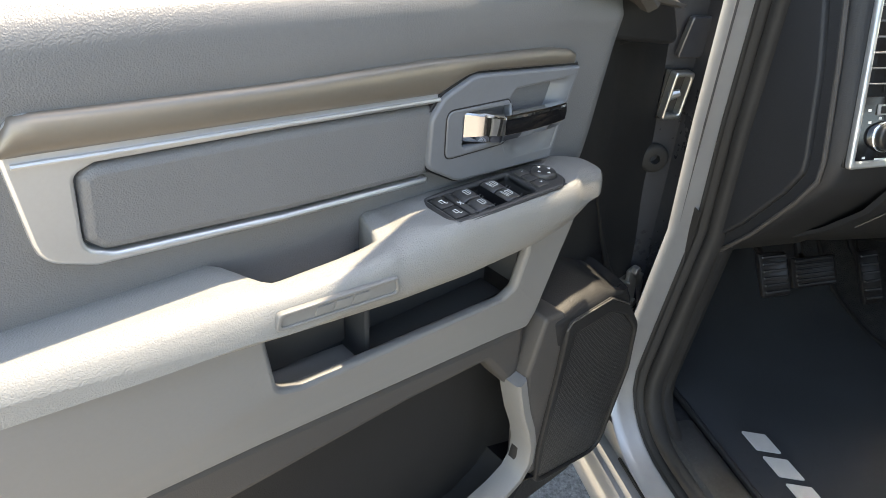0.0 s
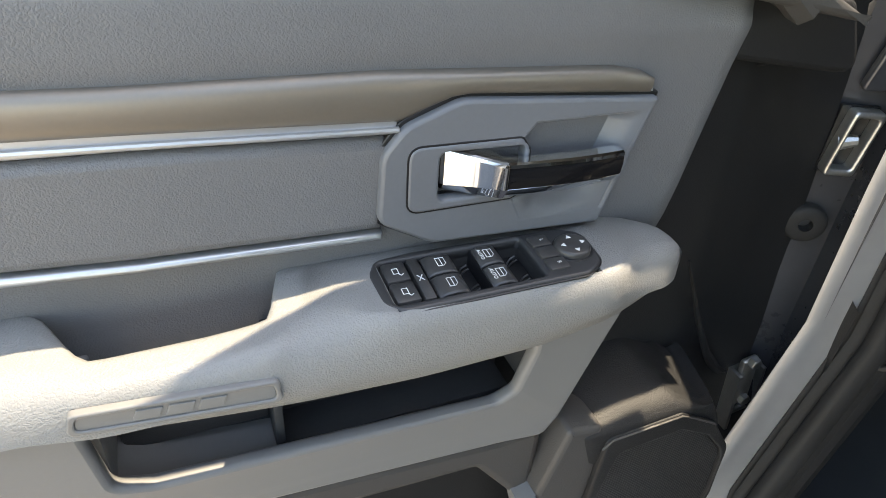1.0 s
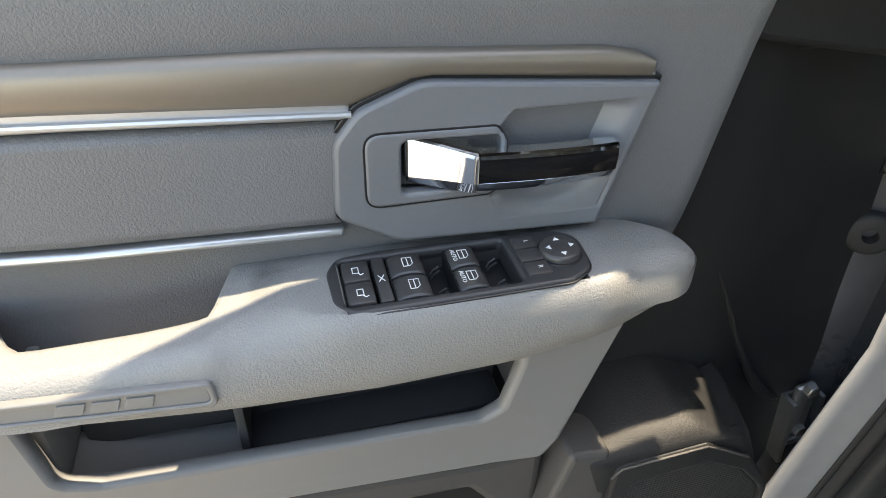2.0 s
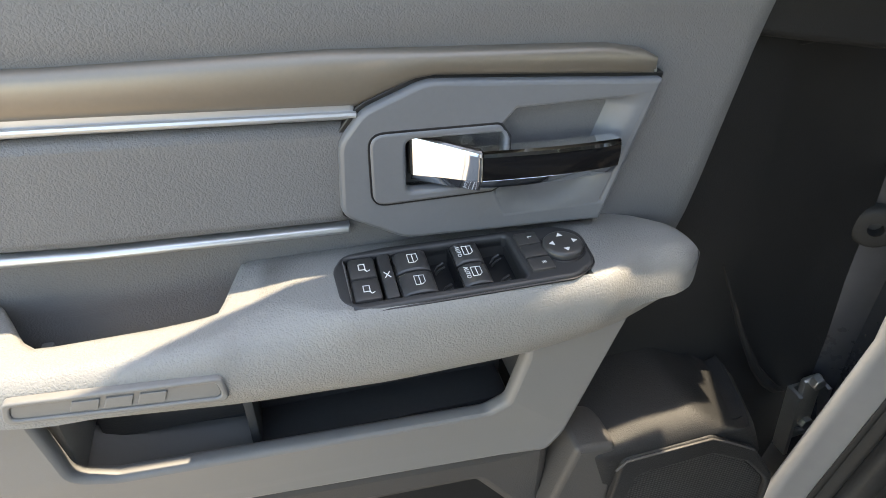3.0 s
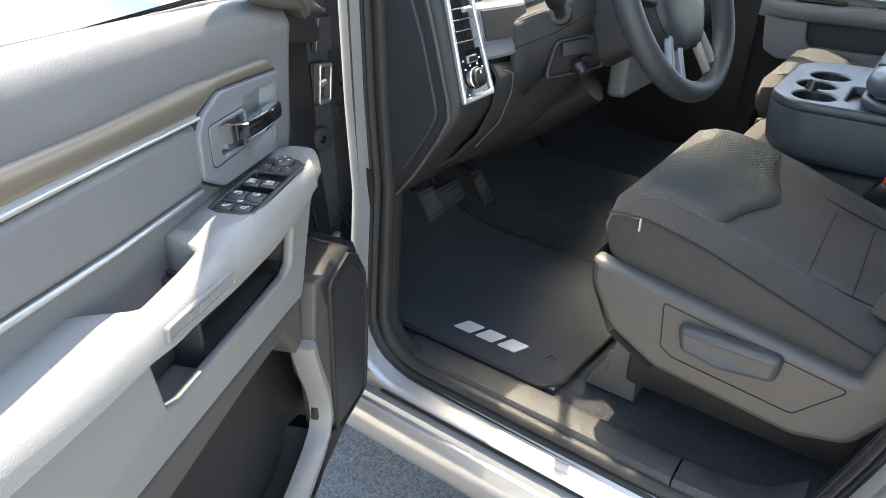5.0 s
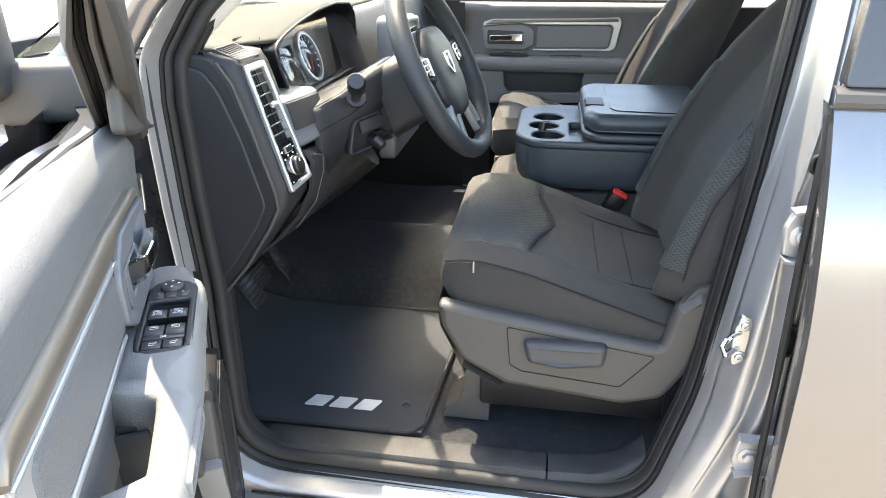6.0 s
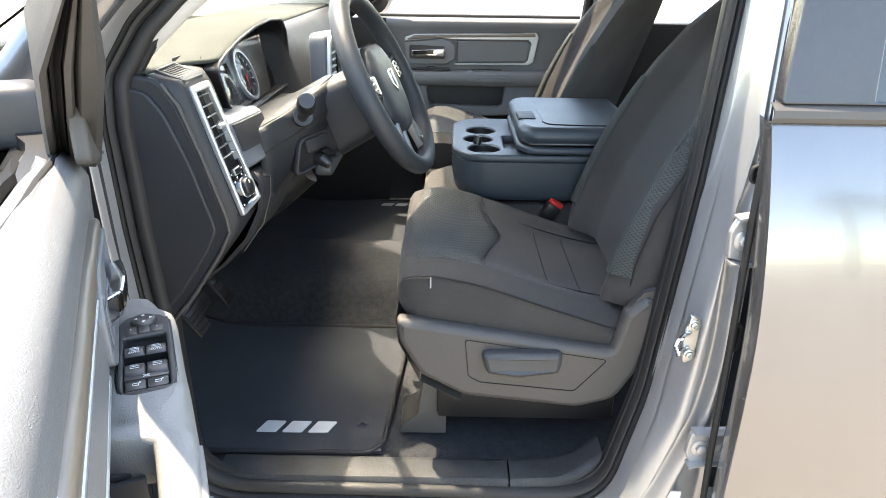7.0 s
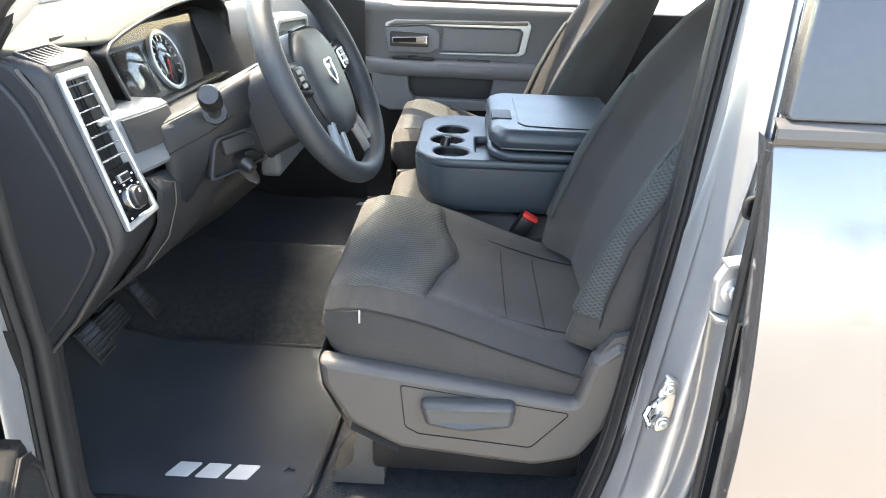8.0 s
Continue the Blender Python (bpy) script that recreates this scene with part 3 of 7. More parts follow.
# ---- closed rear door ----
def rear_door():
    d = empty("rear_door", None, "closed silver rear door with dark tinted window", "car door")
    zs = [0.40, 0.46, 0.55, 0.7, 0.85, 0.95] + spaced(1.0, 1.31, 9)
    rows = []
    for z in zs:
        x0 = along([(0.4, 0.897), (0.715, 0.881), (0.93, 0.875), (1.137, 0.867), (1.31, 0.864)], z)
        bow = -0.055 + (0.62 * (z - 0.95) ** 2 if z > 0.95 else 0.12 * (z - 0.95) ** 2)
        rows.append([(x0 + 0.006, bow + 0.05, z), (x0, bow + 0.010, z), (x0 + 0.003, bow + 0.002, z), (x0 + 0.012, bow, z)] + [(x, bow, z) for x in spaced(x0 + 0.08, 1.85, 6)])
    part("skin", loft(rows, False, False), PAINT, d, "silver metallic outer skin", sharp=50)
    part("edge_seal", tube([(along([(0.4, 0.897), (0.715, 0.881), (0.93, 0.875), (1.137, 0.867), (1.31, 0.864)], z) + 0.004, 0.03, z) for z in spaced(0.42, 1.30, 14)], 0.006, 8), RUBBER, d)
    part("belt_moulding", sheet([[(x, y, z) for x in spaced(0.861, 1.85, 5)] for y, z in ((0.026, 1.309), (0.014, 1.311), (0.010, 1.318), (0.012, 1.328), (0.022, 1.334), (0.03, 1.335))], 0.004, (0, 1, 0)), TAUPE, d, "dark belt moulding")
    lean = lambda co: Vector((co.x, co.y + 0.018 + (co.z - 1.33) * 0.26, co.z))
    plate("window_frame", [rounded([(0.872, 1.335), (1.85, 1.335), (1.85, 1.79), (0.935, 1.79)], 0.006), rounded([(1.000, 1.340), (1.80, 1.340), (1.80, 1.74), (1.024, 1.74)], 0.004)], 0.0, 0.03, FRAME_BLACK, d, "xz", 0.003, "satin black window frame", bend=lean)
    plate("window_pane", [box_outline(0.990, 1.336, 1.805, 1.745, 0.01)], 0.004, 0.009, TINT, d, "xz", 0.001, "dark tinted glass", bend=lean)
    return d


rear_door()


# ---- floor of the cab ----
def cab_floor():
    f = empty("cab_floor", None, "black carpeted cab floor with plastic sill plates", "floor", kind="structure")
    rows = []
    for y in spaced(0.17, 1.86, 30):
        hump = 0.10 * smooth(0.72, 0.86, y) * (1 - smooth(1.18, 1.32, y))
        rows.append([(x, y, along([(-0.75, 1.05), (-0.48, 0.72), (-0.30, 0.56), (-0.2, 0.535), (1.0, 0.535), (2.1, 0.535)], x) + hump * (1 if x < 1.2 else 0.6)) for x in
                     (-0.75, -0.62, -0.48, -0.40, -0.30, -0.24, -0.1, 0.1, 0.3, 0.5, 0.8, 1.1, 1.5, 2.1)])
    part("carpet", sheet(rows, 0.02, (0, 0, -1)), CARPET, f, "worn black loop carpet", sharp=80)
    prof = [(0.130, 0.520), (0.134, 0.548), (0.140, 0.5545), (0.150, 0.5565), (0.185, 0.5575), (0.196, 0.556), (0.204, 0.549), (0.212, 0.530)]
    part("sill_plate", loft([[(x, y, z) for y, z in prof] for x in (-0.04, 0.1, 0.3, 0.547)], True), SILL, f, "scuffed black plastic sill plate")
    part("sill_plate", loft([[(x, y + dy, z + dz) for y, z in prof] for x, dy, dz in ((0.551, 0, 0), (0.64, 0.004, 0.002), (0.69, 0.012, 0.012), (0.735, 0.02, 0.05))], True), SILL, f)
    # kick panel beside the pedals
    part("kick_panel", loft([[(x, 0.165 + 0.03 * smooth(-0.1, -0.35, x), z) for z in spaced(0.53, 0.93, 6)] for x in spaced(-0.6, -0.13, 7)], False, False), DARK, f, "dark plastic kick panel")
    part("far_kick_panel", loft([[(x, 1.87, z) for z in (0.53, 0.7, 0.95, 1.30)] for x in (-0.78, -0.6, -0.2, 0.1, 0.16)], False, False), DARK, f)
    part("firewall", block(-0.80, 0.15, 0.85, -0.74, 1.88, 1.30, 0.01), DARK, f)
    return f


cab_floor()


def word_shapes(thing, length, height, lift, m, mat_):
    """Three slanted emblem blocks in place of a brand word."""
    w = length / 3.35
    for i in range(3):
        a = i * (w + length * 0.06)
        k = height * 0.45
        plate("emblem_block", [rounded([(a, 0), (a + w * 0.92, 0), (a + w * 0.92 + k, height), (a + k, height)], height * 0.08)], 0, lift, mat_, thing, "xy", lift * 0.3, "", m)


def floor_mat(y0, y1, x0, x1, label, emblem):
    f = empty("floor_mat", None, label, "floor mat", "floor mats")
    out = rounded([(x0, y0), (x1 - 0.03, y0), (x1, y0 + 0.035), (x1 + 0.03, y1 - 0.03), (x1, y1), (x0, y1)], 0.03, 6)

    def climb(co):
        up = along([(-0.75, 0.52), (-0.48, 0.19), (-0.30, 0.028), (-0.2, 0.0), (2, 0)], co.x)
        return Vector((co.x, co.y, co.z + up))
    n = 14
    rows = [[climb(Vector((x, y, 0.549 + 0.0015 * math.sin(x * 23 + y * 17)))) for x in spaced(x0 + 0.006, x1 - 0.004 + 0.03 * (y - y0) / (y1 - y0), n)] for y in spaced(y0 + 0.008, y1 - 0.006, n)]
    part("carpet", sheet(rows, 0.008, (0, 0, -1)), MAT, f, "black carpet pile", sharp=80)
    edge = []
    for (xa, ya), (xb, yb) in zip(out, out[1:] + out[:1]):
        steps = max(1, int(math.hypot(xb - xa, yb - ya) / 0.025))
        edge += [(xa + (xb - xa) * i / steps, ya + (yb - ya) * i / steps) for i in range(steps)]
    part("binding", tube([climb(Vector((x, y, 0.549))) for x, y in edge], 0.0055, 8, True), BIND, f, "stitched black edge binding")
    if emblem == "near":
        word_shapes(f, 0.160, 0.038, 0.0025, pose(0.0, 0.274, 0.5505), EMBLEM)
        part("anchor_clip", tube([(0.222, 0.303, 0.552), (0.230, 0.312, 0.556), (0.242, 0.306, 0.552)], 0.003, 6), BLACK, f, "small black anchor hook")
    else:
        word_shapes(f, 0.168, 0.028, 0.0025, pose(0.31, 1.775, 0.5505, 0, 0, 180), EMBLEM)
    return f


floor_mat(0.214, 0.74, -0.50, 0.285, "black carpet floor mat with silver emblem in driver footwell", "near")
floor_mat(1.30, 1.82, -0.50, 0.33, "black carpet floor mat with silver emblem in passenger footwell", "far")


# ---- pedals ----
def pedal(name, label, x, y, z, w, h, tilt):
    p = empty(name, pose(x, y, z, 0, tilt, 0), label, "pedal", "foot pedals")
    part("pad", block(-0.006, -w / 2, -h / 2, 0.006, w / 2, h / 2, 0.005), BLACK, p, "ribbed black rubber pad")
    for i in range(6):
        zz = -h / 2 + h * (i + 0.7) / 6.4
        part("rib", block(0.005, -w * 0.42, zz - 0.0025, 0.009, w * 0.42, zz + 0.0025, 0.001, 1), BLACK, p)
    part("arm", tube([(-0.006, 0, h * 0.1), (-0.03, 0, h * 0.6), (-0.03, 0, h * 2.4)], 0.008, 8), BLACK, p)


pedal("parking_brake_pedal", "ribbed black parking brake pedal under dashboard", -0.138, 0.364, 0.784, 0.060, 0.080, -35)
pedal("brake_pedal", "wide black rubber brake pedal under dashboard", -0.195, 0.52, 0.735, 0.105, 0.060, -35)
pedal("accelerator_pedal", "narrow black accelerator pedal under dashboard", -0.20, 0.68, 0.700, 0.05, 0.11, -35)


# ---- open driver door: u to the rear, n to the cabin, z up ----
DOOR = pose(-0.0068, -0.1578, 0, 0, 0, math.degrees(math.atan2(-0.90428, 0.42694)))
door = empty("driver_door", DOOR, "open driver door with grey vinyl trim panel and armrest", "car door")


def bow(u):
    return 0.0 * u


def bowed(co):
    return Vector((co.x, co.y + bow(co.x), co.z))


def door_shell():
    zs = [0.46, 0.52, 0.65, 0.8, 0.95, 1.1, 1.22, 1.285]
    rows = []
    for z in zs:
        b = -0.155 + 0.03 * ((z - 0.92) / 0.4) ** 2
        u0 = along([(0.46, -0.30), (1.0, -0.31), (1.285, -0.27)], z)
        u1 = along([(0.46, 0.60), (0.65, 0.655), (1.05, 0.685), (1.285, 0.690)], z)
        rows.append([(u0 + 0.01, -0.112, z), (u0 - 0.01, -0.118, z), (u0, b, z), (u0 + 0.02, b - 0.002, z)] + [(u, b - 0.002, z) for u in spaced(u0 + 0.1, u1 - 0.05, 6)] + [(u1 - 0.005, b, z), (u1, b + 0.006, z), (u1, -0.075, z), (u1 - 0.012, -0.062, z), (u1 - 0.04, -0.06, z)])
    part("outer_skin", loft(rows, False, False), PAINT, door, "silver metallic outer skin", sharp=50)
    part("bottom_edge", block(-0.29, -0.14, 0.452, 0.60, -0.06, 0.47, 0.004), PAINT, door)
    part("door_edge_seal", tube([(0.665, -0.052, 1.28), (0.668, -0.052, 1.0), (0.645, -0.052, 0.7), (0.60, -0.052, 0.50), (0.3, -0.052, 0.47), (-0.2, -0.052, 0.47)], 0.009, 8), RUBBER, door, "black rubber seal along door edge")


door_shell()


def carrier():
    """Dark moulded backing of the trim panel, with its hinge end falling away."""
    rows = []
    for z in spaced(0.50, 1.288, 22):
        u0 = along([(0.5, -0.30), (0.75, -0.34), (1.0, -0.335), (1.21, -0.31), (1.29, -0.28)], z)
        u1 = along([(0.5, 0.57), (0.65, 0.60), (1.05, 0.625), (1.29, 0.645)], z)
        row = []
        for f in spaced(0, 1, 26):
            u = u0 + (u1 - u0) * f
            n = -0.030 - 0.030 * smooth(-0.12, -0.30, u) - 0.008 * smooth(0.06, 0.0, u)
            n -= 0.010 * smooth(-0.145, -0.175, u + 0.10 * (1.05 - z)) * smooth(0.80, 0.95, z)
            row.append((u, n + bow(u), z))
        rows.append(row)
    part("backing_panel", sheet(rows, 0.03, (0, -1, 0)), DARK, door, "black grained plastic backing panel", sharp=60)
    plate("access_cover", [rounded([(-0.215, 1.205), (-0.13, 1.198), (-0.125, 1.262), (-0.19, 1.275)], 0.01)], -0.068, -0.047, DARK, door, "xz", 0.003)


carrier()


def belt_edge(u):
    """How far the pad's outer edge and the glass channel stand in at the hinge end."""
    return max(-0.004, min(0.016, 0.016 - 0.070 * (u - 0.02)))


def upper_pad():
    prof = [(-0.039, 1.300), (-0.034, 1.3065), (-0.026, 1.3100), (-0.016, 1.3115), (-0.004, 1.3095), (0.005, 1.304), (0.010, 1.296), (0.012, 1.287), (0.011, 1.277), (0.008, 1.266), (0.004, 1.256), (0.0, 1.248), (-0.003, 1.240),
            (-0.005, 1.22), (-0.006, 1.19), (-0.007, 1.16), (-0.008, 1.12), (-0.010, 1.09), (-0.014, 1.065)]
    rows = []
    for n, z in prof:
        u0 = along([(1.065, -0.062), (1.255, -0.088), (1.32, -0.094)], z)
        row = []
        for u in [u0, u0 + 0.003, u0 + 0.010, u0 + 0.022] + spaced(u0 + 0.05, 0.62, 22) + [0.635, 0.642]:
            d = n - 0.013 * smooth(1.235, 1.285, z) * (1 - 0.6 * smooth(1.305, 1.32, z)) + bow(u) - 0.012 * (1 - smooth(u0, u0 + 0.012, u)) - 0.010 * smooth(0.625, 0.642, u)
            d += belt_edge(u) * smooth(-0.014, -0.034, n)
            d -= 0.010 * smooth(0.03, -0.09, u) * smooth(1.24, 1.30, z)
            row.append((u, d, z - (0.016 * smooth(0.10, -0.10, u) + 0.009 * smooth(0.44, 0.10, u)) * smooth(1.24, 1.305, z)))
        rows.append(row)
    part("upper_pad", sheet(rows, 0.02, (0, -1, 0)), PAD, door, "slate grey grained vinyl upper pad", sharp=70)


upper_pad()
part("window_channel", tube([(u, -0.0495 + belt_edge(u), 1.3065 - 0.014 * smooth(0.1, -0.1, u) - 0.009 * smooth(0.44, 0.1, u)) for u in spaced(-0.12, 0.64, 12)], 0.005, 8), RUBBER, door, "black rubber glass channel")
part("window_channel", tube([(u, -0.0630 + belt_edge(u), 1.3020 - 0.014 * smooth(0.1, -0.1, u) - 0.009 * smooth(0.44, 0.1, u)) for u in spaced(-0.12, 0.64, 12)], 0.006, 8), RUBBER, door)
part("belt_trim", tube([(u, -0.090 + bow(u), 1.278 - 0.02 * smooth(0.1, -0.1, u)) for u in spaced(-0.22, 0.66, 12)], 0.014, 8), PAINT, door)

# window frame of the door
frame_path = [(-0.132, 1.280), (-0.10, 1.300), (0.0, 1.362), (0.12, 1.437), (0.25, 1.520), (0.36, 1.59), (0.46, 1.645), (0.55, 1.675), (0.62, 1.68), (0.66, 1.655), (0.668, 1.58), (0.664, 1.45), (0.655, 1.30)]


def framed(prof, name, mat_, label=""):
    rings = []
    k = len(frame_path)
    for i, (u, z) in enumerate(frame_path):
        a, b = Vector(frame_path[max(i - 1, 0)]), Vector(frame_path[min(i + 1, k - 1)])
        d = (b - a).normalized()
        o = Vector((-d.y, d.x))
        lean = along([(1.25, -0.018), (1.33, -0.001), (1.42, 0.019), (1.47, 0.031), (1.55, 0.037), (1.70, 0.055)], z) - 0.06 * smooth(0.45, 0.62, u)
        slim = 1 - (0.30 * smooth(1.43, 1.47, z) + 0.44 * smooth(1.47, 1.53, z)) * (1 - smooth(0.58, 0.64, u))
        rings.append([(u + o.x * p, 0.016 + (q - 0.016) * slim + lean, z + o.y * p) for p, q in prof])
    part(name, loft(rings), mat_, door, label)


framed([(-0.020, -0.002), (-0.030, 0.002), (-0.032, 0.016), (-0.024, 0.024), (0.020, 0.024), (0.028, 0.014), (0.028, -0.002)], "window_frame", TAUPE, "taupe plastic upper window frame cover")
framed([(-0.010, -0.003), (-0.026, -0.004), (-0.030, -0.007), (-0.028, -0.0125), (0.026, -0.0125), (0.026, -0.003)], "frame_rail", TAUPE)
framed([(-0.018, -0.013), (-0.024, -0.015), (-0.016, -0.020), (-0.024, -0.024), (-0.020, -0.0255), (0.020, -0.0255), (0.022, -0.013)], "glass_run", RUBBER, "black rubber glass run")
framed([(-0.022, -0.026), (-0.032, -0.028), (-0.034, -0.034), (-0.026, -0.038), (0.030, -0.038), (0.034, -0.026)], "frame_cap", TAUPE, "taupe outer frame moulding")
plate("sail_panel", [rounded([(-0.240, 1.195), (-0.06, 1.225), (-0.055, 1.262), (-0.10, 1.278), (-0.20, 1.262)], 0.015)], -0.045, -0.016, DARK, door, "xz", 0.006, "dark plastic mirror sail panel")


# mostly hidden corner fill, added to block sun from the speaker pod
plate("sail_cover", [rounded([(-0.195, 1.250), (-0.02, 1.282), (0.050, 1.300), (0.030, 1.372), (-0.05, 1.325), (-0.145, 1.272)], 0.012)], -0.004, 0.014, TAUPE, door, "xz", 0.006, "taupe mirror corner cover added to shade the speaker pod")


def mirror():
    rings = []
    for n, a, b in ((-0.47, 0.02, 0.07), (-0.465, 0.05, 0.10), (-0.44, 0.065, 0.115), (-0.30, 0.07, 0.118), (-0.19, 0.068, 0.112), (-0.165, 0.05, 0.095), (-0.16, 0.02, 0.07)):
        rings.append([(-0.20 + math.copysign(abs(math.cos(q)) ** 0.6, math.cos(q)) * a, n, 1.405 + math.copysign(abs(math.sin(q)) ** 0.6, math.sin(q)) * b) for q in [2 * math.pi * i / 24 for i in range(24)]])
    head = part("mirror_head", loft(rings), TAUPE, door, "dark grey door mirror housing")
    plate("mirror_rim", [rounded([(-0.445, 1.305), (-0.185, 1.300), (-0.180, 1.505), (-0.44, 1.505)], 0.03)], -0.132, -0.124, BLACK, head, "yz", 0.003, "black mirror rim")
    plate("mirror_glass", [rounded([(-0.435, 1.315), (-0.195, 1.310), (-0.190, 1.495), (-0.43, 1.495)], 0.025)], -0.1245, -0.1215, CHROME, head, "yz", 0.001, "mirror glass")
    part("mirror_arm", block(-0.275, -0.20, 1.262, -0.195, -0.05, 1.350, 0.018, 3), TAUPE, door, "dark grey mirror arm")


mirror()


def door_trim():
    outer = rounded([(0.0, 1.2095), (0.003, 1.219, 0.006), (0.040, 1.2315, 0.02), (0.208, 1.241), (0.353, 1.2435), (0.475, 1.249), (0.536, 1.2525, 0.014), (0.5465, 1.228), (0.541, 1.150, 0.022), (0.508, 1.1365, 0.02),
                     (0.362, 1.1265), (0.205, 1.1205), (0.205, 1.1265), (0.359, 1.1325), (0.494, 1.1435, 0.012), (0.5125, 1.152, 0.012), (0.508, 1.2065, 0.008), (0.494, 1.2125, 0.006), (0.350, 1.2075), (0.196, 1.1995), (0.196, 1.2075), (0.155, 1.2225, 0.01)], 0, 4)
    plate("trim_surround", [outer], -0.012, 0.0018, SATIN, door, "xz", 0.003, "satin silver trim surround", bend=bowed)
    rows = []
    for u in spaced(0.003, 0.5462, 46):
        hi = along([(0.0, 1.214), (0.003, 1.2195), (0.015, 1.2255), (0.040, 1.2305), (0.208, 1.240), (0.353, 1.2425), (0.475, 1.248), (0.525, 1.2508), (0.535, 1.2500), (0.541, 1.2450), (0.5462, 1.2335)], u)
        lo = along([(0.0, 1.2105), (0.155, 1.2232), (0.175, 1.2165), (0.196, 1.2085), (0.355, 1.2175), (0.442, 1.2215), (0.535, 1.2262), (0.5462, 1.2275)], u)
        row = []
        for f in spaced(0, 1, 11):
            swell = 0.0050 * (1 - (2 * f - 1) ** 2) ** 0.6
            row.append((u, 0.0012 + swell * smooth(0.0, 0.02, u) + bow(u), lo + (hi + 0.0012 - lo) * f))
        rows.append(row)
    part("trim_band", sheet(rows, 0.006, (0, -1, 0)), CHAMPAGNE, door, "convex champagne metallic trim band", sharp=60)
    part("lower_bead", tube([(u, 0.0030 + bow(u), along([(0.196, 1.2040), (0.350, 1.2120), (0.496, 1.2190), (0.537, 1.2215)], u)) for u in spaced(0.196, 0.541, 20)], 0.0021, 8), SATIN, door, "bright satin bead")
    ins = rounded([(0.1965, 1.198), (0.350, 1.2058), (0.496, 1.2108, 0.008), (0.5065, 1.205, 0.008), (0.511, 1.157, 0.010), (0.500, 1.1455, 0.012), (0.360, 1.1345), (0.2045, 1.1285)], 0, 5)
    plate("insert_pad", [ins], -0.02, 0.0020, PAD, door, "xz", 0.0075, "padded slate vinyl insert", bend=bowed)
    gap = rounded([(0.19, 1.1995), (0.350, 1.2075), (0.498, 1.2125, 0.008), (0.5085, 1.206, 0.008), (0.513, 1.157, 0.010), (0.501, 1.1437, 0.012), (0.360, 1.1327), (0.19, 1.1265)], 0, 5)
    # black plate behind the insert carries the gap's shade in its colour
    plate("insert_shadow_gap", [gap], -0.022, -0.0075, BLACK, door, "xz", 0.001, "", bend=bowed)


door_trim()


def handle_unit():
    out = rounded([(-0.001, 1.2085), (0.155, 1.2215, 0.03), (0.193, 1.2065, 0.022), (0.208, 1.188, 0.02), (0.2105, 1.138, 0.014), (0.170, 1.1145, 0.03), (0.029, 1.1075), ], 0.002, 5)
    cut = [(0.168, 1.186), (0.1080, 1.186), (0.0975, 1.1985), (0.008, 1.1985), (0.0305, 1.1235), (0.100, 1.1245), (0.110, 1.146), (0.168, 1.149)]
    plate("handle_bezel", [out, cut], -0.014, 0.0075, SLATE, door, "xz", 0.0030, "slate plastic handle surround")
    plate("bezel_gap", [rounded([(-0.004, 1.211), (0.155, 1.2245, 0.03), (0.195, 1.209, 0.022), (0.211, 1.189, 0.02), (0.2135, 1.137, 0.014), (0.170, 1.112, 0.03), (0.027, 1.105)], 0.002), cut], -0.02, 0.0015, BLACK, door, "xz", 0.001)
    # smooth finger scoop that rises to the bezel towards the door's hinge end
    rows = []
    for s in spaced(0, 1, 30):
        row = []
        for t in spaced(0, 1, 24):
            ur = 0.0325 - 0.0265 * t
            deep = smooth(0.0, 0.40, s) * smooth(0.0, 0.42, t) * (1 - smooth(0.90, 1.0, t)) * (1 - smooth(0.45, 0.78, s) * (1 - smooth(0.22, 0.42, t)))
            row.append((ur + (0.128 - ur) * s, 0.0070 - 0.0300 * deep, 1.1220 + 0.0785 * t))
        rows.append(row)
    part("scoop", sheet(rows, 0.003, (0, -1, 0)), SLATE, door, "recessed finger scoop", sharp=80)
    plate("scoop_liner", [rounded([(0.100, 1.1965), (0.034, 1.1935), (0.042, 1.160), (0.103, 1.162)], 0.004)], -0.020, -0.0135, LINER, door, "xz", 0.0015, "dark scoop liner")
    # raised frame round the pivot, open where the lever comes out
    rim = rounded([(0.1905, 1.1925, 0.010), (0.108, 1.1905, 0.006), (0.101, 1.1800, 0.004), (0.101, 1.1485, 0.004), (0.112, 1.1430, 0.006), (0.1905, 1.1430, 0.010)], 0, 6)
    mouth = rounded([(0.1685, 1.1865, 0.006), (0.1055, 1.1845, 0.003), (0.1055, 1.1500, 0.003), (0.1685, 1.1500, 0.006)], 0, 5)
    plate("handle_frame", [rim, mouth], -0.002, 0.0088, SLATE, door, "xz", 0.0022, "raised inner frame")
    part("frame_gap", tube([(u, 0.0070, z) for u, z in rim], 0.0011, 6, True), BLACK, door, "dark joint round the inner frame")
    part("mouth_floor", block(0.100, -0.020, 1.147, 0.172, -0.014, 1.190, 0.001), BLACK, door)
    h = empty("door_handle")
    h.parent = door
    h["label"] = "chrome inner door handle"
    # faceted pivot block, then a long lever with a gloss black face over a chrome chin
    rings = []
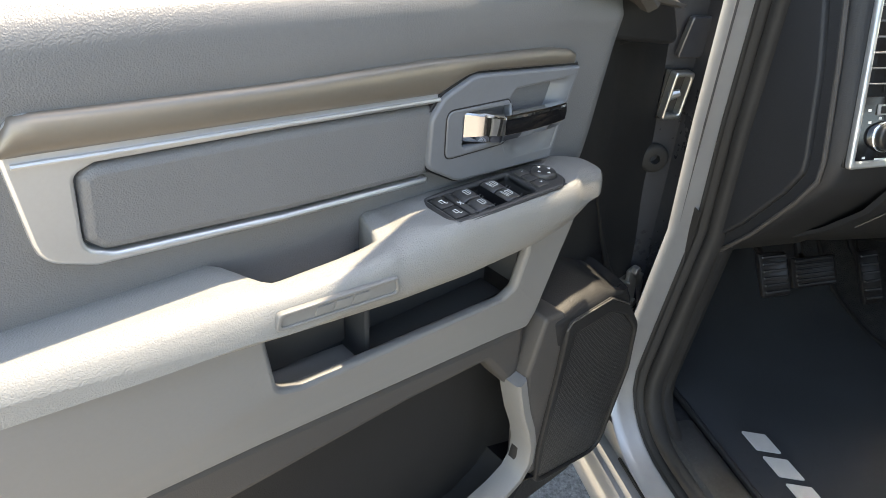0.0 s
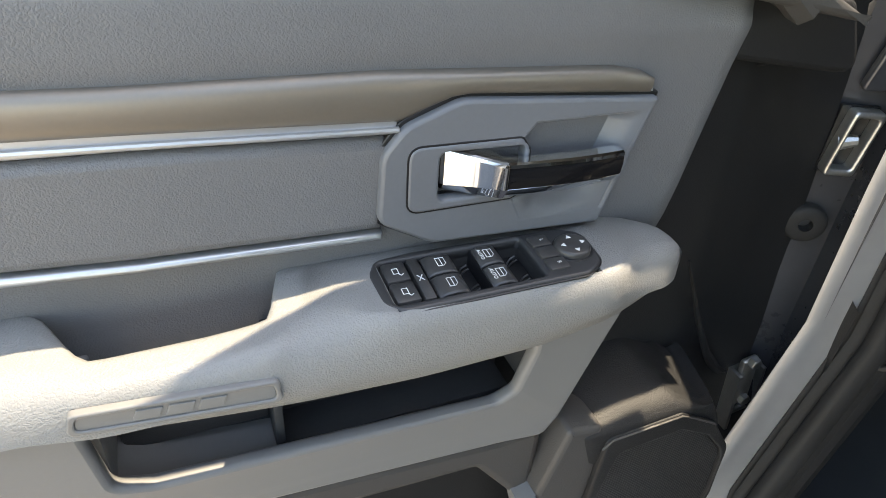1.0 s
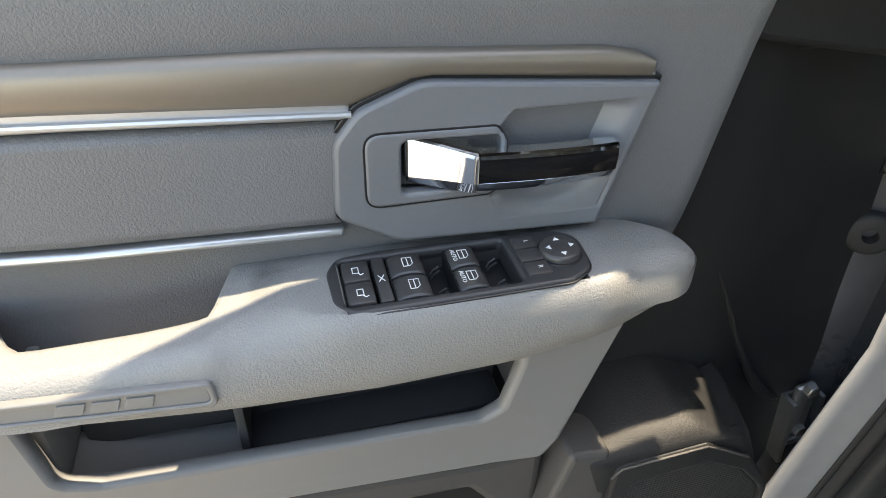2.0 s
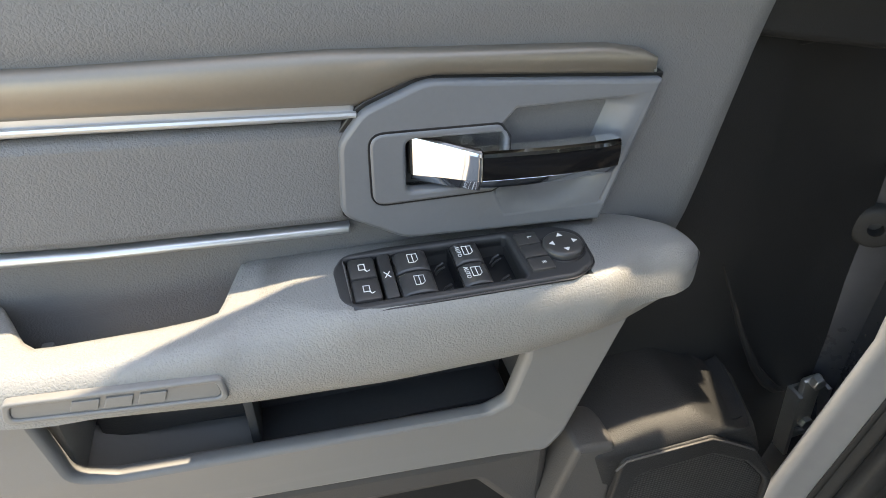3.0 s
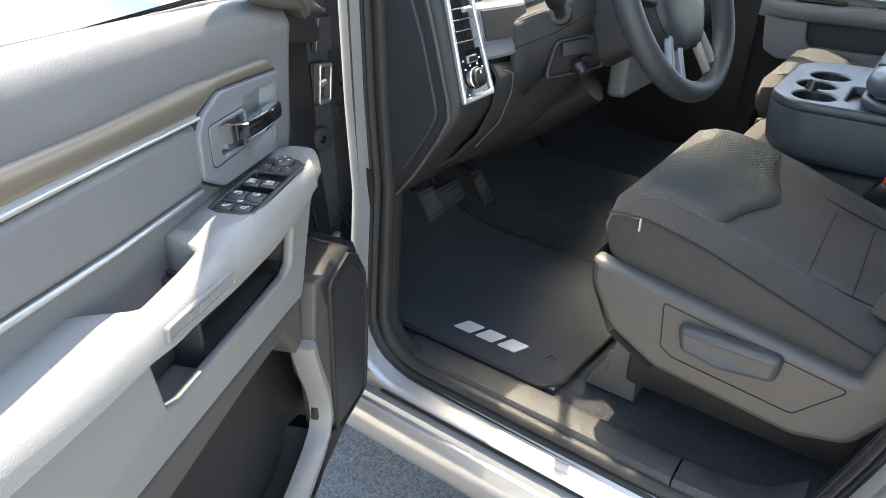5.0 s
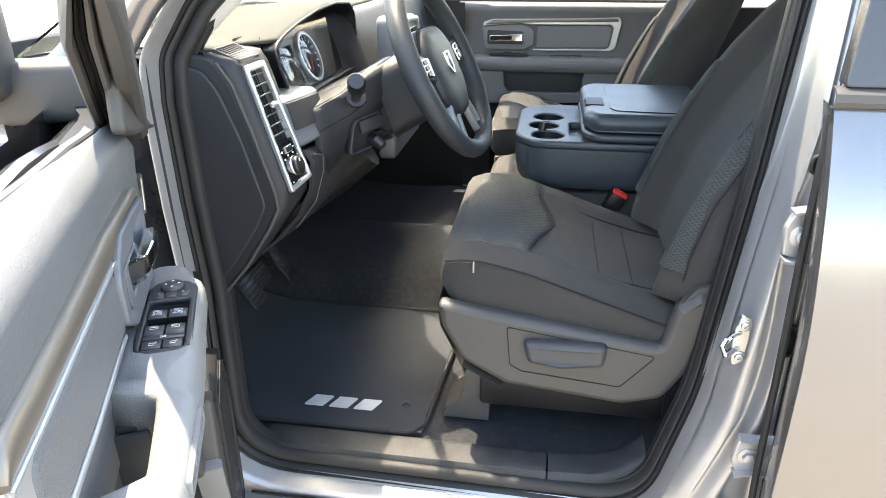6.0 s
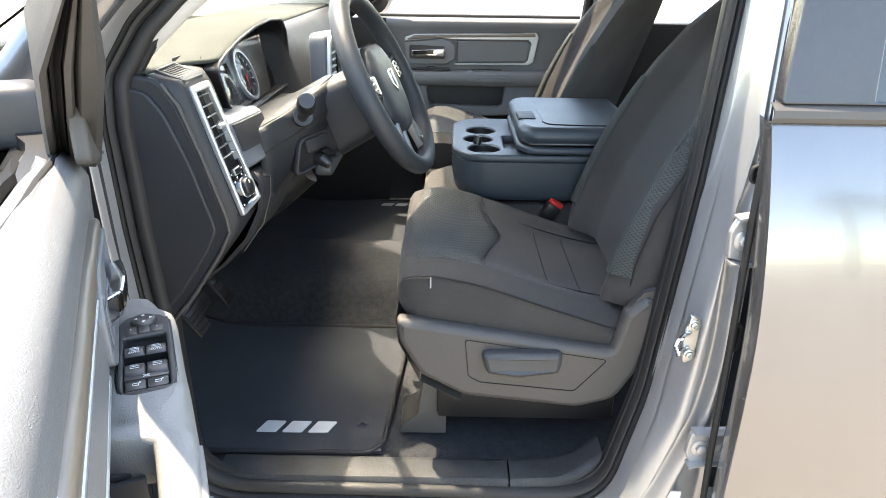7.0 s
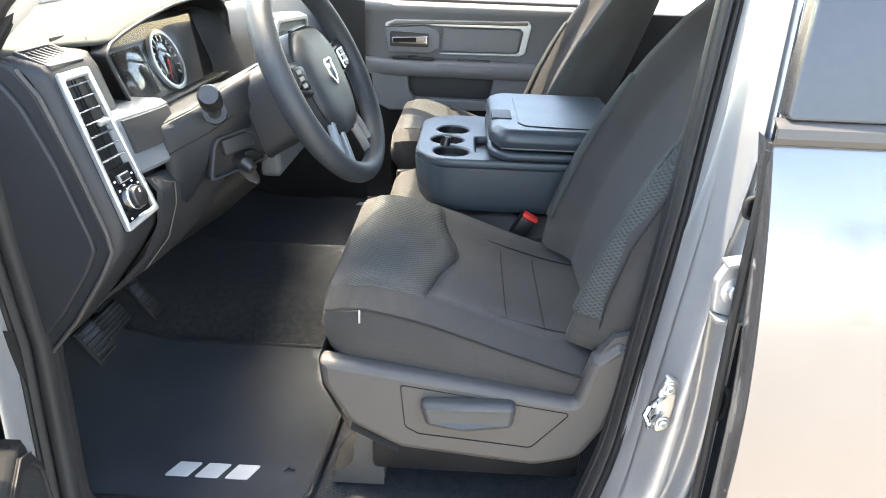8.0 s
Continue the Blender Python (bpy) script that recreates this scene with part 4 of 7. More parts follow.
    for u, z0, z1, n1, chin in ((0.1665, 1.1560, 1.1840, -0.006, 0.004), (0.1650, 1.1545, 1.1855, 0.0000, 0.005), (0.1630, 1.1535, 1.1860, 0.0030, 0.006), (0.1450, 1.1520, 1.1830, 0.0125, 0.008), (0.1270, 1.1505, 1.1795, 0.0216, 0.009), (0.1235, 1.1500, 1.1788, 0.0222, 0.009)):
        rings.append([(u, n, z) for n, z in ((-0.016, z0 + 0.002), (n1 - 0.006, z0), (n1 - 0.0045, z0 + 0.0006), (n1, z0 + chin), (n1, z1 - 0.0030), (n1 - 0.0008, z1 - 0.0010), (n1 - 0.0030, z1), (-0.016, z1 - 0.002))])
    part("pivot", loft(rings), CHROME, h, sharp=18)
    rings, glossy = [], []
    for u in spaced(0.1230, 0.0300, 16):
        f = (0.1230 - u) / 0.093
        zt, zb = 1.1788 - 0.0012 * f - 0.0015 * f * f, 1.1500 - 0.0010 * f
        n1 = 0.0222 + 0.0030 * math.sin(math.pi * f * 0.8) - 0.0030 * f ** 3
        chin = zb + (zt - zb) * 0.34
        rings.append([(u, n, z) for n, z in ((n1 - 0.015, zb + 0.004), (n1 - 0.0085, zb), (n1 - 0.0070, zb + 0.0004), (n1 - 0.0004, chin - 0.0006), (n1 - 0.0010, chin), (n1 - 0.0010, zt - 0.0036), (n1, zt - 0.0032), (n1 - 0.0006, zt - 0.0010), (n1 - 0.0026, zt), (n1 - 0.015, zt - 0.002))])
        glossy.append([(u, n1 - 0.0002, chin), (u, n1 + 0.0006, (chin + zt) / 2), (u, n1 - 0.0002, zt - 0.0034)])
    part("lever", loft(rings), CHROME, h, sharp=25)
    part("lever_inlay", sheet(glossy, 0.0008, (0, -1, 0)), GLOSS, h, "gloss black lever face")


handle_unit()


ARM_OUT = [(-0.048, 0.036), (-0.044, 0.039), (-0.034, 0.044), (-0.015, 0.051), (0.010, 0.057), (0.05, 0.064), (0.11, 0.068), (0.19, 0.071), (0.30, 0.071), (0.40, 0.068), (0.5, 0.060), (0.60, 0.048), (0.63, 0.040)]
ARM_BOT = [(-0.048, 1.064), (-0.03, 1.056), (0.0, 1.048), (0.03, 1.041), (0.10, 1.035), (0.20, 1.037), (0.274, 1.041), (0.405, 1.053), (0.55, 1.062), (0.63, 1.066)]


def armrest():
    us = [-0.048, -0.0475, -0.046, -0.043, -0.039, -0.033, -0.025, -0.015, -0.005, 0.015, 0.03, 0.045, 0.055, 0.058, 0.062, 0.066] + spaced(0.08, 0.20, 8) + [0.206, 0.209, 0.213, 0.217, 0.23, 0.245, 0.26] + [0.270, 0.278, 0.284, 0.288, 0.292, 0.298, 0.31, 0.33, 0.35, 0.37, 0.385, 0.395, 0.402, 0.408, 0.414, 0.42, 0.43, 0.445] + spaced(0.47, 0.62, 8) + [0.632, 0.638]
    rings = []
    for u in us:
        out, bot = along(ARM_OUT, u), along(ARM_BOT, u)
        notch = smooth(0.274, 0.294, u) * (1 - smooth(0.394, 0.430, u))
        top = along([(-0.048, 1.086), (-0.03, 1.0925), (0.0, 1.0975), (0.05, 1.1000), (0.25, 1.1025), (0.28, 1.1025), (0.32, 1.0975), (0.39, 1.0965), (0.43, 1.1015), (0.63, 1.1000)], u)
        inner = -0.016 + 0.048 * notch + 0.020 * smooth(0.02, -0.048, u)
        inner = min(inner, out - 0.020)
        b = bow(u) * 0.6
        rise = 0.0035 * smooth(0.0, 0.04, u) * (1 - smooth(0.24, 0.28, u))
        sink = -0.018 * smooth(0.058, 0.062, u) * (1 - smooth(0.209, 0.213, u))
        w = out - inner
        slot = smooth(0.0, 0.05, u) * (1 - smooth(0.22, 0.26, u))
        a0, a1 = inner + w * 0.30, inner + w * 0.64
        e0, e1 = a0 + (0.009 - a0) * slot, a1 + (0.0575 - a1) * slot
        shoulder = max(e1 + 0.006 + 0.002 * slot, inner + w * 0.83)
        ring = [(inner, bot + 0.012), (inner, top - 0.006 - 0.004 * notch), (inner + 0.002, top - 0.001 - 0.002 * notch), (inner + 0.006 + 0.002 * notch, top + 0.001), (e0 - 0.003 * slot, top + 0.001 + rise * 0.8), (e0, top + 0.001 + rise + sink),
                (e1, top + rise + sink), (e1 + 0.003 * slot, top + rise), (shoulder, top - 0.0025 + rise * 0.5), (max(shoulder + 0.003, inner + w * 0.925), top - 0.010), (max(shoulder + 0.004, inner + w * 0.98), top - 0.020), (max(out, shoulder + 0.004), top - 0.032),
                (out - 0.001, bot + 0.020), (out - 0.005, bot + 0.010), (out - 0.012, bot + 0.003), (out - 0.022, bot), (inner + min(0.02, w * 0.3), bot + 0.002)]
        small = along([(-0.048, 0.12), (-0.0475, 0.27), (-0.046, 0.45), (-0.043, 0.64), (-0.039, 0.79), (-0.033, 0.92), (-0.025, 0.985), (-0.015, 1.0), (1.0, 1.0)], u)
        cn, cz = sum(q[0] for q in ring) / len(ring), sum(q[1] for q in ring) / len(ring)
        rings.append([(u, cn + (n - cn) * small + b, cz + (z - cz) * small) for n, z in ring])
    part("armrest", loft(rings), VINYL, door, "light grey grained vinyl armrest with pull grip", sharp=75)
    part("grip_wall", sheet([[(u, -0.012 + bow(u), z) for u in spaced(0.26, 0.44, 5)] for z in (1.03, 1.10)], 0.004, (0, -1, 0)), PAD, door)


armrest()


def arm_emblem():
    tilt = lambda co: Vector((co.x, co.y + along(ARM_OUT, co.x) + bow(co.x) * 0.6 + 0.0006, co.z))
    lo, hi = (lambda u: 1.0640 + (u - 0.292) * 0.075), (lambda u: 1.0830 + (u - 0.292) * 0.055)
    out = rounded([(0.291, lo(0.291), 0.005), (0.41, lo(0.41), 0.005), (0.406, hi(0.406), 0.005), (0.293, hi(0.293), 0.005)], 0, 4)
    inn = rounded([(0.2945, lo(0.2945) + 0.0035, 0.004), (0.4055, lo(0.4055) + 0.0035, 0.004), (0.4025, hi(0.4025) - 0.003, 0.004), (0.2965, hi(0.2965) - 0.003, 0.004)], 0, 4)
    plate("grip_plate_frame", [out, inn], -0.004, 0.0020, GRIP, door, "xz", 0.0012, "", bend=tilt)
    plate("grip_plate", [inn], -0.004, 0.0006, GRIP, door, "xz", 0.0005, "grey plastic grip plate with embossed emblem", bend=tilt)
    for i in range(3):
        u0 = 0.326 + i * 0.0175
        z0, z1 = lo(u0) + 0.0055, hi(u0) - 0.005
        plate("emblem_block", [rounded([(u0, z0), (u0 + 0.0145, z0 + 0.001), (u0 + 0.0115, z1 + 0.001), (u0 - 0.003, z1)], 0.0008)], -0.002, 0.0016, GRIP, door, "xz", 0.0005, "", bend=tilt)


arm_emblem()


def lettering(word, height, m, parent):
    """Printed letters, centred, flat on a surface."""
    cu = bpy.data.curves.new("letters", "FONT")
    cu.body, cu.size, cu.align_x = word, height, "CENTER"
    cu.extrude, cu.resolution_u = 0.00015, 2
    ob = bpy.data.objects.new("letters", cu)
    me = ob.to_mesh().copy()
    ob.to_mesh_clear()
    bpy.data.objects.remove(ob)
    bpy.data.curves.remove(cu)
    me.name = "printed_word"
    return attach("printed_word", finish(me, WHITE), parent, "", m)


# window switches, set in the armrest: a runs along u, b along n
def switch_panel():
    s = empty("switch_panel")
    s.parent = door
    s["label"] = "black window and mirror switch panel"
    s.matrix_basis = pose(0.1355, 0.0325, 1.1040, -1.5, 0.3, -0.8)
    rim = rounded([(-0.086, -0.018, 0.016), (-0.068, -0.0275, 0.016), (0.050, -0.0300, 0.02), (0.078, -0.0275, 0.014), (0.0865, -0.012, 0.02), (0.0850, 0.020, 0.016), (0.074, 0.0300, 0.014), (-0.066, 0.0290, 0.016), (-0.083, 0.018, 0.014)], 0, 6)
    well = rounded([(-0.034, -0.0225, 0.003), (0.0775, -0.0225, 0.004), (0.0765, 0.0225, 0.004), (-0.034, 0.0225, 0.003)], 0, 3)
    plate("rim", [rim, well], -0.0075, 0.0030, SWITCH_RIM, s, "xy", 0.0024, "satin black rim")
    part("rim_joint", tube([(a * 1.004, b * 1.008, 0.0004) for a, b in rim], 0.0008, 6, True), BLACK, s, "dark joint round the panel")
    part("well_floor", block(-0.038, -0.0245, -0.0165, 0.081, 0.0245, -0.0135, 0), BLACK, s)
    for b in (-0.0240, 0.0225):
        part("well_side", block(-0.036, b, -0.014, 0.079, b + 0.0015, -0.001, 0), SWITCH, s)
    for a in (-0.0355, 0.0765):
        part("well_side", block(a, -0.0235, -0.014, a + 0.0015, 0.0235, -0.001, 0), SWITCH, s)
    # two pairs of rocker switches, each with a finger pit before it
    for pit, r0, r1 in ((0.007, 0.0235, 0.0460), (-0.032, -0.0125, 0.0065)):
        for b0, b1 in ((-0.0220, -0.0006), (0.0006, 0.0220)):
            n = r1 - r0
            rings = [[(a, b0, -0.013), (a, b0 + 0.0004, z - 0.0010), (a, b0 + 0.0016, z), (a, (b0 + b1) / 2, z + 0.0003), (a, b1 - 0.0016, z), (a, b1 - 0.0004, z - 0.0010), (a, b1, -0.013)] for a, z in
                     ((r0 - 0.0010, -0.0060), (r0, 0.0005), (r0 + 0.0008, 0.0016), (r0 + n * 0.2, 0.0030), (r0 + n * 0.45, 0.0036), (r0 + n * 0.75, 0.0030), (r1 - 0.0014, 0.0014), (r1 - 0.0004, 0.0004))]
            k = part("window_switch", loft(rings), SWITCH, s, "black rocker with printed window symbol")
            bc = (b0 + b1) / 2
            a = r0 + n * 0.30
            part("symbol", tube([(a, bc - 0.0042, 0.0040), (a, bc + 0.0022, 0.0040), (a + 0.0022, bc + 0.0046, 0.0042), (a + 0.0062, bc + 0.0046, 0.0042), (a + 0.0062, bc - 0.0042, 0.0042)], 0.00032, 4, True), WHITE, k)
            part("symbol", tube([(a + 0.0032, bc - 0.0036, 0.0044), (a + 0.0032, bc + 0.0042, 0.0044)], 0.00032, 4), WHITE, k)
            if pit < 0:
                lettering("AUTO", 0.0042, pose(r1 - 0.0028, bc, 0.0038, 0, 0, 90), k)
            # finger hook standing in the pit
            for e in (-0.0022, 0.0022):
                part("hook", tube([(pit + 0.011, bc + e * 0.6, -0.0120), (pit + 0.009, bc + e, -0.0080), (pit + 0.005, bc + e, -0.0055)], 0.0008, 6), SWITCH, k)
        part("divider", block(r1 - 0.0001, -0.0222, -0.013, r1 + 0.0006, 0.0222, 0.0006, 0.0002, 1), BLACK, s)
    k = part("lockout_switch", block(0.0475, -0.0222, -0.013, 0.0560, 0.0222, 0.0026, 0.0015), SWITCH, s, "slim window lockout bar")
    part("symbol", tube([(0.0500, -0.003, 0.0027), (0.0538, 0.003, 0.0027)], 0.0004, 4), WHITE, k)
    part("symbol", tube([(0.0500, 0.003, 0.0027), (0.0538, -0.003, 0.0027)], 0.0004, 4), WHITE, k)
    for b0, b1 in ((-0.0212, -0.0005), (0.0005, 0.0212)):
        k = part("lock_button", block(0.0580, b0, -0.013, 0.0755, b1, 0.0030, 0.0022), SWITCH, s, "black door lock button")
        bc = (b0 + b1) / 2
        part("symbol", tube([(0.0650, bc - 0.0026, 0.0031), (0.0650, bc + 0.0030, 0.0031), (0.0688, bc + 0.0030, 0.0031), (0.0688, bc - 0.0026, 0.0031)], 0.00042, 4, True), WHITE, k)
        part("symbol", tube([(0.0655, bc + 0.0030, 0.0031), (0.0640, bc + 0.0052, 0.0031), (0.0622, bc + 0.0040, 0.0031)], 0.00042, 4), WHITE, k)
    # mirror controls towards the door's hinge end
    for b0, b1 in ((-0.0205, -0.0075), (-0.0065, 0.0065), (0.0075, 0.0205)):
        part("mirror_button", block(-0.0545, b0, -0.002, -0.0385, b1, 0.0050, 0.0014), SWITCH, s, "small black mirror select button")
    for b, word in ((-0.014, "L"), (0.014, "R")):
        lettering(word, 0.0044, pose(-0.0470, b, 0.0051, 0, 0, 90), s)
    part("knob_groove", disc((-0.0668, 0.000, 0.0024), (0, 0, 1), 0.0158, 0.0010, 36, 0.0003, 0.0140), BLACK, s)
    k = part("mirror_knob", disc((-0.0668, 0.000, 0.001), (0, 0, 1), 0.0138, 0.0070, 40, 0.0022), SWITCH, s, "round black mirror joystick")
    for q in range(4):
        d = Vector((math.cos(q * math.pi / 2), math.sin(q * math.pi / 2), 0))
        e = Vector((-d.y, d.x, 0))
        c = Vector((-0.0668, 0.000, 0.0083))
        bm = bmesh.new()
        lo = [c + d * 0.0100, c + d * 0.0066 + e * 0.0021, c + d * 0.0066 - e * 0.0021]
        a = [bm.verts.new(p) for p in lo]
        b = [bm.verts.new(p - Vector((0, 0, 0.0006))) for p in lo]
        bm.faces.new(a), bm.faces.new(reversed(b))
        for i in range(3):
            bm.faces.new((a[i], a[(i + 1) % 3], b[(i + 1) % 3], b[i]))
        part("arrow", bm, WHITE, k)


switch_panel()


def pocket_panel():
    out = rounded([(0.012, 1.055), (0.043, 0.915, 0.03), (0.058, 0.893, 0.012), (0.100, 0.899), (0.42, 0.924), (0.52, 0.930), (0.617, 0.938, 0.02), (0.632, 1.08), (0.3, 1.075)], 0.003, 5)
    hole = rounded([(0.092, 1.060), (0.093, 1.022), (0.1035, 0.976, 0.010), (0.118, 0.966, 0.010), (0.290, 0.9765), (0.378, 0.982, 0.016), (0.402, 0.991, 0.014), (0.4085, 1.045), (0.410, 1.066)], 0, 5)
    taper = lambda co: Vector((co.x, co.y + bow(co.x) * 0.6 + 0.012 * smooth(0.92, 1.0, co.z) - 0.012, co.z))
    plate("pocket_panel", [out, hole], 0.034, 0.048, LIGHT_PLASTIC, door, "xz", 0.005, "light grey plastic panel with map pocket opening", bend=taper)
    # map pocket behind it
    part("pocket_back", block(0.085, -0.028, 0.93, 0.42, -0.022, 1.07, 0.002), LINER, door, "black pocket liner")
    rows = [[(u, n, along([(0.08, 0.938), (0.118, 0.938), (0.29, 0.944), (0.38, 0.952), (0.405, 0.97)], u) + 0.016 * smooth(0.015, 0.035, n)) for u in spaced(0.085, 0.415, 14)] for n in (-0.026, -0.01, 0.01, 0.03, 0.040)]
    part("pocket_floor", sheet(rows, 0.003, (0, 0, -1)), LIGHT_PLASTIC, door, "grey plastic pocket floor")
    part("pocket_mat", block(0.09, -0.025, 0.938, 0.288, 0.014, 0.950, 0.001), LINER, door)
    # unseen plate, added to keep light from leaking into the front compartment
    part("pocket_light_stop", block(0.085, -0.026, 1.058, 0.284, 0.030, 1.064, 0.001), LINER, door)
    part("pocket_divider", block(0.287, -0.026, 0.94, 0.2935, 0.020, 1.06, 0.001), LINER, door)
    part("pocket_inner_panel", block(0.294, -0.022, 0.955, 0.402, -0.014, 1.062, 0.003), TAUPE, door)
    part("pocket_rib", block(0.12, -0.022, 1.022, 0.27, -0.016, 1.026, 0.001), LINER, door)
    part("pocket_end", block(0.404, -0.026, 0.97, 0.412, 0.03, 1.06, 0.002), LIGHT_PLASTIC, door)
    part("pocket_end", block(0.083, -0.026, 0.97, 0.090, 0.03, 1.06, 0.002), LINER, door)


pocket_panel()


def lower_bin():
    """Storage bin along the door's foot and the loudspeaker pod before it."""
    pod_z = [(0.50, -0.15, 0.05, 0.030), (0.56, -0.180, 0.040, 0.036), (0.62, -0.192, 0.036, 0.040), (0.70, -0.198, 0.026, 0.044), (0.78, -0.194, 0.020, 0.047), (0.84, -0.186, 0.022, 0.050), (0.862, -0.174, 0.026, 0.052), (0.880, -0.160, 0.030, 0.053),
             (0.889, -0.156, 0.032, 0.0535), (0.894, -0.150, 0.034, 0.050), (0.8985, -0.145, 0.036, 0.044), (0.902, -0.140, 0.037, 0.034), (0.9045, -0.136, 0.038, 0.022), (0.907, -0.132, 0.038, 0.008), (0.910, -0.128, 0.038, -0.010), (0.914, -0.124, 0.038, -0.034)]
    rows = []
    for z, u0, u1, face in pod_z:
        row = []
        for f in spaced(0, 1, 25):
            u = u0 + (u1 - u0) * f
            droop = 0.010 * smooth(0.89, 0.905, z) * smooth(0.55, 1.0, f) + 0.020 * smooth(0.885, 0.90, z) * smooth(0.34, 0.0, f)
            n = -0.034 + (face + 0.034) * smooth(-0.02, 0.14, f) ** 0.7 - 0.010 * smooth(0.90, 1.0, f)
            row.append((u, n, z - droop))
        rows.append(row)
    part("speaker_pod", sheet(rows, 0.012, (0, -1, 0)), DARK, door, "dark grained loudspeaker pod", sharp=75)
    lip = [(-0.004, 0.884, 0.010), (-0.092, 0.889, 0.010), (-0.146, 0.854, 0.016), (-0.184, 0.800, 0.04), (-0.190, 0.712, 0.05), (-0.155, 0.545, 0.03), (0.006, 0.575, 0.02), (0.012, 0.66), (0.000, 0.80)]
    inner = [(-0.024, 0.857, 0.010), (-0.098, 0.862, 0.010), (-0.142, 0.836, 0.016), (-0.178, 0.794, 0.04), (-0.186, 0.712, 0.05), (-0.153, 0.549, 0.03), (0.0, 0.580, 0.02), (0.000, 0.66), (-0.014, 0.80)]
    plate("speaker_rim", [rounded(lip, 0.006, 5), rounded(inner, 0.006, 5)], 0.036, 0.0565, DARK, door, "xz", 0.003, "moulded speaker rim")
    plate("speaker_grille", [rounded(inner, 0.006, 5)], 0.030, 0.0515, GRILLE, door, "xz", 0.002, "perforated black speaker grille")
    # paler taupe line painted as the highlight on the rim's top edge
    part("rim_highlight", tube([(0.000, 0.0560, 0.872), (-0.008, 0.0572, 0.8835), (-0.050, 0.0575, 0.8862), (-0.090, 0.0575, 0.8880), (-0.112, 0.0572, 0.8755), (-0.144, 0.0565, 0.8545)], 0.0012, 6), TAUPE, door)
    # bin
    lip_path = [(0.070, 0.815), (0.062, 0.785), (0.050, 0.745), (0.034, 0.705), (0.024, 0.668), (0.024, 0.632), (0.040, 0.606), (0.072, 0.590), (0.12, 0.578), (0.2, 0.562), (0.4, 0.556), (0.58, 0.57)]
    rings = []
    for i, (u, z) in enumerate(lip_path):
        a, b = Vector(lip_path[max(i - 1, 0)]), Vector(lip_path[min(i + 1, len(lip_path) - 1)])
        d = (b - a).normalized()
        rings.append([(u - d.y * w, n, z + d.x * w) for w, n in ((-0.012, 0.020), (-0.013, 0.044), (-0.008, 0.052), (0.004, 0.053), (0.008, 0.048), (0.008, 0.016))])
    part("bin_lip", loft(rings), LIGHT_PLASTIC, door, "grey plastic lip of the door bin", sharp=50)
    part("bin_front", loft([[(u, n, z) for u, z in ((-0.02, 0.58), (0.03, 0.60), (0.05, 0.575), (0.1, 0.55), (0.3, 0.535), (0.58, 0.56))] for n in (0.052, -0.03)], False, False), DARK, door)
    part("bin_back", block(0.03, -0.040, 0.52, 0.60, -0.034, 0.93, 0.002), BLACK, door, "deep black door bin")
    plate("bin_header", [rounded([(0.052, 0.898), (0.10, 0.896), (0.42, 0.922), (0.61, 0.935), (0.60, 0.86), (0.45, 0.865), (0.24, 0.868), (0.12, 0.862), (0.075, 0.80), (0.052, 0.79)], 0.012)], -0.02, 0.030, TAUPE, door, "xz", 0.010, "dark plastic panel above the bin")
    plate("pod_flank", [rounded([(-0.006, 0.878), (0.002, 0.900), (0.038, 0.905), (0.060, 0.820), (0.044, 0.735), (0.024, 0.69), (0.018, 0.60), (0.002, 0.60), (0.004, 0.70), (-0.004, 0.80)], 0.006)], 0.0, 0.050, TAUPE, door, "xz", 0.006, "taupe plastic pod flank")


GRILLE = dotted("speaker_grille", (0.050, 0.050, 0.051), (0.003, 0.003, 0.003), 300, 0.5, 1.0, -0.001, 0, ("X", "Z"))
lower_bin()


def check_arm():
    """Steel door check strap at the hinge end, and the raised edge running down to it."""
    k = empty("check_arm", pose(-0.335, -0.058, 0.732, 0, 8, 0))
    k.parent = door
    k["label"] = "zinc-plated steel door check arm"
    part("bracket", loft([[(u, n, z) for u, n in ((-0.024, -0.012), (-0.024, 0.012), (-0.019, 0.012), (-0.019, -0.006), (0.015, -0.006), (0.015, 0.012), (0.020, 0.012), (0.020, -0.012))] for z in (-0.075, -0.07, 0.03, 0.036)]), STEEL, k)
    part("strap", block(-0.012, -0.002, -0.03, 0.014, 0.008, 0.058, 0.004), STEEL, k)
    for z in (0.055, -0.018):
        part("bolt", disc((0.0, 0.006, z), (0, 1, 0), 0.009, 0.010, 6, 0.002), STEEL, k)
    part("pin", tube([(-0.022, 0.004, -0.045), (0.018, 0.004, -0.045)], 0.005, 10), STEEL, k)
    path = [(-0.120, 1.015), (-0.140, 0.980), (-0.170, 0.925), (-0.200, 0.877), (-0.228, 0.835), (-0.252, 0.806), (-0.275, 0.783), (-0.298, 0.768)]
    part("panel_ridge", tube([(u, along([(-0.30, -0.066), (-0.25, -0.056), (-0.19, -0.042), (-0.12, -0.028)], u) + 0.004, z) for u, z in path], [0.001, 0.002, 0.003, 0.004, 0.0055, 0.007, 0.006, 0.002], 8), DARK, door)


check_arm()


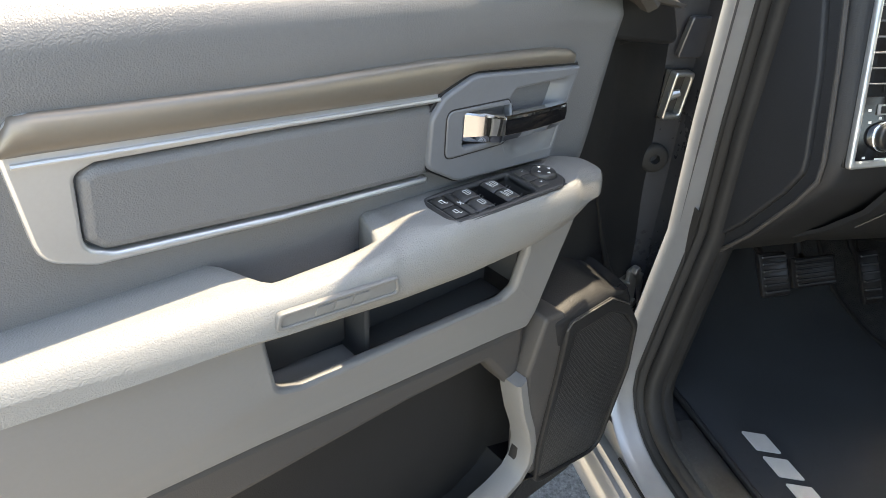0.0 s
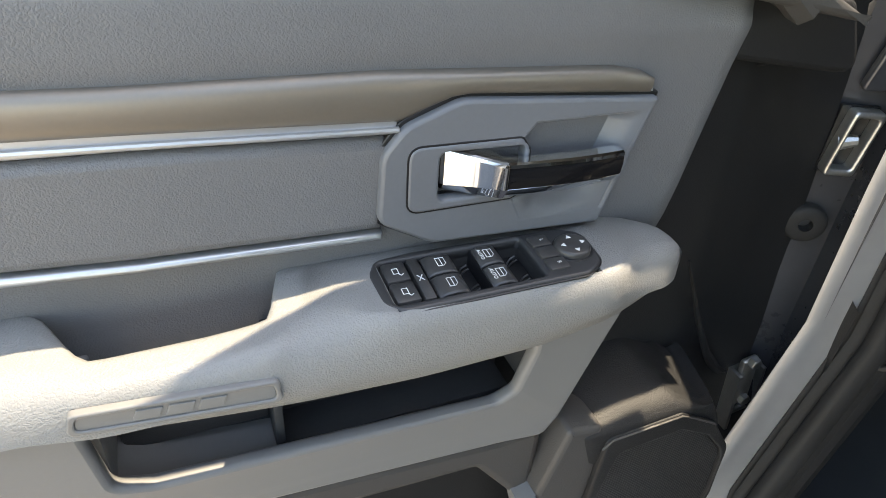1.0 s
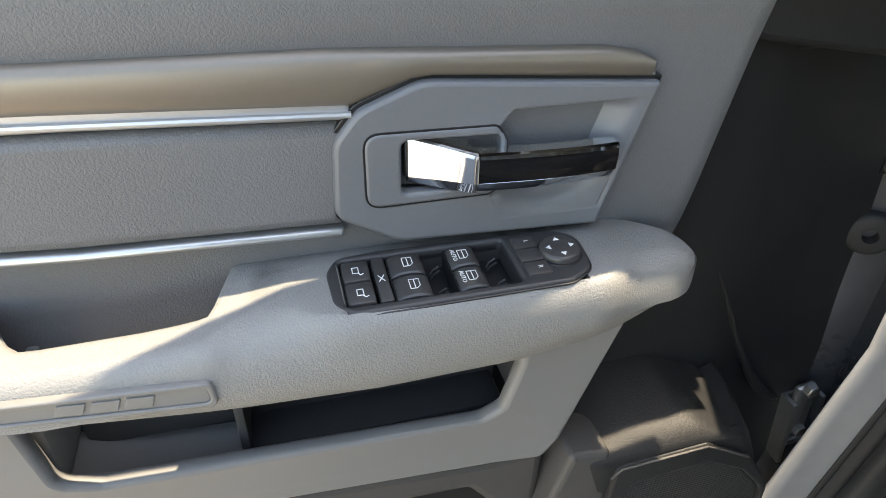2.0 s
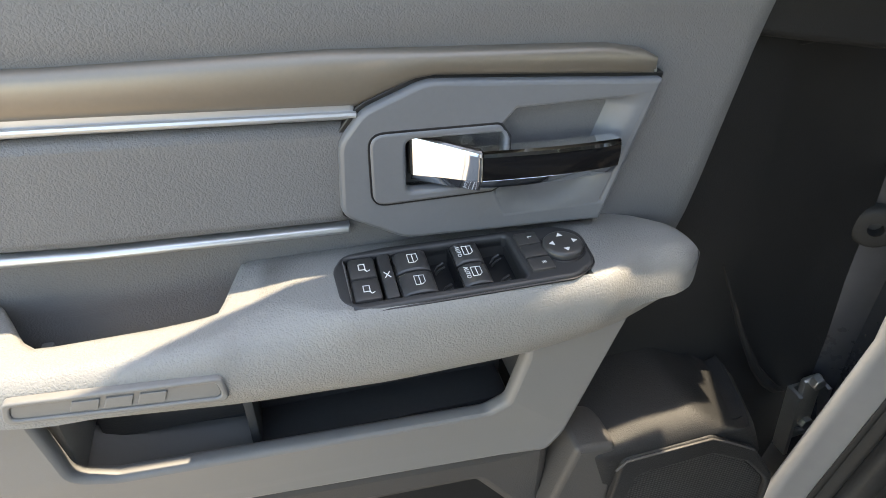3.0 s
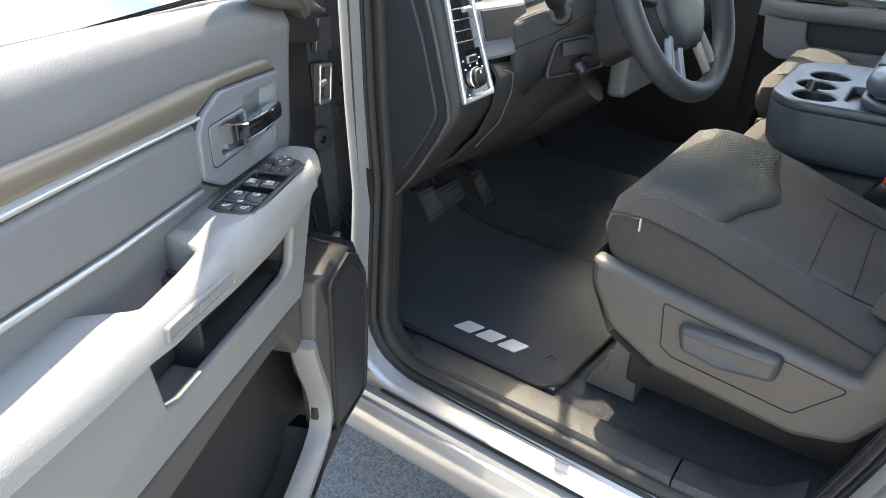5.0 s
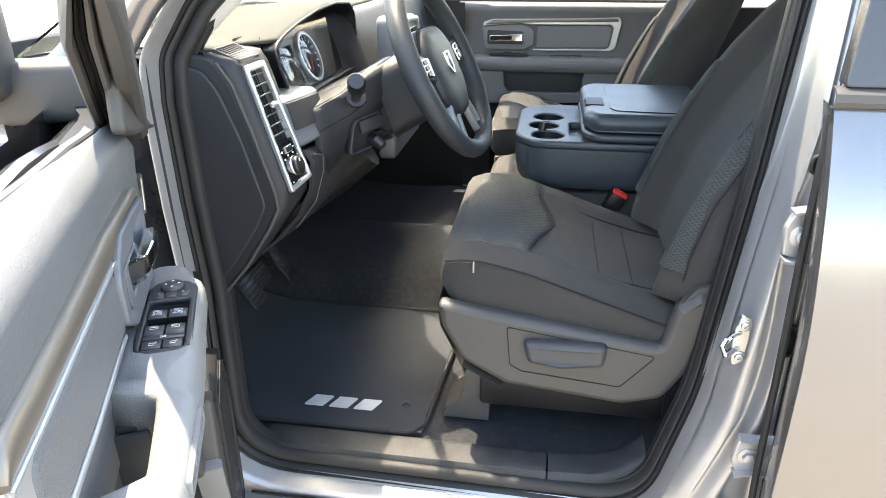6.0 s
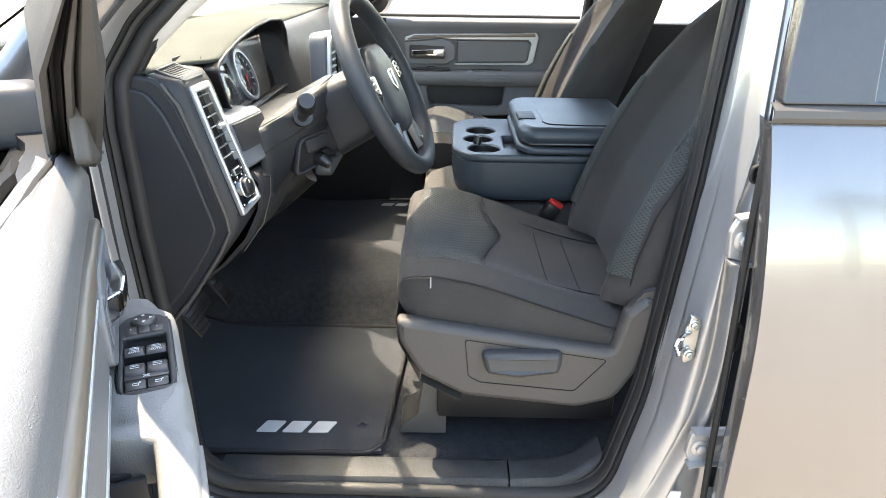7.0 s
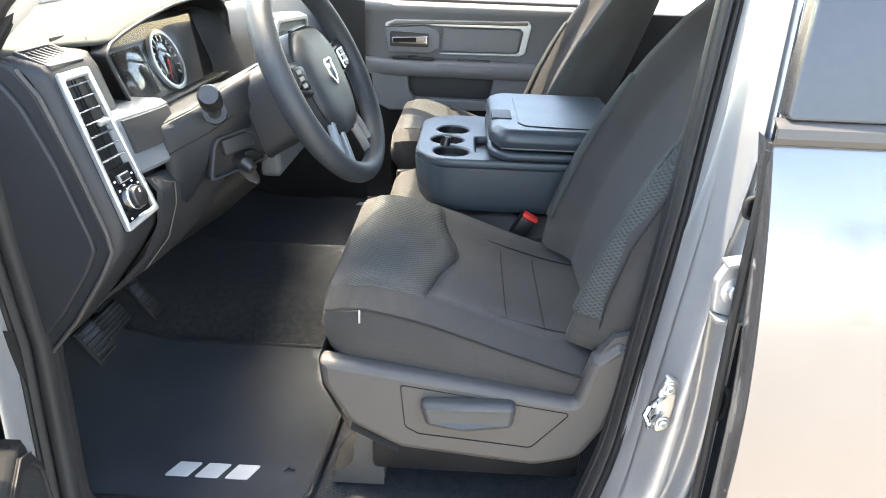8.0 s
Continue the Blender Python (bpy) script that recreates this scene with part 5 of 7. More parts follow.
# ---- dashboard ----
def dashboard():
    d = empty("dashboard", None, "dark two-tone dashboard with vents, cluster and light switches", "dashboard")
    # face of the dash: x for each height, first at its driver end
    near_end = ((-0.40, 1.300), (-0.20, 1.339), (-0.10, 1.341), (-0.077, 1.336), (-0.034, 1.3205), (-0.0235, 1.304), (-0.006, 1.24), (0.0155, 1.17), (0.040, 1.09), (0.036, 1.055), (0.010, 1.015), (-0.05, 0.935), (-0.108, 0.868), (-0.30, 0.86))
    rest = ((-0.40, 1.305), (-0.20, 1.352), (-0.10, 1.352), (-0.065, 1.343), (-0.045, 1.325), (-0.030, 1.300), (-0.010, 1.24), (0.012, 1.17), (0.036, 1.09), (0.034, 1.055), (0.008, 1.015), (-0.05, 0.935), (-0.108, 0.868), (-0.30, 0.86))
    brow = lambda y: along([(0.20, 1.337), (0.33, 1.335), (0.37, 1.338), (0.42, 1.349), (0.50, 1.362), (0.62, 1.376), (0.75, 1.381), (0.86, 1.374), (0.92, 1.354), (1.0, 1.352), (2.0, 1.352)], y)

    def face(y, edge=0.0):
        out, k = [], smooth(0.335, 0.365, y)
        for (x0, z0), (x1, z1) in zip(near_end, rest):
            x, z = x0 + (x1 - x0) * k, z0 + (z1 - z0) * k
            z = min(z, brow(y) - 0.006)
            inn = -0.085 * smooth(0.345, 0.40, y) * (1 - smooth(0.84, 0.90, y)) * smooth(1.175, 1.20, z) if z > 1.0 else 0
            low = 0.05 * smooth(0.35, 0.5, y) * smooth(1.1, 0.95, z) * (1 - smooth(1.2, 1.4, y))
            out.append((x - edge + inn - low + 0.02 * smooth(0.8, 1.0, y), y, z - edge * 0.5))
        return out
    ys = [0.222, 0.24, 0.27, 0.31, 0.335, 0.35, 0.365, 0.38, 0.40, 0.43, 0.46, 0.5, 0.55, 0.6, 0.68, 0.75, 0.80, 0.84, 0.86, 0.88, 0.90, 0.92, 0.95, 1.1, 1.25, 1.4, 1.6, 1.8, 1.89]
    part("dash_body", loft([face(0.208, 0.018), face(0.212, 0.007), face(0.218, 0.002)] + [face(y) for y in ys], False, False), DASH, d, "charcoal grained dash body", sharp=50)
    rows = []
    for y in [0.215] + ys[1:]:
        lip = along([(0.2, -0.086), (0.335, -0.080), (0.375, -0.014), (0.90, -0.014), (0.93, -0.062), (2.0, -0.062)], y)
        rows.append([(-0.47, y, 1.322 if y > 0.34 else 1.313), (-0.40, y, 1.332 if y > 0.34 else 1.325), (-0.25, y, brow(y) * 0.6 + 1.348 * 0.4), (lip - 0.06, y, brow(y) + 0.0005), (lip - 0.012, y, brow(y)), (lip - 0.002, y, brow(y) - 0.002), (lip, y, brow(y) - 0.005)])
    part("dash_top", sheet(rows, 0.003, (0, 0, -1)), DASH_TOP, d, "soft grey dash top in the sun", sharp=70)
    # end cap facing the open door
    cap = rounded([(-0.26, 1.30), (-0.11, 1.333, 0.03), (-0.068, 1.325, 0.03), (-0.040, 1.285, 0.1), (-0.012, 1.20, 0.3), (0.020, 1.085), (0.023, 1.056, 0.02), (0.0, 1.012, 0.04), (-0.055, 0.93, 0.1), (-0.112, 0.862, 0.012), (-0.30, 0.86)], 0, 6)
    plate("end_cap", [cap], 0.205, 0.225, DASH, d, "xz", 0.006, "flat charcoal end cap of the dash")
    mid = rounded([(-0.24, 1.285), (-0.115, 1.312, 0.03), (-0.085, 1.305, 0.03), (-0.060, 1.270, 0.1), (-0.030, 1.19, 0.3), (-0.001, 1.08), (0.002, 1.058, 0.02), (-0.018, 1.018, 0.04), (-0.072, 0.94, 0.1), (-0.125, 0.880, 0.012), (-0.28, 0.88)], 0, 6)
    plate("end_cover", [mid], 0.196, 0.208, DASH, d, "xz", 0.004, "removable dark end cover")
    part("cap_piping", tube([(x, 0.2035, z) for x, z in ((-0.060, 1.318), (-0.036, 1.282), (-0.010, 1.20), (0.021, 1.085), (0.0235, 1.055), (0.001, 1.012), (-0.054, 0.931), (-0.111, 0.864))], 0.0035, 8), TAUPE, d)
    # upper side vent on the shoulder
    v = empty("side_vent")
    v.parent = d
    v.matrix_basis = pose(-0.055, 0.276, 1.3235, 0, 19, 4)
    v["label"] = "small slatted side demister vent"
    o = rounded([(-0.030, -0.042), (0.024, -0.050), (0.030, 0.040), (-0.028, 0.056)], 0.006)
    plate("vent_frame", [o, [(x * 0.84, y * 0.88) for x, y in o]], -0.004, 0.004, DASH, v, "xy", 0.0015)
    plate("vent_floor", [o], -0.006, -0.001, BLACK, v, "xy", 0.0005)
    for i in range(7):
        y = -0.036 + i * 0.0125
        part("slat", block(-0.022, y, -0.001, 0.023, y + 0.0028, 0.0032, 0.0006, 1), DASH, v)
    # tall vent and switch bezel on the face; a across, b up
    top, bot = Vector((-0.0255, 0.261, 1.3075)), Vector((0.045, 0.2595, 1.0815))
    up = (top - bot).normalized()
    right = (Vector((0.05, 0.303, 1.081)) - Vector((0.040, 0.216, 1.082)))
    right = (right - up * right.dot(up)).normalized()
    out = right.cross(up)
    if out.x < 0:
        out = -out
    centre = (top + bot) / 2 + out * 0.006
    m = Matrix(((right.x, up.x, out.x, centre.x), (right.y, up.y, out.y, centre.y), (right.z, up.z, out.z, centre.z), (0, 0, 0, 1)))
    h = (top - bot).length / 2
    b = empty("vent_and_light_panel")
    b.parent = d
    b.matrix_basis = m
    b["label"] = "satin silver bezel with vent and light switches"
    rim = rounded([(-0.044, -h, 0.006), (0.043, -h + 0.004, 0.006), (0.034, h, 0.006), (-0.032, h, 0.006)], 0, 4)
    hole = rounded([(-0.036, -h + 0.010, 0.003), (0.034, -h + 0.013, 0.003), (0.026, h - 0.012, 0.003), (-0.025, h - 0.012, 0.003)], 0, 4)
    plate("bezel", [rim, hole], -0.004, 0.006, SATIN, b, "xy", 0.0028, "satin silver bezel")
    plate("backing", [rim], -0.012, -0.006, BLACK, b, "xy", 0.001)
    plate("switch_plate", [rounded([(-0.036, -h + 0.010), (0.034, -h + 0.012), (0.031, -0.028), (-0.031, -0.028)], 0.002)], -0.006, 0.001, GLOSS, b, "xy", 0.001, "gloss black switch plate")
    for i in range(7):
        y = -0.014 + i * 0.0185
        w = 0.0285 - 0.004 * i / 7
        part("slat", block(-w, y, -0.006, w, y + 0.0022, 0.003, 0.0007, 1), DASH_GREY, b)
    for x in (-0.003, 0.004):
        part("vane", block(x, -0.024, -0.007, x + 0.0015, h - 0.014, -0.003, 0), BLACK, b)
    part("vent_tab", block(-0.004, 0.034, 0.002, 0.020, 0.0435, 0.012, 0.004), SATIN, b, "small chrome vent tab")
    part("dimmer_frame", block(-0.012, -0.051, 0.001, 0.014, -0.038, 0.004, 0.001), SATIN, b)
    part("dimmer_wheel", block(-0.009, -0.049, 0.003, 0.011, -0.040, 0.0065, 0.001), BLACK, b)
    k = part("headlight_knob", disc((0.002, -0.078, 0.001), (0, 0, 1), 0.0195, 0.006, 36, 0.002), CHROME, b, "round headlight knob with chrome ring")
    part("knob_face", disc((0.002, -0.078, 0.006), (0, 0, 1), 0.0165, 0.010, 36, 0.003), BLACK, k)
    part("knob_mark", block(0.0005, -0.072, 0.0158, 0.0035, -0.066, 0.0165, 0), WHITE, k)
    part("bar_mark", block(-0.006, -0.108, 0.001, 0.014, -0.105, 0.0018, 0), WHITE, b)
    for x, y in ((-0.022, -0.045), (0.022, -0.045), (-0.020, -0.060), (-0.006, -0.055), (0.014, -0.055), (0.026, -0.062), (-0.022, -0.104)):
        part("print_mark", block(x - 0.002, y - 0.0015, 0.001, x + 0.002, y + 0.0015, 0.0017, 0), WHITE, b)
    # instrument cluster
    c = empty("instrument_cluster")
    c.parent = d
    c.matrix_basis = pose(-0.060, 0.530, 1.262, 0, -20, 0)
    c["label"] = "dark instrument cluster with round gauges"
    part("cluster_face", block(-0.004, -0.19, -0.080, 0.0, 0.345, 0.085, 0.002), BLACK, c)
    for y in (-0.135, 0.125):
        g = part("gauge", disc((0.0, y, 0.0), (1, 0, 0), 0.060, 0.008, 40, 0.001, 0.052), SATIN, c, "round gauge with silver ring")
        part("dial", disc((0.0, y, 0.0), (1, 0, 0), 0.050, 0.003, 40, 0.001), GLOSS, g)
        for q in range(13):
            a = radians(-40 + q * 21.7)
            p = Vector((0.0035, y + math.cos(a) * 0.044, math.sin(a) * 0.044))
            part("tick", block(-0.0005, -0.006, -0.0012, 0.0005, 0.004, 0.0012, 0), WHITE, g, m=Matrix.Translation(p) @ Matrix.Rotation(a, 4, "X"))
        part("needle", tube([(0.006, y, 0.0), (0.006, y - 0.016, -0.034)], [0.0022, 0.0008], 6), RED, g, "red needle")
    part("centre_display", block(0.0005, -0.055, -0.05, 0.003, 0.045, 0.04, 0.001), GLOSS, c, "dark centre display")
    lens = part("cluster_lens", sheet([[(0.012 + 0.030 * f, y, -0.070 + 0.14 * f) for y in spaced(-0.17, 0.23, 5)] for f in spaced(0, 1, 4)], 0.002, (-1, 0, 0)), LENS, c, "clear cluster lens")
    lens.visible_shadow = False
    # dark walls round the cluster
    mouth = rounded([(0.425, 1.205, 0.03), (0.392, 1.25), (0.352, 1.318, 0.02), (0.37, 1.331), (0.42, 1.3435), (0.50, 1.357), (0.62, 1.371), (0.75, 1.376), (0.86, 1.369, 0.03), (0.905, 1.340, 0.03), (0.912, 1.28), (0.90, 1.205, 0.02)], 0.012, 5)
    rings = []
    for x, f in ((-0.0135, 1.005), (-0.0145, 0.995), (-0.03, 0.985), (-0.135, 0.93)):
        rings.append([(x, 0.63 + (y - 0.63) * f, 1.275 + (z - 1.275) * f) for y, z in mouth])
    part("cluster_hood", loft(rings, True, False), BLACK, d, "dark inner walls round the gauges", sharp=70)
    part("cluster_lip", tube([(-0.014, y, z) for y, z in mouth], 0.003, 8, True), DASH, d)
    # grey storage block between light switches and column
    knee = ((0.284, 0.020), (0.290, 0.030), (0.33, 0.040), (0.40, 0.052), (0.424, 0.054), (0.430, 0.046))
    part("knee_block", loft([[(x, y, z) for x, z in ((-0.03, 1.148), (b + 0.004, 1.146), (b + 0.007, 1.152), (b - 0.002, 1.180), (b - 0.012, 1.218), (b - 0.017, 1.232), (b - 0.026, 1.238), (-0.05, 1.238))] for y, b in knee]), DASH_GREY, d, "grey plastic trim block", sharp=30)
    # stands proud of the block; the pocket's shade is only its dark colour
    part("slot_shade", loft([[(x, y, z) for x, z in ((b - 0.012, 1.178), (b + 0.0018, 1.179), (b + 0.0006, 1.184), (b - 0.0102, 1.222), (b - 0.0125, 1.229), (b - 0.024, 1.229))] for y, b in ((0.302, 0.0336), (0.306, 0.0348), (0.33, 0.0405), (0.36, 0.0457), (0.40, 0.0525), (0.418, 0.0540))]), DASH, d, "raised dark block painted as a shaded pocket", sharp=30)
    # knee panel under the column with the seam beside the light switches
    rows = [[(x - 0.03 * smooth(0.55, 0.8, y), y, z - 0.02 * math.sin(math.pi * (y - 0.3) / 0.55)) for x, z in ((0.045, 1.138), (0.062, 1.115), (0.055, 1.06), (0.025, 1.0), (-0.03, 0.94), (-0.10, 0.885))] for y in spaced(0.312, 0.85, 10)]
    part("knee_panel", sheet(rows, 0.01, (-1, 0, 0)), DASH, d, "dark knee panel under the column", sharp=60)
    part("knee_seam", tube([(0.060, 0.322, 1.128), (0.066, 0.350, 1.118), (0.062, 0.355, 1.08), (0.045, 0.345, 1.02), (0.005, 0.325, 0.965)], 0.0013, 6), TAUPE, d)
    # trim panel wrapping the column
    rows = []
    for y, bulge, top_z in ((0.372, 0.0, 1.200), (0.378, 0.010, 1.206), (0.39, 0.020, 1.211), (0.405, 0.036, 1.219), (0.42, 0.054, 1.228), (0.437, 0.078, 1.245), (0.455, 0.100, 1.262), (0.475, 0.120, 1.275), (0.505, 0.132, 1.283), (0.54, 0.136, 1.286), (0.60, 0.122, 1.278), (0.66, 0.080, 1.250), (0.72, 0.03, 1.215), (0.78, 0.0, 1.20)):
        edge = 0.046 + bulge
        rows.append([(0.0, y, 1.198 + (top_z - 1.198) * 0.08), (edge * 0.5, y, 1.198 + (top_z - 1.198) * 0.50), (edge - 0.020, y, top_z - 0.005), (edge - 0.008, y, top_z - 0.002), (edge, y, top_z - 0.012), (0.052 + bulge, y, top_z - 0.05), (0.052 + bulge * 0.9, y, top_z - 0.09), (0.050 + bulge * 0.65, y, top_z - 0.13), (0.040 + bulge * 0.3, y, top_z - 0.17)])
    part("trim_seam", tube([(q[5][0] + 0.0005, q[5][1], q[5][2] + 0.006) for q in rows], 0.0011, 6), SEAM, d)
    part("column_trim", sheet(rows, 0.008, (-1, 0, 0)), COLUMN, d, "charcoal trim panel round the column", sharp=60)
    # release handles
    r = empty("brake_release")
    r.parent = d
    r.matrix_basis = pose(0.136, 0.457, 1.138, 0, 0, -38)
    r["label"] = "recess with black brake release pull"
    ring = rounded([(-0.062, -0.040, 0.01), (0.060, -0.020), (0.062, 0.020), (0.020, 0.046, 0.02), (-0.045, 0.036, 0.025)], 0.004)
    plate("recess_rim", [ring, [(y * 0.88, z * 0.84) for y, z in ring]], -0.010, 0.009, DASH, r, "yz", 0.003)
    plate("recess_floor", [ring], -0.012, 0.0, BLACK, r, "yz", 0.001)
    part("release_lid", block(-0.004, -0.030, -0.012, 0.010, 0.036, 0.016, 0.004), DASH, r, m=pose(0, 0, 0.018, 8, -8, 0))
    part("release_pull", tube([(0.0, 0.002, -0.012), (0.020, 0.004, -0.014), (0.034, 0.008, -0.024)], [0.012, 0.015, 0.010], 12), BLACK, r, "black pull handle")
    part("hood_release", block(0.0, -0.002, -0.006, 0.012, 0.050, 0.008, 0.003), BLACK, r, m=pose(0, 0.010, -0.004, 0, 0, 6))
    # centre stack, standing out from the dash face
    k = empty("centre_stack", pose(0.045, 0.062, -0.006))
    k.parent = d
    k["label"] = "grey centre stack with vents and radio screen"
    stack = rounded([(0.80, 0.96), (1.17, 0.96), (1.15, 1.32, 0.03), (0.83, 1.34, 0.03)], 0.02, 5)
    plate("radio_console", [stack], 0.0, 0.05, DASH_GREY, k, "yz", 0.012, "grey centre stack")
    plate("stack_rim", [rounded([(0.81, 1.10), (1.16, 1.10), (1.145, 1.315, 0.03), (0.835, 1.33, 0.03)], 0.02), rounded([(0.825, 1.112), (1.145, 1.112), (1.132, 1.303, 0.03), (0.848, 1.318, 0.03)], 0.02)], 0.045, 0.058, SATIN, k, "yz", 0.003, "silver stack surround")
    plate("screen", [rounded([(0.945, 1.18), (1.125, 1.18), (1.115, 1.29), (0.955, 1.29)], 0.006)], 0.048, 0.056, GLOSS, k, "yz", 0.001, "dark radio screen")
    plate("stack_vent", [rounded([(0.845, 1.20), (0.905, 1.20), (0.905, 1.30), (0.855, 1.30)], 0.004)], 0.046, 0.054, BLACK, k, "yz", 0.001)
    for i in range(5):
        part("slat", block(0.054, 0.852, 1.212 + i * 0.018, 0.060, 0.902, 1.216 + i * 0.018, 0.0005, 1), SATIN, k)
    # tunnel side trim and knee bolster lower edge
    part("column_cover_foot", tube([(0.03, 0.80, 1.0), (-0.05, 0.79, 0.93), (-0.16, 0.76, 0.86), (-0.28, 0.74, 0.80)], [0.05, 0.05, 0.055, 0.06], 12), DARK, d, "dark plastic lower duct")
    part("red_tag", block(-0.004, -0.012, -0.010, 0.004, 0.012, 0.010, 0.002), RED, d, "small red switch", m=pose(0.10, 0.70, 1.105, 0, 0, 0))
    part("socket_ring", disc((0.045, 0.735, 1.06), (1, -0.5, 0.1), 0.012, 0.004, 24, 0.001), SATIN, d)
    return d


dashboard()


# ---- steering column and wheel ----
def steering():
    s = empty("steering_wheel", pose(0.281, 0.540, 1.269, 0, -26, -5.7) @ Matrix.Scale(1.06, 4), "black leather steering wheel with silver spokes", "steering wheel")
    n = 56
    rings = []
    for i in range(n):
        a = 2 * math.pi * i / n
        c, e = math.cos(a), math.sin(a)
        grip = 0.0180 + 0.0015 * (math.cos(2 * a) + 1) / 2
        rings.append([(math.cos(q) * grip * 1.05, (0.178 + math.sin(q) * grip) * c, (0.178 + math.sin(q) * grip) * e) for q in [2 * math.pi * j / 14 for j in range(14)]])
    rings.append(rings[0])
    bm = loft(rings, True, False)
    bmesh.ops.remove_doubles(bm, verts=bm.verts, dist=1e-6)
    part("rim", bm, WHEEL, s, "black leather rim")
    for a in (0.35, math.pi - 0.35, -0.55, math.pi + 0.55):
        c, e = math.cos(a), math.sin(a)
        part("grip_seam", tube([(math.cos(q) * 0.0185, (0.178 + math.sin(q) * 0.0185) * c, (0.178 + math.sin(q) * 0.0185) * e) for q in [2 * math.pi * j / 16 for j in range(16)]], 0.0008, 5, True), SEAM, s)
    hub = rounded([(-0.092, 0.045, 0.04), (-0.082, -0.055, 0.05), (-0.042, -0.104, 0.03), (0.042, -0.104, 0.03), (0.082, -0.055, 0.05), (0.092, 0.045, 0.04), (0.055, 0.082, 0.04), (-0.055, 0.082, 0.04)], 0, 8)
    rings = [[(x, y * f, -0.008 + (z + 0.008) * f) for y, z in hub] for x, f in ((-0.045, 0.90), (-0.040, 0.97), (-0.022, 1.0), (-0.006, 0.99), (0.003, 0.95), (0.009, 0.86), (0.0125, 0.70), (0.0140, 0.45), (0.0145, 0.15))]
    part("hub", loft(rings), WHEEL, s, "padded black hub", sharp=60)
    part("hub_joint", tube([(-0.004, y * 0.995, -0.008 + (z + 0.008) * 0.995) for y, z in hub], 0.0012, 6, True), SEAM, s)
    shield = rounded([(-0.019, 0.023, 0.006), (0.019, 0.023, 0.006), (0.016, -0.008, 0.01), (0.0, -0.027, 0.006), (-0.016, -0.008, 0.01)], 0, 4)
    inner = rounded([(-0.014, 0.018, 0.004), (0.014, 0.018, 0.004), (0.012, -0.006, 0.008), (0.0, -0.020, 0.004), (-0.012, -0.006, 0.008)], 0, 4)
    plate("hub_badge", [shield, inner], 0.010, 0.0175, CHROME, s, "yz", 0.0015, "chrome shield badge")
    plate("badge_figure", [rounded([(-0.009, 0.014), (0.009, 0.014), (0.006, -0.004), (0.0, -0.015), (-0.006, -0.004)], 0.003)], 0.009, 0.0145, SATIN, s, "yz", 0.0015)
    for sgn in (-1, 1):
        o = rounded([(sgn * 0.022, -0.070), (sgn * 0.058, -0.060), (sgn * 0.098, -0.150, 0.01), (sgn * 0.052, -0.172, 0.01)], 0.006, 4)
        i = rounded([(sgn * 0.040, -0.085), (sgn * 0.056, -0.080), (sgn * 0.080, -0.142, 0.008), (sgn * 0.058, -0.152, 0.008)], 0.005, 4)
        plate("lower_spoke", [o, i], -0.014, 0.001, SPOKE, s, "yz", 0.004, "satin silver lower spoke")
        plate("upper_spoke", [rounded([(sgn * 0.07, 0.035), (sgn * 0.165, 0.045), (sgn * 0.168, 0.0), (sgn * 0.075, -0.025)], 0.012)], -0.016, 0.002, BLACK, s, "yz", 0.006)
        pod = plate("button_pod", [rounded([(sgn * 0.088, 0.028), (sgn * 0.142, 0.032), (sgn * 0.142, 0.0), (sgn * 0.095, -0.012)], 0.008)], 0.0, 0.007, GLOSS, s, "yz", 0.002, "black spoke buttons")
        for z in (-0.001, 0.010, 0.021):
            part("button", block(0.006, sgn * 0.118 - 0.010, z - 0.004, 0.0085, sgn * 0.118 + 0.010, z + 0.004, 0.001, 1), BLACK, pod)
    # column with shroud
    c = empty("steering_column", None, "grey plastic steering column shroud with ignition", "steering column")
    axis = Vector((math.cos(radians(18)), 0, math.sin(radians(18))))
    base = Vector((0.281, 0.54, 1.269))
    rings = []
    for dist, a, b, drop in ((-0.030, 0.050, 0.052, -0.016), (-0.038, 0.064, 0.066, -0.020), (-0.052, 0.070, 0.074, -0.024), (-0.122, 0.073, 0.079, -0.036), (-0.125, 0.065, 0.071, -0.036), (-0.22, 0.062, 0.062, -0.045), (-0.30, 0.060, 0.056, -0.05)):
        p = base + axis * dist + Vector((0, 0, drop))
        upv = Vector((-axis.z, 0, axis.x))
        rings.append([p + Vector((0, 1, 0)) * (math.copysign(abs(math.cos(q)) ** 0.45, math.cos(q)) * a) + upv * (math.copysign(abs(math.sin(q)) ** 0.45, math.sin(q)) * b) for q in [2 * math.pi * i / 28 for i in range(28)]])
    part("shroud", loft(rings), COLUMN, c, "grey plastic shroud", sharp=50)
    part("shroud_seam", tube([r for r in rings[3]], 0.0012, 5, True), SEAM, c)
    part("switch_stalk", tube([(0.110, 0.45, 1.205), (0.128, 0.395, 1.225), (0.142, 0.355, 1.245), (0.150, 0.33, 1.258)], [0.014, 0.011, 0.010, 0.010], 14), BLACK, c, "black turn signal stalk")
    knob = part("stalk_knob", tube([(0.147, 0.340, 1.253), (0.149, 0.333, 1.2565), (0.158, 0.302, 1.273), (0.160, 0.296, 1.276)], [0.015, 0.0175, 0.0175, 0.014], 20), BLACK, c, "black ribbed stalk knob")
    part("stalk_ring", tube([(0.124, 0.410, 1.220), (0.130, 0.392, 1.227)], [0.019, 0.019], 20), BLACK, c, "raised stalk collar")
    part("wiper_stalk", tube([(0.19, 0.60, 1.235), (0.21, 0.66, 1.25), (0.215, 0.71, 1.255)], [0.012, 0.010, 0.010], 12), BLACK, c)
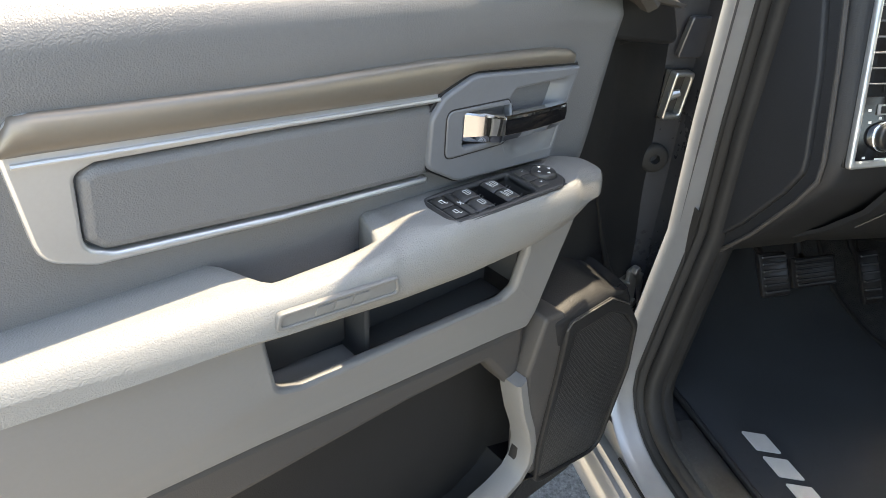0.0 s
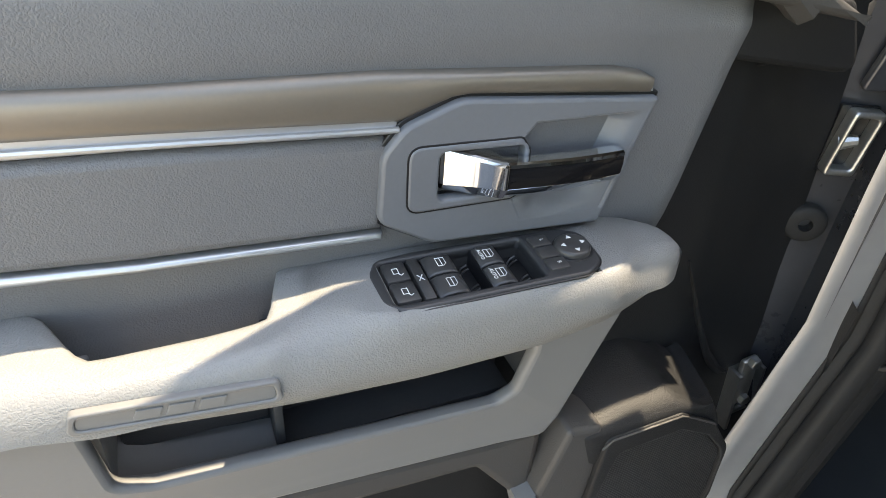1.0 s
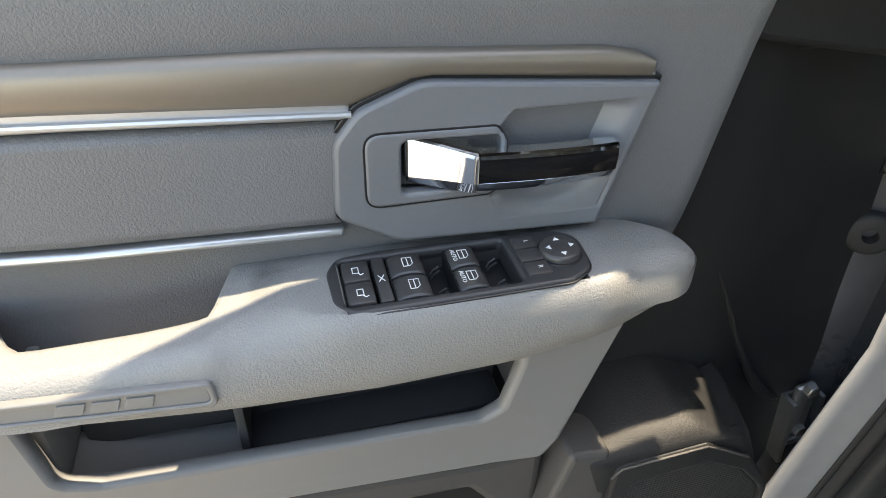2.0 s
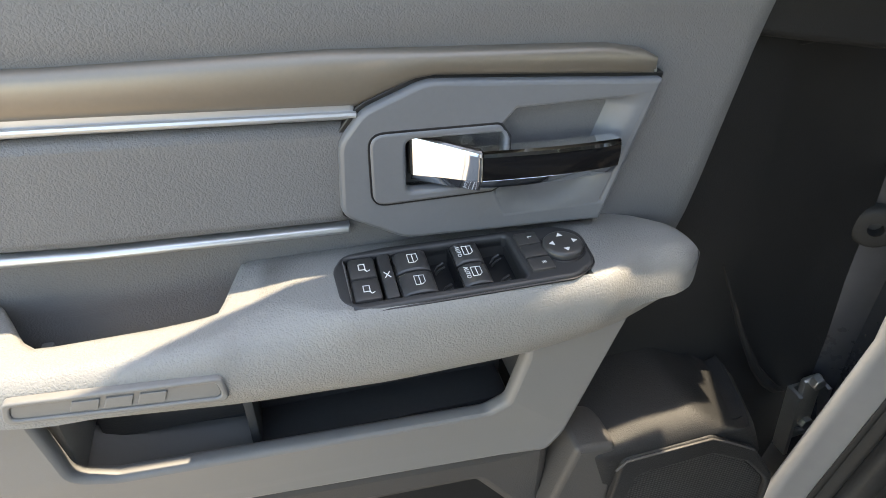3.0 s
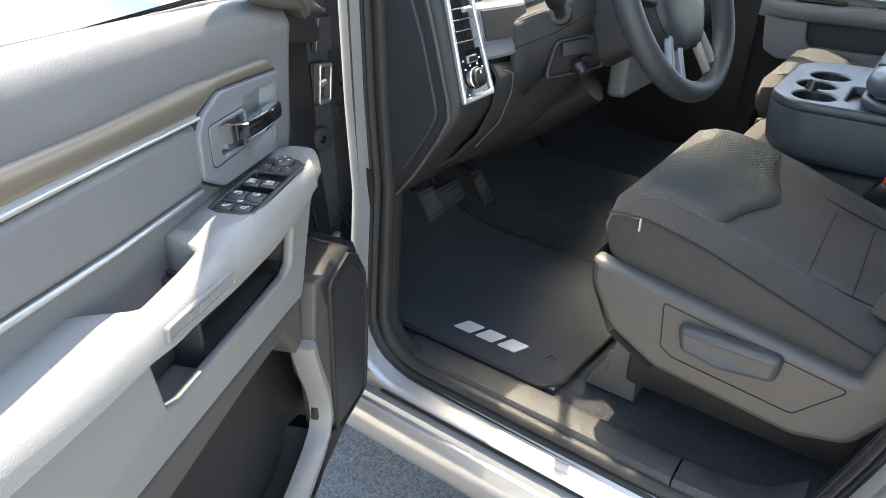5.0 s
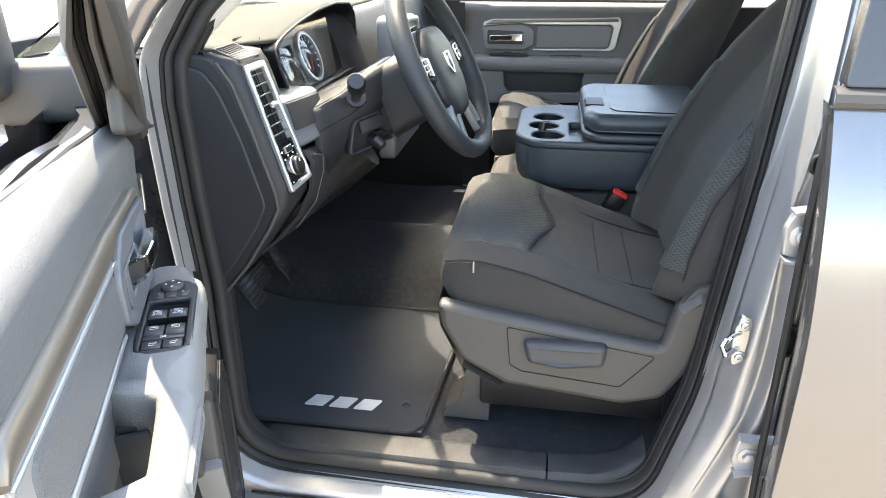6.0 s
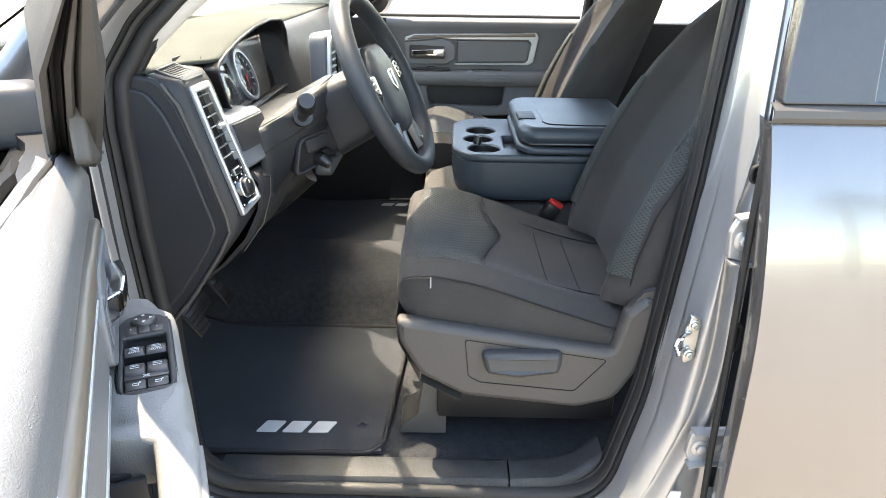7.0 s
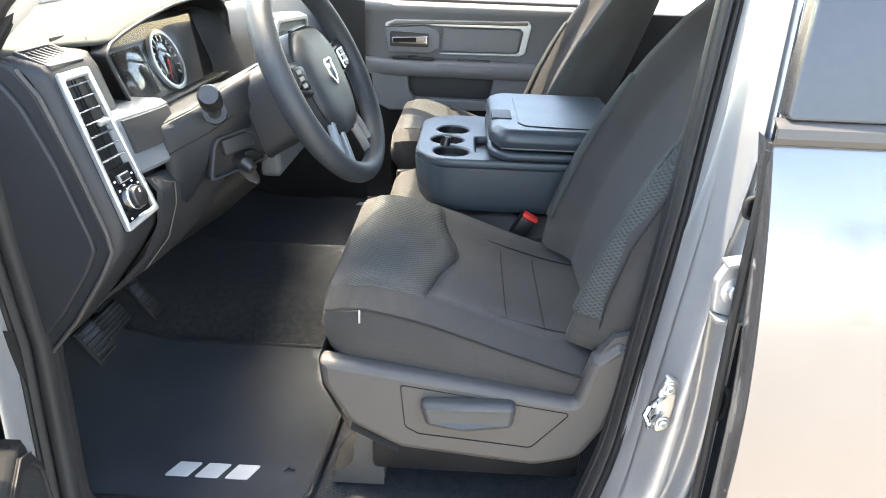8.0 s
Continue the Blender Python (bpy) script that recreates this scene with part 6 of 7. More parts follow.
    part("key_cylinder", tube([(0.17, 0.655, 1.15), (0.205, 0.665, 1.148)], 0.018, 16), SATIN, c)


steering()


# ---- seats ----
def seat_ring(x, y0, y1, zb, zt, dip, r, n=15):
    """One cross-section of a cushion: flat bottom, full sides, a top with raised bolsters."""
    pts = [(x, y0 + r * 0.4, zb), (x, y0, zb + (zt - zb) * 0.25), (x, y0 - 0.004, zb + (zt - zb) * 0.5), (x, y0, zt - r)]
    w = y1 - y0
    for i in range(n):
        f = i / (n - 1)
        e = 2 * f - 1
        corner = (1 - abs(e)) * w
        rnd = 0 if corner > r else r - math.sqrt(max(0, r * r - (r - corner) ** 2))
        hollow = dip * (1 - smooth(0.45, 0.85, abs(e)))
        pts.append((x, y0 + w * f, zt - rnd - hollow))
    pts += [(x, y1, zt - r), (x, y1 + 0.004, zb + (zt - zb) * 0.5), (x, y1, zb + (zt - zb) * 0.25), (x, y1 - r * 0.4, zb)]
    return pts


def seat(name, label, mirrored, group):
    s = empty(name, None, label, "car seat", group)
    st = [(0.318, 0.892, 0.938, 0.0, 0.026), (0.321, 0.880, 0.954, 0.002, 0.028), (0.332, 0.872, 0.968, 0.006, 0.028), (0.36, 0.868, 0.975, 0.012, 0.028), (0.40, 0.862, 0.977, 0.018, 0.028), (0.46, 0.852, 0.967, 0.026, 0.028), (0.54, 0.838, 0.943, 0.032, 0.028),
          (0.62, 0.824, 0.914, 0.030, 0.028), (0.70, 0.812, 0.887, 0.022, 0.028), (0.76, 0.803, 0.868, 0.012, 0.028), (0.80, 0.802, 0.860, 0.008, 0.028), (0.84, 0.802, 0.854, 0.008, 0.028)]
    side = lambda y: (2.03 - y) if mirrored else y

    def place(bm):
        for v in bm.verts:
            v.co.y = side(v.co.y)
        return bm
    nose = lambda x: 0.05 * (1 - smooth(0.315, 0.345, x)) 
    rings = [seat_ring(x, 0.248 + nose(x) * 0.5, 0.752 - nose(x) * 0.5, zb - 0.035 * smooth(0.32, 0.37, x), zt, dp, r) for x, zb, zt, dp, r in st]
    part("cushion", place(loft(rings)), FABRIC, s, "charcoal woven fabric cushion", sharp=80)
    # knitted front panel and curved seams on the cushion
    top = lambda x, y: along([(a[0], a[2] - a[3] * (1 - smooth(0.45, 0.85, abs((y - 0.5) / 0.252)))) for a in st], x)

    def front_edge(y):
        return along([(0.25, 0.494), (0.31, 0.487), (0.38, 0.492), (0.43, 0.502), (0.474, 0.516), (0.52, 0.532), (0.55, 0.538), (0.60, 0.530), (0.66, 0.505), (0.75, 0.494)], y)
    rows = [[(x, y, top(x, y) + 0.0018) for x in spaced(0.338 + 0.02 * abs(y - 0.5) / 0.2, front_edge(y), 9)] for y in spaced(0.285, 0.715, 17)]
    part("mesh_panel", place(sheet(rows, 0.004, (0, 0, -1))), MESH, s, "knitted mesh insert", sharp=80)
    part("arch_seam", place(tube([(front_edge(y) + 0.004, y, top(front_edge(y), y) + 0.0018) for y in spaced(0.30, 0.70, 20)], 0.0011, 6)), SEAM, s)
    for x in (0.632, 0.702):
        part("tuft_seam", place(tube([(x, y, top(x, y) + 0.0002) for y in spaced(0.36, 0.64, 12)], 0.0014, 6)), SEAM, s)
    for y in (0.345, 0.655):
        part("bolster_seam", place(tube([(x, y + (0.008 if y < 0.5 else -0.008) * math.sin(x * 9), top(x, y) + 0.001) for x in spaced(0.44, 0.80, 14)], 0.0018, 6)), SEAM, s)
    part("piping", place(tube([(along([(0, 0.33), (1, 0.82)], f), 0.2465, along([(0.33, 0.948), (0.36, 0.954), (0.40, 0.953), (0.485, 0.934), (0.629, 0.884), (0.743, 0.846), (0.82, 0.832)], along([(0, 0.33), (1, 0.82)], f))) for f in spaced(0, 1, 16)], 0.0022, 6)), SEAM, s, "sewn edge piping")
    part("white_tag", place(block(0.3840, 0.2410, 0.930, 0.3870, 0.2455, 0.953, 0.0005, 1)), STITCH, s, "tiny white sewn tag")
    # moulded base shell
    shell = rounded([(0.318, 0.870, 0.012), (0.323, 0.820, 0.05), (0.365, 0.742, 0.06), (0.455, 0.692, 0.05), (0.688, 0.667, 0.06), (0.765, 0.690, 0.05), (0.803, 0.760, 0.05), (0.838, 0.905, 0.02), (0.802, 0.924, 0.010), (0.764, 0.890, 0.010), (0.745, 0.806, 0.012)], 0, 6)
    hole_y = (0.222, 0.262)
    me = plate("base_shell", [shell], hole_y[0], hole_y[1], TAUPE, s, "xz", 0.014, "taupe moulded plastic seat base")
    panel = rounded([(0.4540, 0.8290, 0.006), (0.4625, 0.7430, 0.012), (0.4860, 0.7290, 0.012), (0.6790, 0.7110, 0.015), (0.7400, 0.7870, 0.006)], 0, 5)
    inner = rounded([(0.4556, 0.8274, 0.006), (0.4641, 0.7438, 0.012), (0.4866, 0.7306, 0.012), (0.6784, 0.7126, 0.015), (0.7380, 0.7866, 0.006)], 0, 5)
    gap = plate("panel_gap", [panel, inner], 0.2205, 0.2235, SEAM, s, "xz", 0.0003)
    grip = lambda co: Vector((co.x, co.y + 0.010 * ((co.x - 0.566) / 0.085) ** 2, co.z))
    lever = plate("height_lever", [rounded([(0.486, 0.806, 0.012), (0.565, 0.812, 0.05), (0.648, 0.810, 0.014), (0.644, 0.764, 0.014), (0.560, 0.756, 0.04), (0.499, 0.762, 0.012)], 0, 5)], 0.194, 0.226, LINER, s, "xz", 0.010, "grey plastic height lever", bend=grip)
    obs = [me, gap, lever]
    if mirrored:
        for ob in obs:
            ob.data.transform(Matrix.Translation((0, 2.03, 0)) @ Matrix.Diagonal((1, -1, 1, 1)))
            ob.data.flip_normals()
    part("base_front", place(loft([[(x, y, z) for x, z in ((0.318, 0.866), (0.322, 0.812), (0.365, 0.72), (0.45, 0.675))] for y in (0.235, 0.30, 0.6, 0.765)], False, False)), TAUPE, s)
    part("base_side", place(block(0.34, 0.745, 0.68, 0.80, 0.77, 0.86, 0.01)), TAUPE, s)
    part("seat_frame", place(block(0.40, 0.27, 0.60, 0.78, 0.74, 0.80, 0.01)), BLACK, s)
    part("floor_bracket", place(loft([[(x, y, z) for x, z in ((0.318, 0.548), (0.33, 0.575), (0.36, 0.60), (0.37, 0.68), (0.42, 0.69), (0.42, 0.548))] for y in (0.285, 0.375)])), TAUPE, s, "grey floor bracket")
    part("floor_bracket", place(loft([[(x, y, z) for x, z in ((0.318, 0.548), (0.33, 0.575), (0.36, 0.60), (0.37, 0.68), (0.42, 0.69), (0.42, 0.548))] for y in (0.64, 0.73)])), TAUPE, s)
    # reclined backrest: stations up its length
    rings = []
    for h, half, fwd, depth in ((0.0, 0.235, 0.0, 0.13), (0.03, 0.248, 0.004, 0.145), (0.10, 0.255, 0.010, 0.15), (0.22, 0.256, 0.012, 0.15), (0.34, 0.252, 0.008, 0.14), (0.44, 0.240, 0.0, 0.125), (0.52, 0.215, -0.004, 0.11), (0.58, 0.18, -0.01, 0.09), (0.615, 0.13, -0.02, 0.06), (0.625, 0.09, -0.03, 0.035)):
        zc, xc = 0.885 + h * 0.955, 0.762 + h * 0.25 + 0.32 * h * h
        ring = []
        for i in range(17):
            e = 2 * i / 16 - 1
            bol = (0.055 * (smooth(0.50, 0.82, abs(e))) - 0.045 * smooth(0.86, 1.0, abs(e))) * min(1, depth / 0.12)
            ring.append((xc - bol - fwd + 0.02, 0.5 + e * half, zc))
        ring += [(xc + depth * 0.5, 0.5 + half * 1.01, zc + 0.01), (xc + depth, 0.5 + half * 0.9, zc + 0.03), (xc + depth, 0.5 - half * 0.9, zc + 0.03), (xc + depth * 0.5, 0.5 - half * 1.01, zc + 0.01)]
        rings.append(ring)
    part("backrest", place(loft(rings)), FABRIC, s, "charcoal fabric backrest", sharp=80)
    for y0, y1 in ((0.253, 0.312), (0.688, 0.747)):
        rows = []
        for h in spaced(0.07, 0.40, 10):
            zc, xc = 0.885 + h * 0.955, 0.762 + h * 0.25 + 0.32 * h * h
            half, fwd = along([(0.1, 0.255), (0.34, 0.252), (0.44, 0.240), (0.52, 0.215)], h), along([(0.1, 0.010), (0.22, 0.012), (0.34, 0.008), (0.44, 0), (0.52, -0.004)], h)
            row = []
            for y in spaced(y0, y1, 8):
                y = 0.5 + (y - 0.5) * (1 - 0.10 * smooth(0.30, 0.40, h) * (1 if (y < 0.28 or y > 0.72) else 0))
                e = min(1.0, abs((y - 0.5) / half))
                bol = 0.055 * smooth(0.50, 0.82, e) - 0.045 * smooth(0.86, 1.0, e)
                row.append((xc - bol - fwd + 0.0165, y, zc))
            rows.append(row)
        part("back_mesh_panel", place(sheet(rows, 0.003, (1, 0, 0))), BACK_MESH, s, "knitted mesh bolster insert", sharp=80)
    part("back_shell", place(loft([[(x, y, z) for x, z in ((0.79, 0.82), (0.775, 0.90), (0.795, 0.93), (0.86, 0.95), (0.90, 0.90), (0.88, 0.80))] for y in (0.235, 0.262)])), TAUPE, s, "plastic recliner cover")
    part("side_seam", place(tube([(0.772, 0.262, 0.90), (0.776, 0.250, 0.98), (0.80, 0.246, 1.08), (0.85, 0.252, 1.18), (0.90, 0.262, 1.28), (0.94, 0.28, 1.36)], 0.0022, 6)), SEAM, s)
    part("headrest", place(loft([[(0.945 + 0.05 * math.cos(q) * r, 0.5 + 0.13 * math.sin(q) * r, z) for q in [2 * math.pi * i / 20 for i in range(20)]] for z, r in ((1.51, 0.5), (1.52, 0.85), (1.56, 1), (1.63, 1), (1.67, 0.85), (1.685, 0.5))])), FABRIC, s, "fabric headrest")
    return s


seat("driver_seat", "charcoal fabric driver seat with knitted mesh inserts", False, "front seats")
seat("passenger_seat", "charcoal fabric passenger seat partly in sunlight", True, "front seats")


def buckle():
    b = empty("seat_belt_buckle", pose(0.705, 0.765, 0.925, 8, 28, 0), "black seat belt buckle with red release button", "buckle")
    part("case", block(-0.020, -0.016, -0.085, 0.020, 0.016, -0.006, 0.006), BLACK, b, "black plastic case")
    part("release_button", block(-0.019, -0.015, -0.007, 0.019, 0.006, 0.004, 0.003), RED, b, "red release button")
    part("strap", block(-0.022, -0.006, -0.16, 0.022, 0.006, -0.075, 0.003), SLATE, b, "grey strap stalk")


buckle()


# ---- centre console ----
def console():
    c = empty("centre_console", pose(0, 0, -0.022), "slate folding centre console with cup holders and padded lid", "console")
    y0, y1 = 0.79, 1.235
    outline = rounded([(0.425, y0 + 0.075, 0.09), (0.475, y0, 0.09), (0.90, y0, 0.02), (0.90, y1, 0.02), (0.475, y1, 0.09), (0.425, y1 - 0.075, 0.09)], 0, 8)
    cups = []
    for x, y, r in ((0.512, 0.862, 0.042), (0.500, 0.965, 0.040), (0.512, 1.068, 0.042)):
        cups.append([(x + r * math.cos(2 * math.pi * i / 28), y + r * math.sin(2 * math.pi * i / 28)) for i in range(28)])
    bin_ = rounded([(0.572, 0.86), (0.606, 0.86), (0.606, 1.0), (0.572, 1.0)], 0.008)
    plate("tray", [outline] + cups + [bin_], 1.045, 1.066, CONSOLE, c, "xy", 0.007, "slate cup holder tray")
    for ring in cups:
        cx, cy = sum(p[0] for p in ring) / 28, sum(p[1] for p in ring) / 28
        r = ring[0][0] - cx
        bm = loft([[(cx + (p[0] - cx) * f, cy + (p[1] - cy) * f, z) for p in ring] for z, f in ((1.062, 1.0), (1.04, 0.97), (1.0, 0.93), (0.985, 0.6), (0.984, 0.05))], True, False)
        part("cup_holder", bm, BLACK, c, "deep black cup holder")
    part("bin_floor", block(0.568, 0.855, 1.02, 0.61, 1.005, 1.03, 0), BLACK, c)
    part("cup_divider", tube([(0.495, 0.915, 1.00), (0.495, 0.915, 1.062), (0.50, 0.918, 1.085)], [0.016, 0.013, 0.010], 12), BLACK, c, "black rubber cup divider")
    rings = []
    for z, s in ((0.938, 0.060), (0.944, 0.034), (0.958, 0.014), (0.99, 0.004), (1.03, 0.0), (1.046, 0.0)):
        rings.append([(0.66 + (x - 0.66) * (1 - s * 2.2) + 0.02 * (1.046 - z), 1.0125 + (y - 1.0125) * (1 - s), z) for x, y in outline])
    part("console_body", loft(rings), CONSOLE, c, "dark slate console body")
    lid = rounded([(0.598, y0 + 0.05, 0.05), (0.625, y0 - 0.004, 0.06), (0.93, y0 - 0.004, 0.02), (0.93, y1 + 0.004, 0.02), (0.625, y1 + 0.004, 0.06), (0.598, y1 - 0.05, 0.05)], 0, 8)
    plate("lid_base", [lid], 1.068, 1.088, CONSOLE, c, "xy", 0.008)
    plate("lid", [lid], 1.090, 1.138, CONSOLE, c, "xy", 0.022, "padded vinyl console lid")
    plate("lid_pad", [rounded([(0.665, y0 + 0.045), (0.91, y0 + 0.03), (0.91, y1 - 0.03), (0.665, y1 - 0.045)], 0.05, 6)], 1.128, 1.1395, CONSOLE, c, "xy", 0.006)
    part("lid_piping", tube([(0.667, y0 + 0.08, 1.1385), (0.68, y0 + 0.05, 1.1385), (0.74, y0 + 0.042, 1.139), (0.91, y0 + 0.034, 1.139)], 0.0015, 6), SEAM, c)
    for i in range(46):
        x = 0.625 + i * 0.0063
        part("stitch", block(x, y0 - 0.0045, 1.0975, x + 0.0036, y0 - 0.0018, 1.0993, 0), STITCH, c)
    latch = plate("latch", [rounded([(0.606, 0.905), (0.655, 0.90), (0.655, 1.00), (0.606, 0.995)], 0.006)], 1.123, 1.1405, DASH, c, "xy", 0.004, "black lid latch")
    part("latch_button", block(0.602, 0.925, 1.106, 0.618, 0.975, 1.130, 0.003), BLACK, latch)
    part("console_base", block(0.45, 0.86, 0.62, 0.90, 1.17, 0.91, 0.02), FABRIC, c, "fabric jump seat under the console")
    return c


console()
jump = part("middle_seat", loft([seat_ring(x, 0.765, 1.265, zb, zt, 0.0, 0.03) for x, zb, zt in ((0.34, 0.80, 0.84), (0.36, 0.76, 0.865), (0.42, 0.74, 0.885), (0.6, 0.73, 0.900), (0.85, 0.72, 0.90))]), FABRIC, None, sharp=80)
tagged(jump, "dark fabric middle seat cushion beneath the console", "seat cushion")
(part("base", block(0.42, 0.80, 0.62, 0.85, 1.23, 0.76, 0.015), DARK, jump))


# ---- closed passenger door, seen from inside ----
def passenger_door():
    p = empty("passenger_door", pose(0.229, 1.912, 0.0), "closed passenger door with grey vinyl trim panel", "car door")
    # a to the rear, thickness away from the cabin is positive
    rows = [[(x, n, z) for x in spaced(-0.10, 0.72, 6)] for n, z in ((0.09, 1.29), (0.03, 1.297), (-0.012, 1.292), (-0.020, 1.280), (-0.012, 1.26), (0.0, 1.245), (0.002, 1.10), (0.004, 1.06))]
    part("upper_pad", sheet(rows, 0.03, (0, 1, 0)), PAD, p, "slate vinyl upper pad", sharp=60)
    part("backing_panel", block(-0.16, 0.012, 0.52, 0.74, 0.06, 1.29, 0.01), DARK, p, "black backing panel")
    outer = rounded([(0.0, 1.209), (0.003, 1.224, 0.008), (0.04, 1.236), (0.47, 1.2445), (0.536, 1.2475, 0.014), (0.5465, 1.228), (0.530, 1.130, 0.016), (0.508, 1.119, 0.012), (0.205, 1.117), (0.205, 1.122), (0.495, 1.127, 0.01), (0.507, 1.135, 0.01), (0.518, 1.205, 0.008), (0.505, 1.2185, 0.006), (0.196, 1.2165), (0.15, 1.222)], 0, 4)
    plate("trim_surround", [outer], -0.008, 0.01, SATIN, p, "xz", 0.003, "satin silver trim surround")
    plate("trim_band", [rounded([(0.005, 1.214), (0.04, 1.232), (0.47, 1.2405), (0.53, 1.2435, 0.01), (0.535, 1.230, 0.01), (0.15, 1.2235)], 0.003)], -0.014, 0.0, CHAMPAGNE, p, "xz", 0.006, "champagne trim band")
    plate("insert_pad", [rounded([(0.215, 1.214), (0.50, 1.216), (0.513, 1.205), (0.503, 1.133), (0.49, 1.129), (0.215, 1.124)], 0.006)], -0.004, 0.01, PAD, p, "xz", 0.006, "slate vinyl insert")
    plate("handle_bezel", [rounded([(-0.002, 1.206), (0.155, 1.219, 0.02), (0.195, 1.205), (0.208, 1.188, 0.01), (0.208, 1.14, 0.01), (0.17, 1.118), (0.01, 1.118)], 0.004)], -0.010, 0.01, SLATE, p, "xz", 0.004, "slate handle surround")
    # flat plate on the bezel; black colour stands for the recess's shade
    plate("handle_recess_shade", [rounded([(0.02, 1.195), (0.165, 1.19), (0.165, 1.14), (0.02, 1.14)], 0.008)], -0.0125, -0.006, BLACK, p, "xz", 0.001)
    h = plate("door_handle", [rounded([(0.03, 1.176, 0.006), (0.125, 1.180), (0.165, 1.184, 0.006), (0.165, 1.152, 0.006), (0.03, 1.152, 0.006)], 0.002)], -0.032, -0.014, CHROME, p, "xz", 0.005, "chrome inner door handle")
    plate("handle_inlay", [rounded([(0.035, 1.174), (0.12, 1.177), (0.12, 1.160), (0.035, 1.158)], 0.003)], -0.0335, -0.030, GLOSS, h, "xz", 0.0005)
    rings = []
    for x in [-0.08, -0.07, -0.04, 0.02] + spaced(0.08, 0.68, 12):
        out = -along([(-0.08, 0.02), (-0.04, 0.045), (0.05, 0.06), (0.4, 0.068), (0.68, 0.05)], x)
        rings.append([(x, n, z) for n, z in ((0.014, 1.05), (0.014, 1.097), (out * 0.3, 1.100), (out * 0.75, 1.096), (out * 0.95, 1.085), (out, 1.07), (out * 0.97, 1.048), (out * 0.8, 1.038), (0.0, 1.038))])
    part("armrest", loft(rings), PAD, p, "grey vinyl armrest", sharp=70)
    plate("switch_panel", [rounded([(0.03, -0.045), (0.19, -0.05), (0.19, -0.012), (0.03, -0.012)], 0.01)], 1.0995, 1.106, BLACK, p, "xy", 0.002, "black window switch panel")
    part("window_switch", block(0.09, -0.04, 1.105, 0.125, -0.02, 1.112, 0.003), BLACK, p)
    # no hollow here: the grip's shade is painted as a black plate
    plate("grip_recess_shade", [rounded([(0.275, -0.036), (0.40, -0.036), (0.40, -0.004), (0.275, -0.004)], 0.01)], 1.080, 1.1018, BLACK, p, "xy", 0.001, "flat black plate painted as the shaded pull grip")
    panel = rounded([(-0.05, 1.05), (-0.03, 0.93, 0.03), (0.02, 0.905), (0.70, 0.925), (0.70, 1.05)], 0.01, 5)
    hole = rounded([(0.09, 1.038), (0.098, 0.98), (0.115, 0.958, 0.012), (0.39, 0.955, 0.016), (0.405, 0.965), (0.415, 1.038)], 0.006, 4)
    plate("pocket_panel", [panel, hole], -0.042, -0.012, SLATE, p, "xz", 0.005, "grey plastic pocket panel")
    part("pocket_back", block(0.07, 0.004, 0.94, 0.43, 0.010, 1.05, 0.001), LINER, p, "black map pocket liner")
    part("grip_plate", block(0.30, -0.072, 1.058, 0.41, -0.064, 1.078, 0.002), PAD, p)
    # glass channel and frame
    part("window_channel", tube([(x, 0.075, 1.297) for x in spaced(-0.18, 0.72, 5)], 0.012, 8), RUBBER, p)
    part("window_frame", tube([(-0.28, 0.05, 1.28), (0.10, -0.01, 1.52), (0.35, -0.06, 1.70), (0.48, -0.075, 1.76), (0.70, -0.08, 1.77), (0.735, -0.06, 1.70), (0.745, 0.0, 1.45), (0.74, 0.05, 1.28)], 0.022, 10), DARK, p, "dark window frame")
    part("end_trim", block(0.675, -0.004, 0.62, 0.738, 0.02, 1.288, 0.006), DARK, p)
    part("pillar_post", tube([(0.80, 0.0, 0.55), (0.80, 0.0, 1.3), (0.80, -0.11, 1.80)], 0.05, 12), DARK, p, "dark inner centre pillar")
    m = part("mirror_head", loft([[(-0.13 + a * math.cos(q), n, 1.40 + b * math.sin(q)) for q in [2 * math.pi * i / 20 for i in range(20)]] for n, a, b in ((0.16, 0.04, 0.07), (0.18, 0.06, 0.10), (0.32, 0.065, 0.11), (0.36, 0.05, 0.09), (0.37, 0.02, 0.05))]), BLACK, p, "black door mirror housing")
    part("mirror_glass", disc((-0.066, 0.26, 1.405), (1, 0, 0), 0.075, 0.004, 28, 0.001), CHROME, m, "mirror glass")
    part("outer_skin", loft([[(x, n, z) for n, z in ((0.10, 0.45), (0.13, 0.6), (0.14, 0.9), (0.13, 1.15), (0.10, 1.285))] for x in (-0.45, 0.0, 0.7, 1.6)], False, False), PAINT, p)
    return p


passenger_door()
tagged(part("far_rear_trim", block(1.03, 1.90, 0.5, 2.08, 1.96, 1.29, 0.01), DARK, None), "dark trim of the far rear door", "door panel", kind="structure")
bench = part("rear_bench", loft([seat_ring(x, 0.3, 1.75, zb, zt, 0.01, 0.04) for x, zb, zt in ((1.50, 0.80, 0.86), (1.52, 0.76, 0.90), (1.6, 0.74, 0.92), (1.98, 0.72, 0.90))]), FABRIC, None, sharp=80)
tagged(bench, "dark fabric rear bench cushion", "rear seat")
part("backrest", block(1.96, 0.3, 0.85, 2.07, 1.75, 1.50, 0.04, 3), FABRIC, bench)
part("base", block(1.55, 0.3, 0.53, 2.07, 1.75, 0.76, 0.02), DARK, bench)


